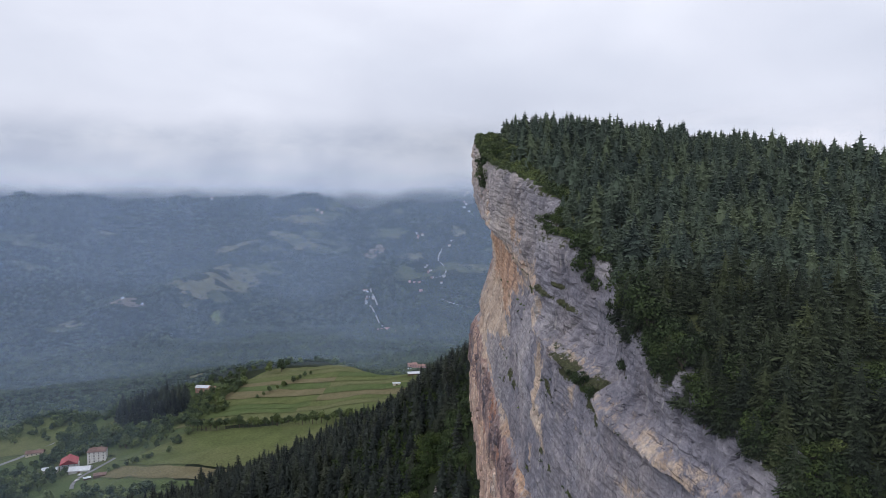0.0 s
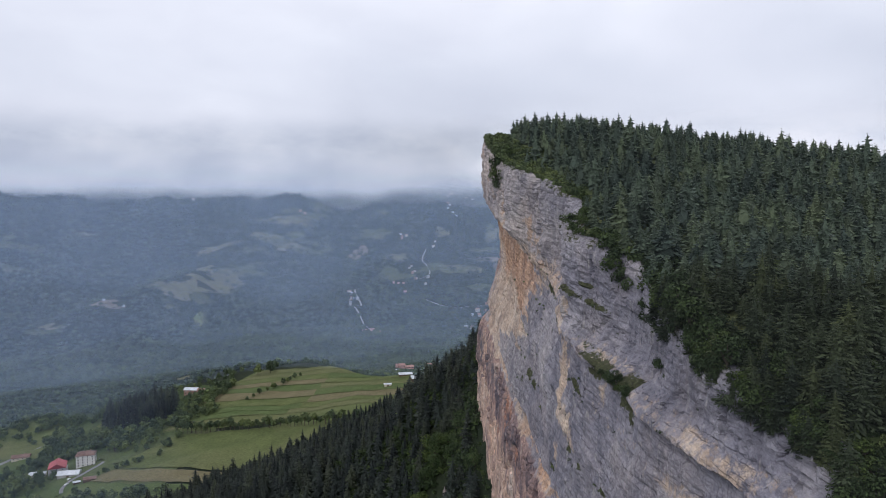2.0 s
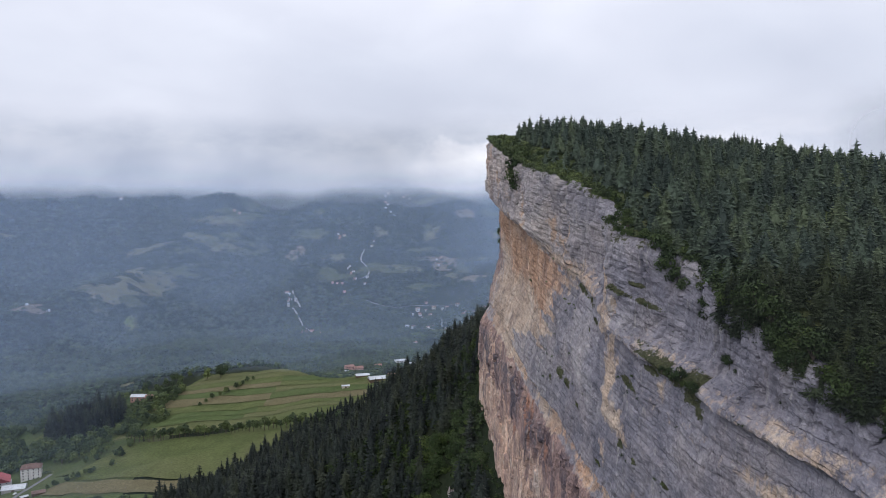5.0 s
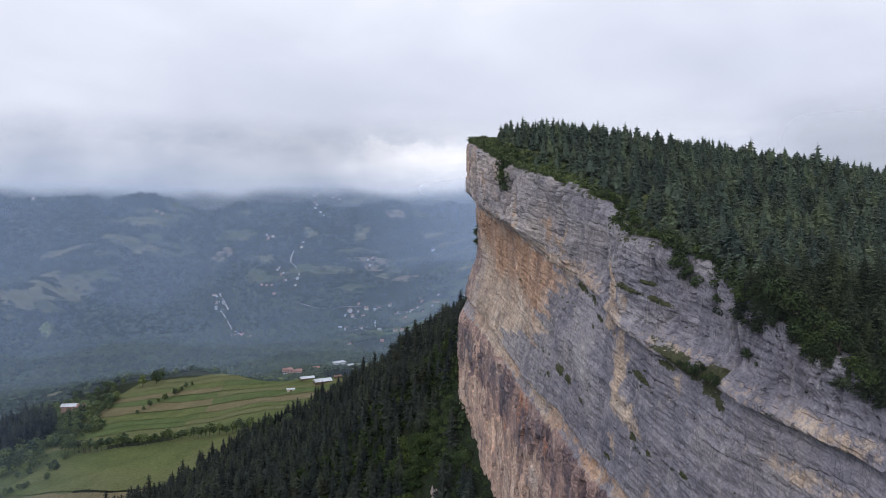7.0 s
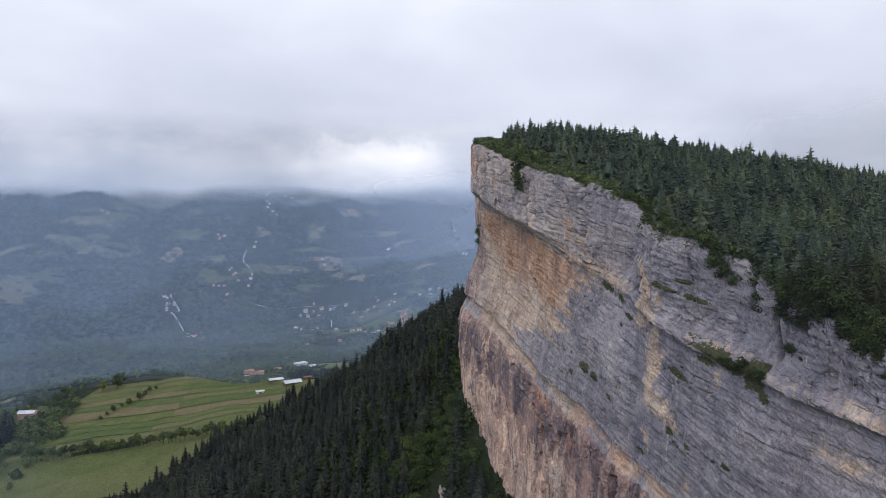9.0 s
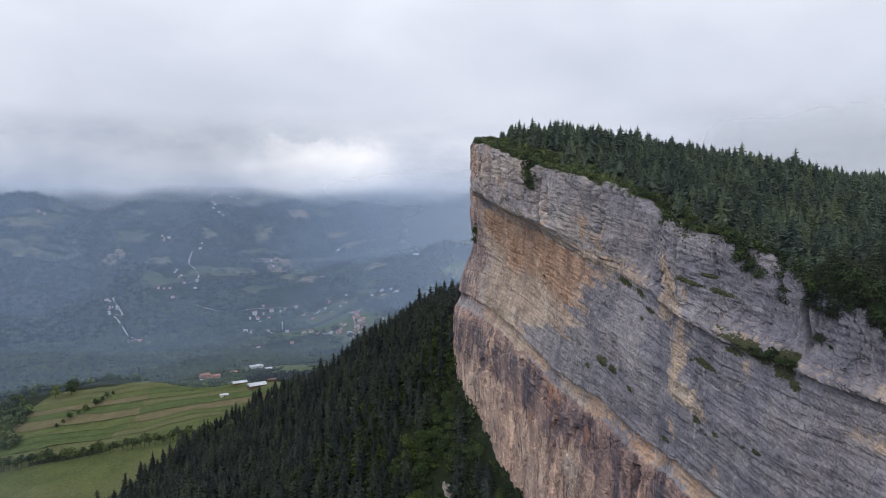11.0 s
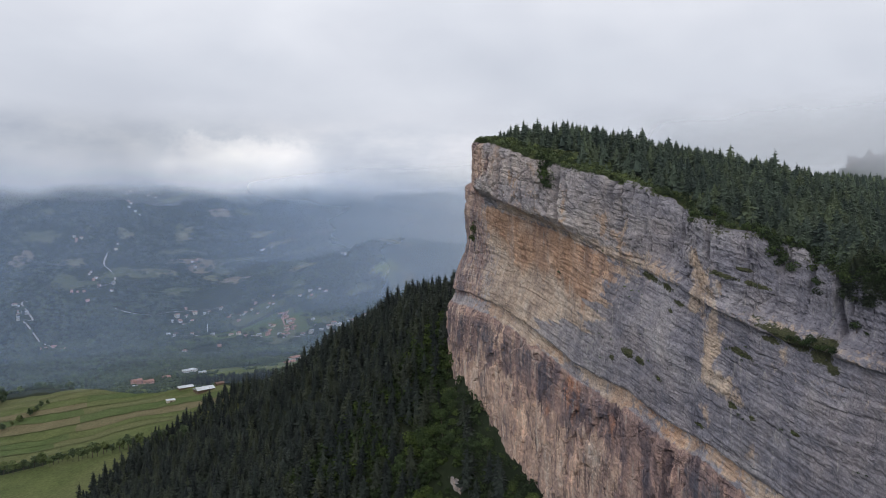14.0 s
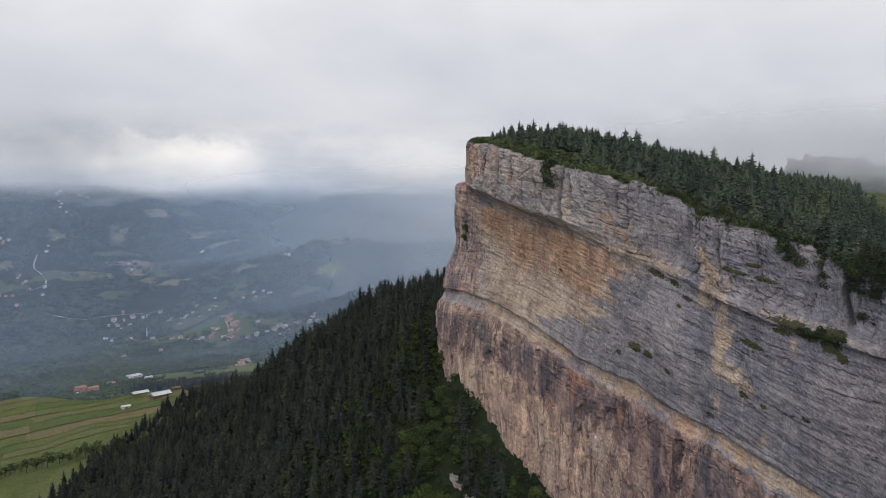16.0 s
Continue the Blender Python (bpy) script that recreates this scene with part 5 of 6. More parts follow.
for k, (v0, v1) in enumerate(zip(rows_v, rows_v[1:])):
    cut = (0.42, 0.40, 0.44, 0.46, 0.47, 0.48, 0.50, 0.50, 0.52, 0.55)[k]
    left_mat = mats[(k * 3 + 1) % 10] if k not in (5, 6) else (M_STUBBLE if k == 6 else M_CROP)
    gap = 0.002
    strip("field_strip", (at(0.0, v0 + gap), at(cut - 0.001, v0 + gap), at(cut - 0.001, v1 - gap), at(0.0, v1 - gap)), left_mat, words[left_mat], edge=1.2)
    strip("field_strip", (at(cut, v0 + gap), at(1.0, v0 + gap), at(1.0, v1 - gap), at(cut, v1 - gap)), mats[k], words[mats[k]], edge=1.2)
    if k in (0, 3, 5, 8):
        strip("field_bank", (at(cut - 0.3, v1 - 0.003), at(0.97, v1 - 0.001), at(0.97, v1 + 0.003), at(cut - 0.3, v1 + 0.003)), M_BANK, "low dark overgrown bank between two field strips", 1.5, "field banks", "bank", 40, 3)
strip("shoulder_meadow", ((-620, 600), (-250, 560), (-262, 1000), (-640, 1020)), M_SCRUB, "rough green pasture round the farm and its copses", 0.25, edge=8, group="meadows", n=70, m=60)
strip("terrace_ground", (at(-0.02, -0.02), at(1.02, -0.02), at(1.02, 1.01), at(-0.02, 1.01)), M_GRASS, "grassy slope under the terraced strips", 0.35, edge=1.0, group="meadows", n=80, m=50)
strip("lower_meadow", ((-328, 728), (-152, 668), (-176, 800), (-290, 820)), M_GRASS, "broad green meadow below the tree row", edge=3, group="meadows")
strip("slope_meadow", ((-156, 690), (-100, 780), (-30, 845), (-182, 801)), M_GRASS, "green meadow running up to the spruce slope", lift=1.1, edge=3, group="meadows")
strip("stubble_field", ((-348, 702), (-150, 634), (-150, 664), (-332, 724)), M_STUBBLE, "tan mown strip beside the green meadow", edge=3, group="meadows")
strip("lower_crop", ((-352, 650), (-180, 590), (-186, 640), (-348, 697)), M_CROP, "bright green lower field by the farm", edge=3, group="meadows")
strip("left_meadow", ((-560, 840), (-450, 810), (-470, 930), (-600, 960)), M_GRASS, "sloping green meadow beyond the lane", edge=6, group="meadows")
strip("lane_meadow", ((-520, 700), (-430, 690), (-440, 790), (-540, 790)), M_SCRUB, "rough pasture below the lane", edge=5, group="meadows")
strip("grove_meadow", ((-420, 872), (-360, 850), (-350, 880), (-410, 900)), M_GRASS, "small clearing beside the conifer grove", edge=4, group="meadows")
strip("spur_glade", ((-116, 352), (-92, 350), (-88, 392), (-114, 398)), M_GRASS, "light green glade in the spruce slope", edge=3, group="meadows")
strip("barn_meadow", ((-60, 905), (60, 925), (70, 985), (-50, 1000)), M_GRASS, "green meadow round the barns", edge=4, group="meadows")
strip("valley_meadow", ((60, 1270), (270, 1330), (300, 1470), (70, 1440)), M_GRASS, "wide green meadow before the village", edge=8, group="meadows")
strip("valley_field", ((150, 1320), (235, 1345), (240, 1400), (155, 1380)), M_HAY, "pale fenced plot before the village", 0.7, edge=3, group="meadows")
CLEARINGS += [(-80, 760, 110, 80, 0), (-160, 920, 190, 150, 0), (-240, 735, 130, 100, 0), (-250, 640, 110, 60, 0), (-360, 740, 60, 40, 0), (-500, 830, 90, 60, 20), (20, 950, 90, 60, 0), (170, 1380, 120, 90, 10)]

# clearings and pastures on the far slopes
FIELD_WORDS = {M_DRY: "pale dry pasture among woods on the far slope", M_FARGRASS: "dull green clearing among woods on the far slope", M_EARTH: "pinkish ploughed plot on the far slope"}
for x, y, a, b, turn, mat in (
    (-861, 2463, 105, 30, 32, M_DRY), (-770, 2573, 85, 34, 20, M_DRY), (-690, 2690, 70, 26, 12, M_FARGRASS), (-808, 2811, 80, 22, 16, M_DRY), (-700, 2800, 60, 18, -8, M_FARGRASS),
    (-526, 2901, 95, 30, 10, M_FARGRASS), (-430, 2872, 55, 26, 24, M_FARGRASS), (-560, 2850, 60, 18, 6, M_DRY), (-751, 2413, 26, 24, 17, M_FARGRASS), (-1015, 2249, 50, 14, 30, M_EARTH),
    (-1500, 2554, 90, 26, 28, M_FARGRASS), (-1402, 2484, 60, 18, 22, M_FARGRASS), (-632, 2869, 50, 20, 14, M_DRY), (-111, 2841, 40, 16, 2, M_DRY), (-195, 2960, 60, 20, 4, M_FARGRASS),
):
    patch("far_field", x, y, a, b, turn, mat, FIELD_WORDS[mat], 0.8, 1.5, "far clearings")
for x, y, a, b, turn, mat in (
    (115, 2762, 80, 18, -5, M_DRY), (293, 2819, 60, 16, -9, M_EARTH), (230, 2880, 70, 14, -6, M_FARGRASS), (604, 2833, 90, 16, -16, M_DRY), (480, 2790, 70, 14, -12, M_FARGRASS),
    (700, 2700, 95, 18, -18, M_FARGRASS), (984, 2506, 90, 18, -24, M_DRY), (529, 2372, 50, 26, -18, M_FARGRASS), (410, 2348, 60, 22, -14, M_FARGRASS), (820, 2780, 100, 14, -20, M_EARTH),
    (400, 2660, 46, 20, -11, M_EARTH), (180, 2650, 60, 16, -8, M_FARGRASS), (900, 2640, 80, 14, -22, M_FARGRASS), (620, 2560, 50, 24, -16, M_DRY),
):
    patch("far_field", x, y, a, b, turn, mat, FIELD_WORDS[mat], 0.8, 1.5, "far clearings")
for x, y, a, b, turn in ((-879, 2462, 50, 47, 19), (-789, 2641, 64, 113, 16), (-730, 2621, 53, 28, 15), (-1269, 2744, 27, 15, 24), (-580, 3005, 70, 43, 11), (-1096, 2128, 26, 15, 27), (-369, 1072, 10, 12, 18), (81, 2963, 27, 32, -3), (271, 2964, 46, 34, -7), (98, 2769, 97, 19, -4), (58, 2965, 26, 38, -4), (188, 2819, 32, 14, -7), (326, 2712, 24, 22, -11), (548, 2918, 57, 29, -14), (760, 2263, 18, 53, -22), (828, 2147, 21, 51, -25)):
    patch("far_field", x, y, a * (1.15 if x < -350 else 1.0), b * (0.45 if x < -350 else 0.8), turn, M_DRY, "pale dry pasture on the far valley side", 0.6, 1.5, "far fields")
for x, y, a, b, turn in ((-852, 2407, 35, 45, 19), (-772, 2484, 40, 32, 17), (-584, 3474, 94, 215, 9), (-456, 3113, 35, 46, 8), (-1386, 3198, 67, 110, 23), (-1735, 3086, 68, 79, 29), (-1600, 3013, 47, 32, 27), (-1716, 2888, 51, 120, 30), (-1117, 2102, 36, 16, 27), (-1080, 3592, 72, 128, 16), (-497, 3059, 95, 45, 7), (-594, 3485, 54, 74, 8), (-178, 3084, 23, 28, 1), (-133, 2751, 41, 41, 0), (329, 3232, 75, 38, -7), (-2, 2767, 42, 22, -2)):
    patch("far_field", x, y, a * (1.15 if x < -350 else 1.0), b * (0.45 if x < -350 else 0.8), turn, M_FARGRASS, "dull green pasture on the far valley side", 0.6, 1.5, "far fields")
for x, y, a, b, turn in ((36, 3239, 74, 59, -4), (61, 2765, 95, 49, -5), (-97, 2735, 63, 32, -2), (376, 2755, 31, 51, -11), (376, 3281, 63, 35, -9), (524, 3053, 48, 28, -13), (251, 2978, 27, 62, -8), (488, 3496, 109, 25, -11), (772, 3411, 108, 27, -15), (1028, 3510, 114, 31, -19), (861, 2631, 65, 17, -21), (836, 2365, 48, 13, -23), (673, 2181, 44, 39, -21), (552, 2266, 27, 41, -18), (775, 2121, 21, 60, -24), (559, 2418, 28, 44, -17)):
    patch("far_field", x, y, a * (1.15 if x < -350 else 1.0), b * (0.45 if x < -350 else 0.8), turn, M_FARGRASS, "dull green pasture on the far valley side", 0.6, 1.5, "far fields")
for x, y, a, b, turn in ((570, 2068, 50, 51, -20), (415, 2367, 75, 43, -14), (405, 2074, 36, 96, -16), (1063, 2508, 64, 33, -26), (333, 2385, 55, 44, -13)):
    patch("far_field", x, y, a * (1.15 if x < -350 else 1.0), b * (0.45 if x < -350 else 0.8), turn, M_FARGRASS, "dull green pasture on the far valley side", 0.6, 1.5, "far fields")
for x, y, a, b, turn in ((-962, 3191, 77, 150, 16), (-792, 3175, 37, 26, 14), (-988, 2267, 34, 42, 23), (-252, 2884, 21, 25, 5), (-284, 2864, 21, 27, 3), (305, 2785, 47, 49, -10), (433, 3045, 42, 33, -11)):
    patch("far_field", x, y, a * (1.15 if x < -350 else 1.0), b * (0.45 if x < -350 else 0.8), turn, M_EARTH, "pinkish bare field on the far valley side", 0.4, 1.5, "far fields")
for x, y, a, b, turn in ((-757, 2404, 18, 64, 17), (803, 2232, 46, 81, -24)):
    patch("far_field", x, y, a * (1.15 if x < -350 else 1.0), b * (0.45 if x < -350 else 0.8), turn, M_GREENFIELD, "bright green field on the far valley side", 0.4, 1.5, "far fields")
patch("village_green", 310, 2215, 230, 72, 5, M_SCRUB, "green ground between village houses", 0.3, 0.8, "village ground")
patch("village_green", 425, 2147, 98, 142, 5, M_SCRUB, "green ground along the village street", 0.3, 0.8, "village ground")

# lanes
lane("lane", [(-520, 770), (-498, 796), (-485, 820), (-460, 846), (-430, 872)], 6, M_ASPHALT, "pale narrow lane climbing past a cream house")
lane("farm_drive", [(-352, 672), (-366, 700), (-358, 738), (-350, 775)], 3.5, M_ASPHALT, "pale drive past the farm buildings")
lane("hamlet_road", [(-171, 2322), (-230, 2505), (-265, 2581), (-230, 2562), (-272, 2663), (-241, 2656)], 6, M_TRACK, "pale winding road through a hamlet")
lane("upper_road", [(-55, 2711), (0, 2723), (16, 2754), (-22, 2823), (0, 2896), (20, 2896)], 6, M_TRACK, "pale road zigzagging up to a hamlet")
lane("valley_road", [(-7, 2584), (28, 2546), (122, 2520), (236, 2514), (325, 2496)], 9, M_TRACK, "pale curving road on the far valley side")
lane("village_road", [(101, 2332), (227, 2275), (330, 2119), (411, 2002), (516, 1934)], 9, M_TRACK, "pale village road")
lane("village_street", [(381, 2028), (411, 2060), (420, 2097), (437, 2195), (446, 2275)], 12, M_BRICKRED, "reddish village street between roofs")
lane("meadow_track", [(180, 1310), (165, 1340), (175, 1380), (215, 1400)], 5, M_TRACK, "earth track bending round a plot")
lane("mountain_road", [(-1454, 2834), (-1471, 2825), (-1409, 2858), (-1339, 2886)], 9, M_TRACK, "pale track on the far spur")

# far houses stand in clusters: place, how many, and whether mixed, red or white
FAR_SPOTS = []
FAR_SPOTS += [(345, 3261, 3, 0), (97, 3113, 5, 0), (42, 2915, 2, 0), (-107, 2951, 4, 0), (-68, 2786, 4, 0), (-25, 2679, 4, 0), (-101, 2661, 4, 1), (295, 2787, 4, 1), (509, 3474, 3, 0), (701, 3198, 1, 0), (763, 2523, 2, 2), (854, 2218, 3, 0), (576, 2298, 6, 0), (439, 2403, 4, 0), (379, 2411, 6, 1), (628, 2014, 3, 0), (210, 2492, 5, 0), (174, 2439, 5, 0), (180, 3279, 3, 0), (1126, 2713, 4, 0), (1000, 3513, 3, 0), (859, 2625, 3, 0)]
FAR_SPOTS += [(1040, 2799, 3, 0), (1139, 2612, 3, 0), (219, 2074, 1, 0), (139, 2029, 2, 0), (460, 2050, 5, 0), (524, 1982, 4, 2), (381, 2130, 4, 0), (911, 3549, 2, 0), (-967, 3266, 1, 2), (-977, 3056, 1, 2), (-856, 3141, 2, 0), (-815, 3176, 1, 0), (-1040, 3409, 2, 0), (-1357, 3374, 1, 0), (-1397, 3293, 1, 0), (-1219, 3304, 1, 0), (-614, 3604, 3, 0), (-469, 3234, 2, 2), (-302, 3515, 2, 2), (-517, 3044, 2, 0), (-1725, 3098, 1, 0), (-1004, 2275, 1, 2)]
FAR_SPOTS += [(-965, 2297, 1, 2), (-274, 3534, 2, 2), (-472, 3216, 1, 2), (424, 3530, 3, 0), (544, 2826, 2, 0), (113, 3272, 2, 0), (354, 3222, 2, 0), (-177, 3881, 1, 2)]
CLEARINGS += [(x, y, 16 + 7 * n, 16 + 7 * n, 0) for x, y, n, _ in FAR_SPOTS]

# woods on the far slopes
cand = np.stack([rng.uniform(-2100, 1500, 95000), rng.uniform(1080, 3800, 95000)], 1)
near_c = np.stack([rng.uniform(-1250, 260, 30000), rng.uniform(960, 1800, 30000)], 1)
near_c = near_c[(near_c[:, 1] > 1090) | (near_c[:, 0] < -345)]
cand = np.concatenate([cand, near_c[thin(near_c, 4.4, rng)]])
cand = cand[(cand[:, 0] > -0.70 * cand[:, 1]) & (cand[:, 0] < 0.55 * cand[:, 1])]
free = ~open_ground(*cand.T) | (vnoise(cand[:, 0] / 24, cand[:, 1] / 24, 323) > 0.74)
free &= (vnoise(cand[:, 0] / 90, cand[:, 1] / 90, 321) > np.where(cand[:, 0] > 150, 0.26, 0.04)) | (cand[:, 1] < 1500)
cand = cand[free]
near_w = cand[:, 1] < 1700
size = np.where(near_w, rng.uniform(2.5, 4.6, len(cand)), rng.uniform(4.2, 9.0, len(cand)))
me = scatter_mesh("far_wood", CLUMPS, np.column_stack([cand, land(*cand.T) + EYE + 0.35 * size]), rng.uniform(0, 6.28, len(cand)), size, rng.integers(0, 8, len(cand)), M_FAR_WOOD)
tagged(new("far_woods", me), "dark blue-green broadleaf woods over far slopes", "forest", kind="stuff")

# scrub and hedges round the farm and between the fields
row_me = [(np_mesh("trunk", a, b, M_BARK), np_mesh("crown", c, d, M_ORCHARD)) for a, b, c, d in ROW_TREES]
orch_me = [(np_mesh("trunk", a, b, M_BARK), np_mesh("crown", c, d, M_ORCHARD)) for a, b, c, d in FIELD_TREES]


def field_tree(x, y, size, label="round dark green broadleaf tree by the fields", group="field trees", tall=1.0):
    return plant("field_tree", orch_me[int(rng.integers(0, 4))], x, y, float(land(x, y)), size, rng.uniform(0, 360), label, "tree", group, tall)


for k in range(58):  # the row that edges the meadow
    u = k / 36
    x, y = -296 + 150 * u + rng.uniform(-1.5, 1.5), 824 - 40 * u + rng.uniform(-4, 4) + 3
    plant("row_tree", row_me[k % 3], x, y, float(land(x, y)), rng.uniform(0.75, 1.4), rng.uniform(0, 360), "slim broadleaf tree in the row edging a meadow", "tree", "tree row", 1.0)
for k in range(11):  # short hedge in the fields
    field_tree(*[a + rng.uniform(-3, 3) for a in (-232 + 52 * k / 10, 905 + 75 * k / 10)], rng.uniform(0.5, 0.95), "low bushy tree in a field hedge", "hedge trees")
for dx, sz in ((-250, 1.6), (-232, 1.8)):
    field_tree(dx, 1030, sz, "large round tree on the field crest", "crest trees")
for k in range(20):
    field_tree(rng.uniform(-190, -40), rng.uniform(1035, 1075), rng.uniform(0.6, 1.0), "broadleaf tree along the top of the fields", "crest trees")
for k in range(16):
    field_tree(rng.uniform(-345, -270), rng.uniform(965, 1060), rng.uniform(0.8, 1.2), "broadleaf tree below the field crest", "crest trees")
for k in range(56):  # scrubby wood round the farm
    u = rng.random()
    field_tree(-330 - 110 * u + rng.uniform(-16, 16), 800 + 30 * u + rng.uniform(-30, 34), rng.uniform(0.9, 1.5), "dense broadleaf tree in the copse by the farm", "copse")
for k in range(30):
    field_tree(rng.uniform(-470, -385), rng.uniform(655, 735), rng.uniform(0.5, 1.0), "bushy tree below the farm", "copse")
for k in range(26):
    field_tree(rng.uniform(-520, -405), rng.uniform(860, 960), rng.uniform(0.6, 1.1), "broadleaf tree along the upper lane", "copse")
for k in range(9):
    field_tree(-338 + 4.5 * k + rng.uniform(-2, 2), 716 + 3.2 * k + rng.uniform(-3, 3), rng.uniform(0.45, 0.7), "small round tree at the meadow's lower edge", "meadow trees")
for k in range(40):
    field_tree(rng.uniform(-460, -400), rng.uniform(690, 790), rng.uniform(0.6, 1.1), "broadleaf tree crowding the farm", "farm trees")
for k in range(14):
    field_tree(rng.uniform(-320, -285), rng.uniform(740, 815), rng.uniform(0.6, 0.95), "broadleaf tree at the meadow edge", "copse")
for k in range(26):
    field_tree(rng.uniform(-90, 30), rng.uniform(1010, 1130), rng.uniform(0.6, 1.1), "broadleaf tree by the red farmhouse", "farm trees")
cand = np.stack([rng.uniform(-412, -325, 900), rng.uniform(858, 960, 900)], 1)
cand = cand[np.hypot((cand[:, 0] + 368) / 42, (cand[:, 1] - 908) / 46) < 1]
cand = cand[thin(cand, 5.0, rng)]
me = scatter_mesh("conifer_grove", TALL_SPRUCE, np.column_stack([cand, land(*cand.T) + EYE]), rng.uniform(0, 6.28, len(cand)), rng.uniform(1.0, 1.6, len(cand)), rng.integers(0, 8, len(cand)), M_DARK_SPRUCE)
tagged(new("conifer_grove", me), "dark conifer grove above the farm", "forest", kind="stuff")
cand = np.stack([rng.uniform(0, 130, 700), rng.uniform(1120, 1225, 700)], 1)
cand = cand[thin(cand, 4.5, rng)]
me = scatter_mesh("valley_grove", TALL_SPRUCE, np.column_stack([cand, land(*cand.T) + EYE]), rng.uniform(0, 6.28, len(cand)), rng.uniform(0.75, 1.1, len(cand)), rng.integers(0, 8, len(cand)), M_DARK_SPRUCE)
tagged(new("valley_grove", me), "dark band of conifers behind the barns", "forest", kind="stuff")

# thick scrub that fills the ground between farm, lane and fields
cand = np.concatenate([
    np.stack([rng.uniform(-520, -405, 900), rng.uniform(640, 745, 900)], 1),
    np.stack([rng.uniform(-450, -290, 900), rng.uniform(780, 872, 900)], 1),
    np.stack([rng.uniform(-335, -268, 500), rng.uniform(868, 985, 500)], 1),
    np.stack([rng.uniform(-640, -420, 900), rng.uniform(855, 1010, 900)], 1),
    np.stack([rng.uniform(-420, -240, 700), rng.uniform(560, 650, 700)], 1),
    np.stack([rng.uniform(-330, 30, 700), rng.uniform(1050, 1110, 700)], 1),
])
cand = cand[(vnoise(cand[:, 0] / 26, cand[:, 1] / 26, 331) > 0.40)]
keep = np.ones(len(cand), bool)
for hx0, hy0, hr in ((-394, 748, 22), (-371, 764, 20), (-374, 733, 18), (-412, 745, 14), (-341, 706, 12), (-470, 820, 14), (-322, 962, 16), (-361, 700, 10), (-364, 718, 9), (-485, 820, 10), (-497, 797, 10), (-462, 845, 8), (-355, 680, 10)):
    keep &= np.hypot(cand[:, 0] - hx0, cand[:, 1] - hy0) > hr
keep &= ~((cand[:, 0] > -352) & (cand[:, 1] < 722) & (cand[:, 1] > 655))
cand = cand[keep]
cand = cand[thin(cand, 4.7, rng)]
me = scatter_mesh("farm_scrub", [leafy_parts(rng, 11.0, 8.5, 120, 1.15, 0.15, 9)[2:] for k in range(4)], np.column_stack([cand, land(*cand.T) + EYE - 0.5]), rng.uniform(0, 6.28, len(cand)), rng.uniform(0.45, 1.15, len(cand)), rng.integers(0, 4, len(cand)), M_ORCHARD)
tagged(new("farm_scrub", me), "dense dark green trees and scrub round the farm", "copse", kind="stuff")

# ---- the wooded hill with a crag in the mist behind the plateau ----
cand = np.stack([rng.uniform(330, 1150, 12000), rng.uniform(230, 900, 12000)], 1)
cand = cand[thin(cand, 5.0, rng)]
me = scatter_mesh("hill_wood", SPIRES + CLUMPS[:3], np.column_stack([cand, land(*cand.T) + EYE]), rng.uniform(0, 6.28, len(cand)), rng.uniform(1.9, 3.4, len(cand)), rng.integers(0, 6, len(cand)), M_DARK_SPRUCE)
tagged(new("hill_wood", me), "dark spruce wood on a misty hill", "forest", kind="stuff")


def crag(x, y, w, d, h, z0, seed, label):
    """A block of bare rock, rounded above, broken by joints."""
    n, k = 60, 36
    th, v = np.meshgrid(np.linspace(0, 2 * math.pi, n), np.linspace(0, 1, k), indexing="ij")
    r = (1 - v ** (16 if w > 50 else 7)) ** 0.5 * (1 - (0.10 if w > 50 else 0.25) * v) * (1 + 0.22 * fbm(3 * np.cos(th) + seed, 3 * np.sin(th) + 2 * v, 4, seed)) + 0.02
    b, rr = cells(8 * th / 6.283 * 3, 5 * v, seed)
    r = r * (1 + 0.12 * (rr - 0.5)) - 0.03 * step(0.1, 0, b)
    vs = np.stack([w / 2 * r * np.cos(th), d / 2 * r * np.sin(th), z0 + h * v + (15 if w > 50 else 2) * fbm(5 * r * np.cos(th), 5 * r * np.sin(th), 4, seed + 1)], -1).reshape(-1, 3)
    me = np_mesh("crag", vs, grid_faces(n, k), M_ROCK, False)
    # the big crags are darkened all over through the streak, rust and moss masks
    for key, value in (("along", th.ravel() * w / 6), ("bed", vs[:, 2] * (0.15 if w > 50 else 1.0)), ("moss", (0.6 if w > 50 else 0.45) * vnoise(vs[:, 0] / 4, vs[:, 2] / 4, seed)), ("rust", np.full(len(vs), 0.7 if w > 50 else 0.1)), ("seep_dark", np.full(len(vs), 1.0 if w > 50 else 0.1)), ("pale", np.full(len(vs), 0.0 if w > 50 else 0.4)), ("ochre", np.full(len(vs), 0.0 if w > 50 else 0.45))):
        paint(me, key, value)
    ob = new("crag", me)
    ob.location = (x, y, float(land(x, y)) + EYE)
    return tagged(ob, label, "rock")


crag(820, 616, 96, 90, 62 - float(land(820, 616)), -6, 501, "bare limestone crag half hidden in mist")
crag(890, 643, 130, 100, 72 - float(land(890, 643)), -8, 511, "broad limestone crag half hidden in mist")
crag(-2.6, 330, 4, 16, 4.8, -5.0, 531, "pale tan limestone outcrop among bushes on the slope")
crag(-1.8, 317, 4, 18, 5.7, -5.0, 541, "pale tan limestone outcrop among bushes on the slope")
crag(-0.3, 303, 4, 18, 6.4, -5.0, 551, "pale tan limestone outcrop among bushes on the slope")

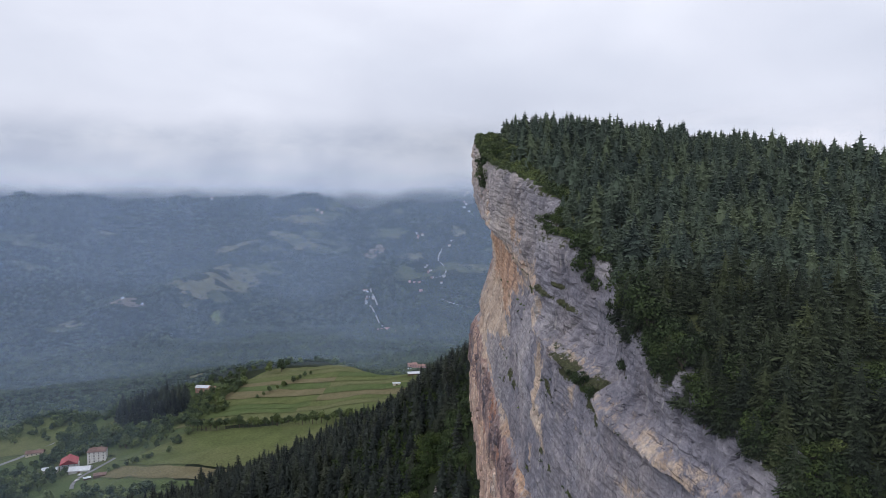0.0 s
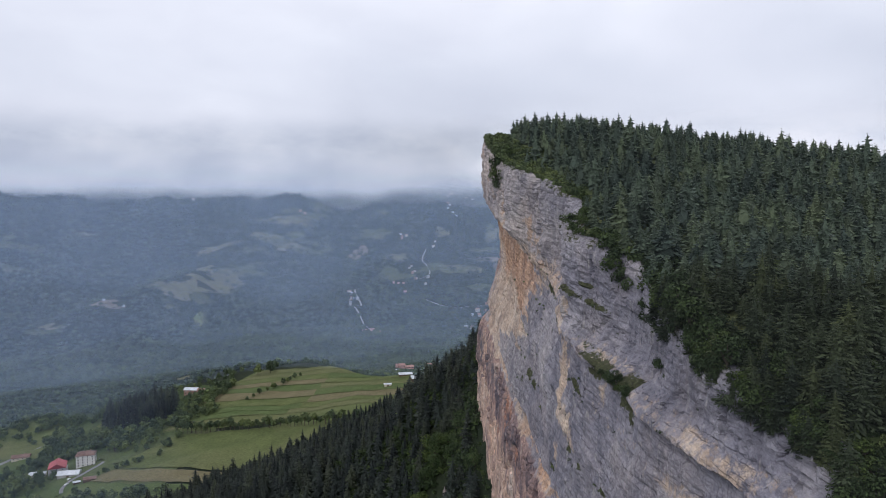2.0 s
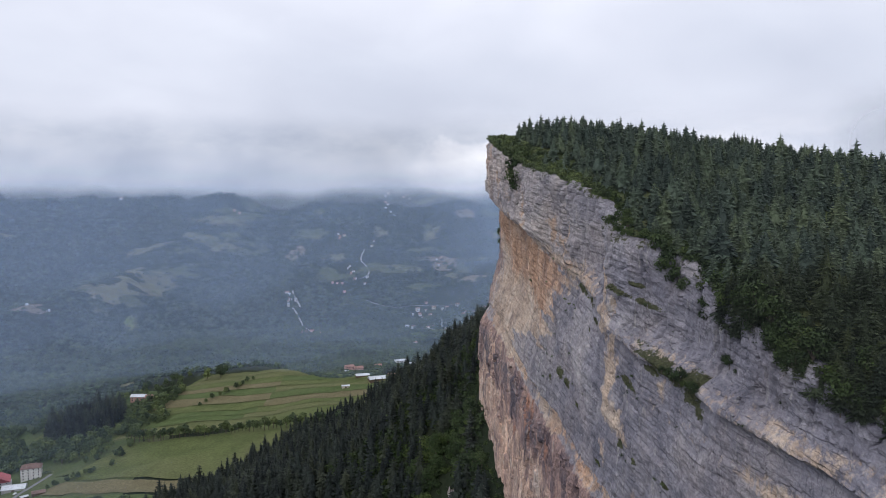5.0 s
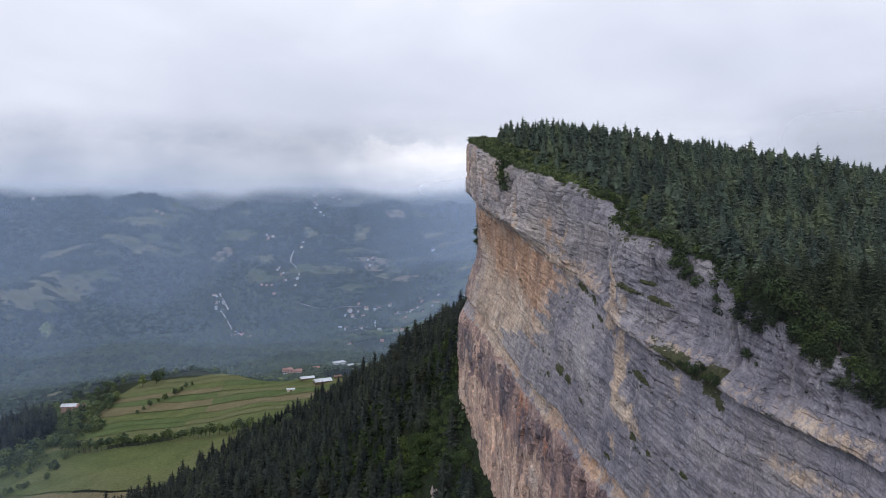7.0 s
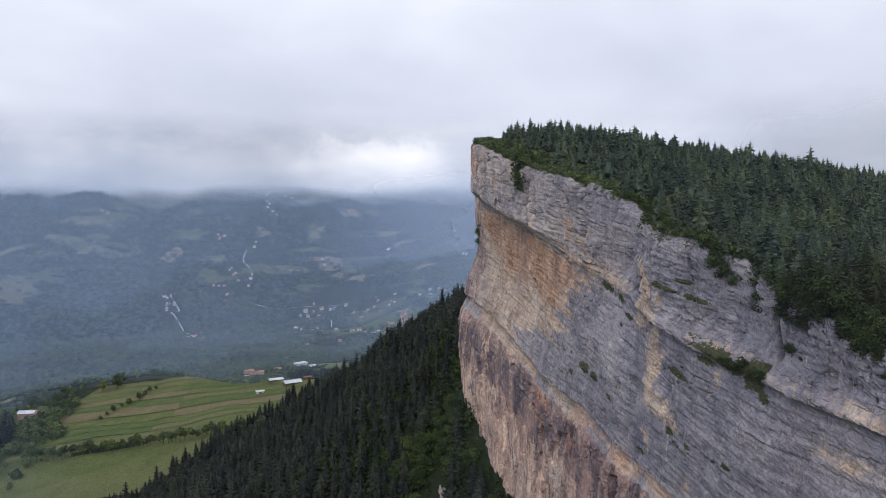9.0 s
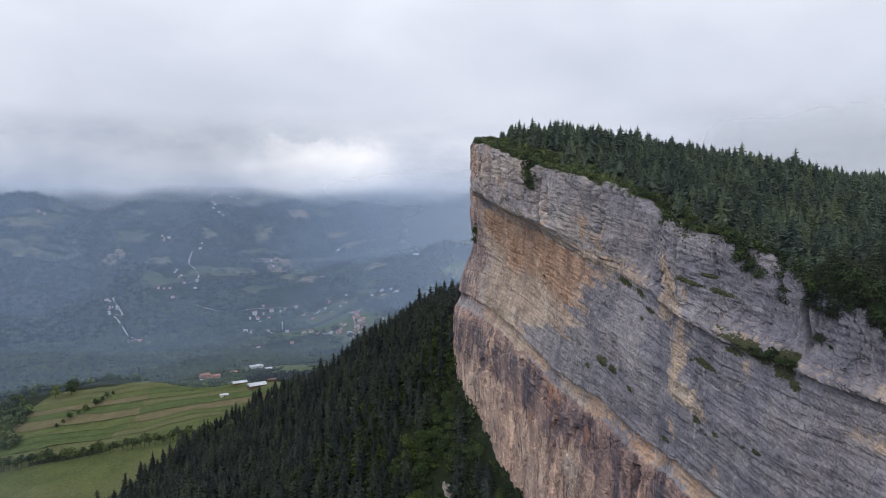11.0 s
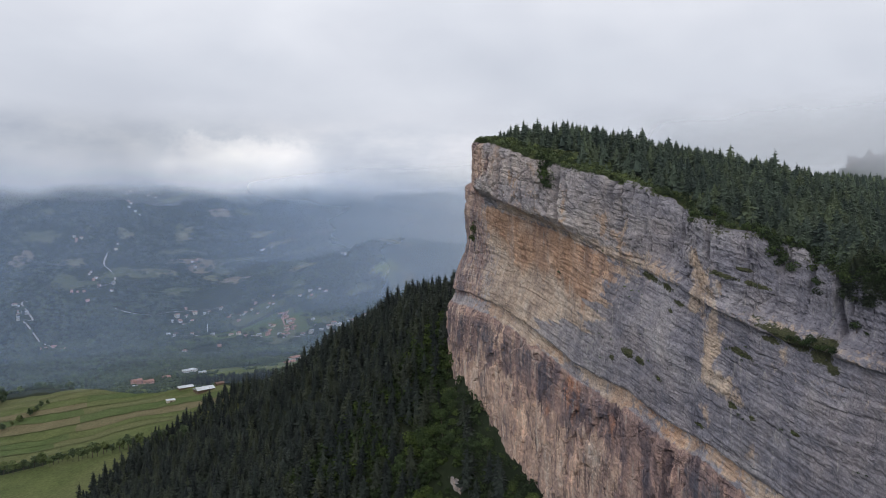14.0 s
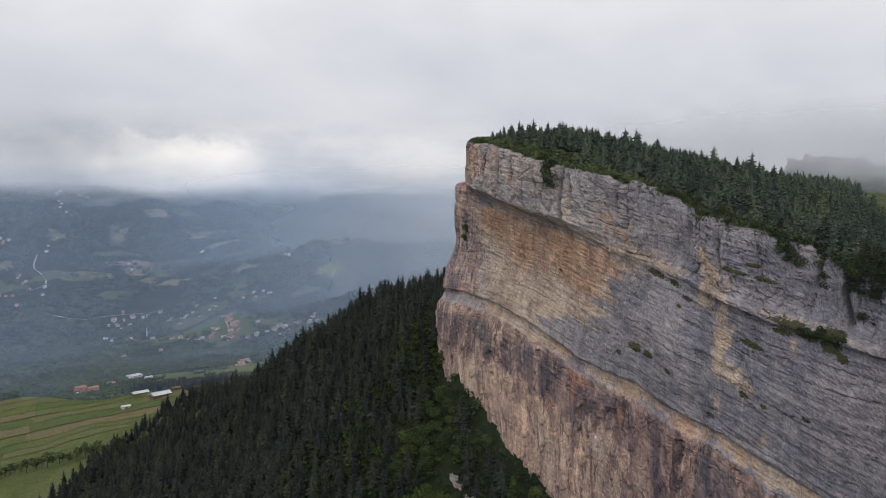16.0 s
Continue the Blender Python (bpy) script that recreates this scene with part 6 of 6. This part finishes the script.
# ---- houses ----
def box_mesh(name, sx, sy, sz, mat, z0=0.0, bevel=0.06):
    bm = bmesh.new()
    bmesh.ops.create_cube(bm, size=1.0)
    bmesh.ops.scale(bm, vec=(sx, sy, sz), verts=bm.verts)
    bmesh.ops.translate(bm, vec=(0, 0, z0 + sz / 2), verts=bm.verts)
    if bevel:
        bmesh.ops.bevel(bm, geom=bm.edges[:], offset=min(bevel, 0.2 * min(sx, sy, sz)), segments=1, affect="EDGES")
    me = bpy.data.meshes.new(name)
    bm.to_mesh(me)
    bm.free()
    me.materials.append(mat)
    return me


def roof_mesh(w, d, rise, over, mat, hip=0.0, thick=0.25):
    """A pitched roof with eaves; hip pulls the ridge ends in."""
    a, b = w / 2 + over, d / 2 + over
    lo = [(-a, -b, 0), (a, -b, 0), (a, b, 0), (-a, b, 0), (-a + hip, 0, rise), (a - hip, 0, rise)]
    vs = lo + [(x, y, z - thick) for x, y, z in lo]
    fs = [(0, 1, 5, 4), (2, 3, 4, 5), (1, 2, 5), (3, 0, 4)]
    fs += [tuple(i + 6 for i in f[::-1]) for f in fs]
    fs += [(0, 6, 7, 1), (1, 7, 8, 2), (2, 8, 9, 3), (3, 9, 6, 0)]
    me = bpy.data.meshes.new("roof")
    me.from_pydata(vs, [], fs)
    me.materials.append(mat)
    return me


def gable_mesh(w, d, h, rise, mat, hip):
    """Walls of a house with gable ends."""
    a, b = w / 2, d / 2
    vs = [(-a, -b, -3), (a, -b, -3), (a, b, -3), (-a, b, -3), (-a, -b, h), (a, -b, h), (a, b, h), (-a, b, h), (-a, 0, h + rise * 0.92), (a, 0, h + rise * 0.92)]
    if hip:
        vs[8], vs[9] = (-a, 0, h), (a, 0, h)
    fs = [(0, 1, 5, 4), (2, 3, 7, 6), (1, 2, 6, 9, 5), (3, 0, 4, 8, 7), (4, 5, 9, 8), (6, 7, 8, 9)]
    me = bpy.data.meshes.new("wall")
    me.from_pydata(vs, [], fs)
    me.materials.append(mat)
    return me


PANES = {}


def window(parent, x, y, z, side, w=1.1, h=1.3, simple=False):
    """A framed window on a wall; side: 0 front, 1 right, 2 back, 3 left."""
    key = (w, h)
    if key not in PANES:
        PANES[key] = (box_mesh("pane", w, 0.10, h, M_PANE, -h / 2, 0), box_mesh("sill", w + 0.3, 0.22, 0.10, M_FRAME, -h / 2 - 0.12, 0.0), box_mesh("window", w + 0.24, 0.06, h + 0.24, M_FRAME, -h / 2 - 0.12, 0))
    if simple:
        part("window", PANES[key][0], parent).matrix_basis = pose(x, y, z, 0, 0, (0, 90, 180, 270)[side])
        return
    ob = part("window", PANES[key][2], parent)
    ob.matrix_basis = pose(x, y, z, 0, 0, (0, 90, 180, 270)[side])
    pane = part("pane", PANES[key][0], ob, "dark glass pane")
    pane.location = (0, -0.02, 0)
    part("sill", PANES[key][1], ob)


def house(x, y, w, d, storeys, turn, wall_mat, roof_mat, label, name="house", rise=None, hip=0.0, fronts=3, sides=2, chimney=True, balcony=False, group="houses", base=None, simple=False):
    z = float(land(x, y)) if base is None else base
    h = 2.9 * storeys
    rise = 0.28 * d if rise is None else rise
    ob = thing(name, pose(x, y, z + EYE, 0, 0, turn), label, "house", group)
    part("wall", gable_mesh(w, d, h, rise, wall_mat, hip), ob)
    roof = part("roof", roof_mesh(w, d, rise, 0.6, roof_mat, hip), ob)
    roof.location = (0, 0, h + 0.05)
    for k in range(storeys):
        zz = 1.5 + 2.9 * k
        for i in range(fronts):
            wx = w * ((i + 0.5) / fronts - 0.5)
            window(ob, wx, -d / 2, zz, 0, simple=simple)
        for i in range(sides):
            wy = d * ((i + 0.5) / sides - 0.5)
            if not simple:
                window(ob, w / 2, wy, zz, 1)
            window(ob, -w / 2, wy, zz, 3, simple=simple)
    if chimney:
        part("chimney", box_mesh("chimney", 0.7, 0.7, 1.8, M_BRICKRED), ob).location = (w * 0.22, d * 0.12, h + rise * 0.6)
    if balcony:
        for k in range(1, storeys):
            slab = part("balcony", box_mesh("balcony", w * 0.55, 1.4, 0.18, M_FRAME), ob)
            slab.location = (0, -d / 2 - 0.7, 2.9 * k - 0.1)
            rail = part("balcony_rail", box_mesh("balcony_rail", w * 0.55, 0.08, 0.9, M_FRAME, 0, 0), slab)
            rail.location = (0, -0.66, 0.2)
    door = part("door", box_mesh("door", 1.1, 0.1, 2.1, M_WOOD), ob, "brown wooden door")
    door.location = (w * 0.34, -d / 2 - 0.03, 0)
    return ob


def shed(x, y, w, d, h, turn, wall_mat, roof_mat, label, rise=1.2, name="shed"):
    z = float(land(x, y))
    ob = thing(name, pose(x, y, z + EYE, 0, 0, turn), label, "shed", "farm sheds")
    part("wall", gable_mesh(w, d, h, rise, wall_mat, 0), ob)
    part("roof", roof_mesh(w, d, rise, 0.5, roof_mat), ob).location = (0, 0, h + 0.05)
    gate = part("door", box_mesh("door", min(2.6, w * 0.4), 0.1, h * 0.75, M_WOOD), ob, "wide plank door")
    gate.location = (0, -d / 2 - 0.03, 0)


# the farm by the drive
house(-394, 750, 20, 16, 3, 112, M_GREYWALL, M_REDROOF, "grey three-storey farmhouse with a red sheet roof", "farmhouse", rise=4.5, fronts=4, sides=3, balcony=True)
house(-371, 764, 18, 13, 4, 16, M_WHITE, M_BROWNROOF, "white four-storey house with a brown tile roof", "tall_house", rise=3.4, hip=5, fronts=4, sides=3)
shed(-374, 733, 20, 13, 3.4, 12, M_GREYWALL, M_SHEET, "low annex with a pale sheet roof beside the farmhouse", 2.6, "annex")
shed(-412, 745, 15, 9, 5.0, 14, M_CREAM, M_SHEET, "cream outbuilding with a white sheet roof", 1.0)
shed(-341, 706, 11, 8, 3.0, 20, M_WOOD, M_BROWNROOF, "weathered wooden shed by the drive", 1.0)
shed(-352, 702, 6, 4, 2.2, 40, M_WOOD, M_SHEET, "small lean-to with a pale roof by the drive", 0.6)
shed(-421, 735, 7, 5, 2.6, 5, M_PINK, M_WHITE, "small hut with pale roof below the farmhouse", 0.7)
house(-470, 820, 18, 10, 1, 18, M_CREAM, M_BROWNROOF, "low cream house with a brown roof on the lane", "cottage", rise=2.4, fronts=4, sides=2)
house(-322, 962, 18, 10, 2, -8, M_BRICKRED, M_SHEET, "brick house with a white sheet roof below the field crest", "cottage", rise=2.6, fronts=3)
shed(-308, 957, 8, 7, 5.5, -8, M_PINK, M_TILE, "red-walled barn beside the brick house", 1.6, "barn")

# the barns and houses beyond the strips
shed(-19, 905, 21, 13, 3.2, 14, M_WOOD, M_SHEET, "long barn with a pale sheet roof in a meadow", 2.6, "barn")
shed(-37, 925, 17, 9, 2.6, 10, M_WOOD, M_SHEET, "low barn with a grey sheet roof in a meadow", 1.8, "barn")
shed(0, 912, 9, 7, 2.8, 10, M_WOOD, M_BROWNROOF, "brown shed beside the long barn", 1.2)
shed(-58, 893, 9, 6, 3.0, 8, M_CREAM, M_SHEET, "small pale field hut on the strips", 0.8, "field_hut")
house(-40, 1299, 16, 11, 3, 15, M_PINK, M_TILE, "salmon-red farmhouse with a tile roof", "farmhouse", rise=2.6, fronts=3)
house(-56, 1315, 16, 11, 3, 15, M_PINK, M_TILE, "tall salmon house behind the red farmhouse", "farmhouse", rise=2.6, fronts=3)
shed(-62, 1296, 9, 8, 3.0, 15, M_WHITE, M_SHEET, "white outbuilding beside the red farmhouse", 1.0)
house(-2, 1376, 12, 9, 1, 10, M_BRICKRED, M_TILE, "low brick cottage by the trees", "cottage", rise=2.0)
house(46, 1432, 24, 14, 3, 20, M_WHITE, M_SHEET, "big white house at the wood's edge", "villa", rise=2.0, hip=6, fronts=5, sides=3)
shed(66, 1415, 12, 8, 3.4, 15, M_WHITE, M_SHEET, "white outbuilding by the big white house", 1.0)
house(258, 1470, 22, 13, 2, 20, M_WHITE, M_TILE, "white house with a red tile roof on the valley meadow", "villa", rise=3.0, fronts=4)
house(234, 1424, 22, 12, 1, 20, M_BRICKRED, M_TILE, "long low building with a red roof", "villa", rise=3.0, fronts=4)

# the village: rows of houses along its streets
vr = np.random.default_rng(31)
KIND = [(M_FARWHITE, M_TILE, "white village house with a red tile roof"), (M_CREAM, M_TILE, "cream village house with a tile roof"), (M_PINK, M_TILE, "salmon village house with a tile roof"), (M_FARWHITE, M_FARSHEET, "white village house with a pale roof"), (M_BRICKRED, M_TILE, "brick village house with a tile roof"), (M_FARWHITE, M_BROWNROOF, "white village house with a brown roof")]


def row(pts, count, spread, group, picks=range(6), low=1, high=4, size=(9, 15)):
    pts = np.array(pts, float)
    d = np.r_[0, np.cumsum(np.hypot(*np.diff(pts, axis=0).T))]
    for k in range(count):
        s = d[-1] * (k + 0.5) / count
        x, y = np.interp(s, d, pts[:, 0]) + vr.uniform(-spread, spread), np.interp(s, d, pts[:, 1]) + vr.uniform(-spread, spread)
        wall, roof, label = KIND[list(picks)[int(vr.integers(0, len(list(picks))))]]
        house(x, y, vr.uniform(*size), vr.uniform(8, 11), int(vr.integers(low, high)), vr.uniform(-20, 40), wall, roof, label, "village_house", fronts=3, sides=1, chimney=False, group=group, simple=True)
        CLEARINGS.append((x, y, 12, 12, 0))


row([(100, 2338), (225, 2288), (325, 2126), (409, 2016), (486, 1984)], 15, 9, "village houses")
row([(392, 2013), (422, 2052), (433, 2095), (446, 2181), (453, 2249)], 16, 13, "village houses", (1, 2, 4, 2, 0))
row([(503, 2012), (574, 2006), (639, 1976)], 7, 10, "village houses", (0, 3, 1, 5))
row([(310, 2421), (390, 2409)], 5, 9, "village houses")
row([(160, 2472), (240, 2482), (316, 2491)], 6, 10, "village houses", (0, 3, 1))
row([(-172, 2309), (-206, 2356), (-144, 2304)], 4, 10, "hamlet houses", (4, 2, 4), size=(12, 20))
row([(-250, 2552), (-278, 2599), (-259, 2596), (-286, 2668)], 7, 9, "hamlet houses", (0, 3, 1, 3))
# scattered far houses
for x, y, n, kind in FAR_SPOTS:
    for k in range(n):
        wall, roof, label = KIND[int(vr.choice(((0, 3, 1, 5, 4), (4, 2, 2, 0), (3, 3, 0))[kind]))]
        reach = 7 + 6 * n
        hx0, hy0 = x + vr.uniform(-reach, reach), y + vr.uniform(-reach, reach) * 1.3
        house(hx0, hy0, vr.uniform(7, 11), vr.uniform(6.5, 9), int(vr.integers(1, 3)), vr.uniform(-20, 40), wall, roof, label, "hill_house", fronts=0, sides=0, chimney=False, group="hill houses")

# the slim tower by the village road
tower = thing("tower", pose(234, 2305, float(land(234, 2305)) + EYE), "slim white stone tower with a pointed cap", "tower")
bm = bmesh.new()
bmesh.ops.create_cone(bm, cap_ends=True, segments=10, radius1=1.5, radius2=1.2, depth=26)
bmesh.ops.translate(bm, vec=(0, 0, 12), verts=bm.verts)
me = bpy.data.meshes.new("shaft")
bm.to_mesh(me)
bm.free()
me.materials.append(M_WHITE)
part("shaft", me, tower)
bm = bmesh.new()
bmesh.ops.create_cone(bm, cap_ends=True, segments=10, radius1=1.4, radius2=0.05, depth=6)
bmesh.ops.translate(bm, vec=(0, 0, 28), verts=bm.verts)
me = bpy.data.meshes.new("cap")
bm.to_mesh(me)
bm.free()
me.materials.append(M_SHEET)
part("cap", me, tower)
part("balcony", box_mesh("balcony", 3.8, 3.8, 0.8, M_WHITE, 19), tower)


def car(x, y, turn, mat, label):
    z = float(land(x, y)) + 0.75
    ob = thing("car", pose(x, y, z + EYE, 0, 0, turn), label, "car", "parked cars")
    bm = bmesh.new()
    side = [(-2.1, 0.35), (-2.1, 0.85), (-1.3, 0.95), (-0.7, 1.42), (0.9, 1.42), (1.6, 0.98), (2.1, 0.9), (2.1, 0.35)]
    rings = [[bm.verts.new((px, s * (0.85 if pz < 1.2 else 0.68), pz)) for px, pz in side] for s in (-1, 1)]
    bm.faces.new(rings[0])
    bm.faces.new(rings[1][::-1])
    for k in range(8):
        bm.faces.new((rings[0][k - 1], rings[1][k - 1], rings[1][k], rings[0][k]))
    bmesh.ops.recalc_face_normals(bm, faces=bm.faces)
    me = bpy.data.meshes.new("body")
    bm.to_mesh(me)
    bm.free()
    me.materials.append(mat)
    part("body", me, ob)
    for wx in (-1.3, 1.3):
        for wy in (-0.8, 0.8):
            bm = bmesh.new()
            bmesh.ops.create_cone(bm, cap_ends=True, segments=10, radius1=0.33, radius2=0.33, depth=0.2)
            me = bpy.data.meshes.new("wheel")
            bm.to_mesh(me)
            bm.free()
            me.materials.append(M_TYRE)
            part("wheel", me, ob).matrix_basis = pose(wx, wy, 0.33, 90)
    part("windscreen", box_mesh("windscreen", 0.08, 1.25, 0.5, M_PANE, -0.25, 0), ob).matrix_basis = pose(1.28, 0, 1.22, 0, -50, 0)


car(-361, 700, 70, M_CAR, "white car parked on the farm drive")
car(-366, 716, 75, M_CAR, "white car parked beside the annex")

# ---- mist: thin added sheets, tinted as distance haze, that scatter the sky's light ----
def mist_material(name, amount, peak, low, high, top, tint=(0.63, 0.78, 1.0, 1), cloud=False):
    """Mostly clear: a thin haze tint below, thicker at the cloud's foot, gone above it."""
    m = bpy.data.materials.new(name)
    m.use_nodes = True
    t = m.node_tree
    t.nodes.clear()
    o = node(t, "ShaderNodeOutputMaterial")
    clear = node(t, "ShaderNodeBsdfTransparent")
    haze = node(t, "ShaderNodeBsdfDiffuse", Color=tint)
    back = node(t, "ShaderNodeBsdfTranslucent", Color=tint)
    both = node(t, "ShaderNodeMixShader", Fac=0.5)
    mixer = node(t, "ShaderNodeMixShader")
    geo = node(t, "ShaderNodeNewGeometry")
    sep = node(t, "ShaderNodeSeparateXYZ")
    n = node(t, "ShaderNodeTexNoise", Scale=0.003, Detail=6.0, Roughness=0.55)
    mp = node(t, "ShaderNodeMapping")
    mp.inputs["Scale"].default_value = (1, 1, 2.2)
    for a, b in ((geo.outputs["Position"], sep.inputs[0]), (geo.outputs["Position"], mp.inputs[0]), (mp.outputs[0], n.inputs["Vector"])):
        t.links.new(a, b)
    wob = math_node(t, "ADD", sep.outputs["Z"], math_node(t, "MULTIPLY", math_node(t, "SUBTRACT", n.outputs[0], 0.5), 70.0 if cloud else 120.0))
    parts_of = []
    for lo, hi, v0, v1 in ((low, high, amount, peak), (top - 160 if cloud else high, top, 1.0, 0.0)):
        r = node(t, "ShaderNodeMapRange")
        r.interpolation_type = "SMOOTHSTEP"
        for key, v in (("From Min", EYE + lo), ("From Max", EYE + hi), ("To Min", v0), ("To Max", v1)):
            r.inputs[key].default_value = v
        t.links.new(wob, r.inputs["Value"])
        parts_of.append(r.outputs[0])
    amt = math_node(t, "MULTIPLY", *parts_of)
    if not cloud:  # haze tint set by x: weakest over the valley's middle, strongest to the right
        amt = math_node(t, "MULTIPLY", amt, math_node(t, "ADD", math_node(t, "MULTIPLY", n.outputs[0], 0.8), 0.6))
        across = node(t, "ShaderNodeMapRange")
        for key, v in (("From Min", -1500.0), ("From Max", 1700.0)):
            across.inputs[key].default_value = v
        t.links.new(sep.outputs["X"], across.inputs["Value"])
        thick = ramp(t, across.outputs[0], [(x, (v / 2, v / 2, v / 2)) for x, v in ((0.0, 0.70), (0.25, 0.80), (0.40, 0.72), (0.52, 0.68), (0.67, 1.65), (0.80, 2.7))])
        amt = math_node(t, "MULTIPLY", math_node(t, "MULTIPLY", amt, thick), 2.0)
        # a whiter tint to the right brightens the haze by colour
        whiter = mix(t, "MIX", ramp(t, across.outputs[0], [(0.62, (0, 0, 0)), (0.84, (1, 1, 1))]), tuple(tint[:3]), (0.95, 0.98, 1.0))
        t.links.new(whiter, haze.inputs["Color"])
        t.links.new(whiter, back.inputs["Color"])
    amt = math_node(t, "MINIMUM", amt, 1.0 if cloud else 0.95)
    amt = math_node(t, "MULTIPLY", amt, attr(t, "fade"))
    t.links.new(amt, mixer.inputs[0])
    if cloud:  # the far cloud bank is a sky backdrop; its brightness is put in by emission
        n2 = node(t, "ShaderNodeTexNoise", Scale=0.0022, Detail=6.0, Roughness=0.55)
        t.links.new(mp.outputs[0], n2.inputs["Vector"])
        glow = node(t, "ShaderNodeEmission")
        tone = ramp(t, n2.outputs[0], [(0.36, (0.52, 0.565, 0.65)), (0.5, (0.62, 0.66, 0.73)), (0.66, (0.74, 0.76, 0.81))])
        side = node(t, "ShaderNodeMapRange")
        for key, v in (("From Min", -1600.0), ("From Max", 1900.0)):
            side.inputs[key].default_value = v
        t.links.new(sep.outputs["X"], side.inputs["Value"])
        # the emitted brightness also changes from left to right
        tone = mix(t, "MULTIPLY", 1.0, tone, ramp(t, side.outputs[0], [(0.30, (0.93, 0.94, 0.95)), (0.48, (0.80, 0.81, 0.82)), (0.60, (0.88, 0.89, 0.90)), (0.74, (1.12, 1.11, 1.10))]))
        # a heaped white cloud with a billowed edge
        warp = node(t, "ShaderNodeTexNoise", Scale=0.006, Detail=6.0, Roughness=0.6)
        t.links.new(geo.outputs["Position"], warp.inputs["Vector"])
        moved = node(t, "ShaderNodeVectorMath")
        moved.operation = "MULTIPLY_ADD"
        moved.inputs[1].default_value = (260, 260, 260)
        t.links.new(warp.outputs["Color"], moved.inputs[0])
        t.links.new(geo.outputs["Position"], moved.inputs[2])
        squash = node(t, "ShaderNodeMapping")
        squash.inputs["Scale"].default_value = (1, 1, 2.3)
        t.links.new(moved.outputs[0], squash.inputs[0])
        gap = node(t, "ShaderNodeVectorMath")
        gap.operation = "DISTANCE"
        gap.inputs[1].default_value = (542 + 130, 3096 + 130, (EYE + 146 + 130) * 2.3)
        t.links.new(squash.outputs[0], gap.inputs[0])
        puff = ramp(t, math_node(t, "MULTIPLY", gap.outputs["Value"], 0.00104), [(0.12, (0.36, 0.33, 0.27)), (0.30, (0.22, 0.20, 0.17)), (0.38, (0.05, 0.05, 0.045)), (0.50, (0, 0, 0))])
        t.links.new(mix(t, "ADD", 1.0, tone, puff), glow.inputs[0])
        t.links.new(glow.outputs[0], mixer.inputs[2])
    for a, b in ((haze.outputs[0], both.inputs[1]), (back.outputs[0], both.inputs[2]), (clear.outputs[0], mixer.inputs[1]), (mixer.outputs[0], o.inputs[0])):
        t.links.new(a, b)
    if not cloud:
        t.links.new(both.outputs[0], mixer.inputs[2])
    return m


def mist_sheet(name, radius, a0, a1, bottom, top, mat, label, centre=(-90, 10), wave=60):
    """A tall curved curtain of thin mist."""
    n, k = 90, 8
    th = np.radians(np.linspace(a0, a1, n))[:, None]
    zz = np.linspace(bottom, top, k)[None]
    r = radius + wave * fbm(th * 6, th * 0 + radius, 3, 401)
    vs = np.stack([centre[0] + r * np.sin(th) + 0 * zz, centre[1] + r * np.cos(th) + 0 * zz, EYE + zz + 0 * th], -1).reshape(-1, 3)
    ob = new(name, np_mesh(name, vs, grid_faces(n, k), mat, True))
    ends = step(0, 0.10, np.linspace(0, 1, n)) * step(1, 0.86, np.linspace(0, 1, n))
    paint(ob.data, "fade", np.repeat(ends[:, None], k, 1))
    ob.visible_shadow = False
    return tagged(ob, label, "mist", kind="structure")


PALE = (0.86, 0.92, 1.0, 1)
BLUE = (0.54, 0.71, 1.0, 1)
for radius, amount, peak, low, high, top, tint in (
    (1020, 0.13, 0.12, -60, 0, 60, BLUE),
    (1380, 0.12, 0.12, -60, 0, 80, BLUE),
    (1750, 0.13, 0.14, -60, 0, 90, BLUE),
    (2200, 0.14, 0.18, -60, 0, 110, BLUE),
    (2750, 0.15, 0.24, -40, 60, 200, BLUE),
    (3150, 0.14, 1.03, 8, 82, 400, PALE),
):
    mist_sheet("backdrop_mist", radius, -70, 52, -660, top + 90, mist_material("valley_mist", amount, peak, low, high, top, tint, radius > 3000), "thin valley haze sheets with a self-lit cloud backdrop behind", wave=(0.012 if radius > 3000 else 0.07) * radius)
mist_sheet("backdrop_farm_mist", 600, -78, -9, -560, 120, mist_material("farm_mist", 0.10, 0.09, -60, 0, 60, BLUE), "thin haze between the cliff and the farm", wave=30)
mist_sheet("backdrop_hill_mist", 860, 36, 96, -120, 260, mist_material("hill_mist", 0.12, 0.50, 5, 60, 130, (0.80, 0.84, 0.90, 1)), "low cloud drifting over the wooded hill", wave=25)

# a faint haze-tinted sheet added along the wall, between valley and rock, lifts its darks
wy = np.arange(30, 366, 8.0)
wx = wall_x(wy) - 13
wz = np.linspace(-330, 130, 8)
veil = np.stack([np.repeat(wx[:, None], 8, 1), np.repeat(wy[:, None], 8, 1), np.repeat((EYE + wz)[None], len(wy), 0)], -1)
ob = new("backdrop_veil", np_mesh("veil", veil.reshape(-1, 3), grid_faces(len(wy), 8), mist_material("wall_haze", 0.012, 0.012, -60, 0, 128, (0.80, 0.88, 1.0, 1)), True))
paint(ob.data, "fade", (step(0, 0.06, np.linspace(0, 1, len(wy))) * step(1, 0.88, np.linspace(0, 1, len(wy))))[:, None] * step(130, 60, wz)[None])
ob.visible_shadow = False
tagged(ob, "faint haze-tinted sheet added before the rock wall", "mist", kind="structure")
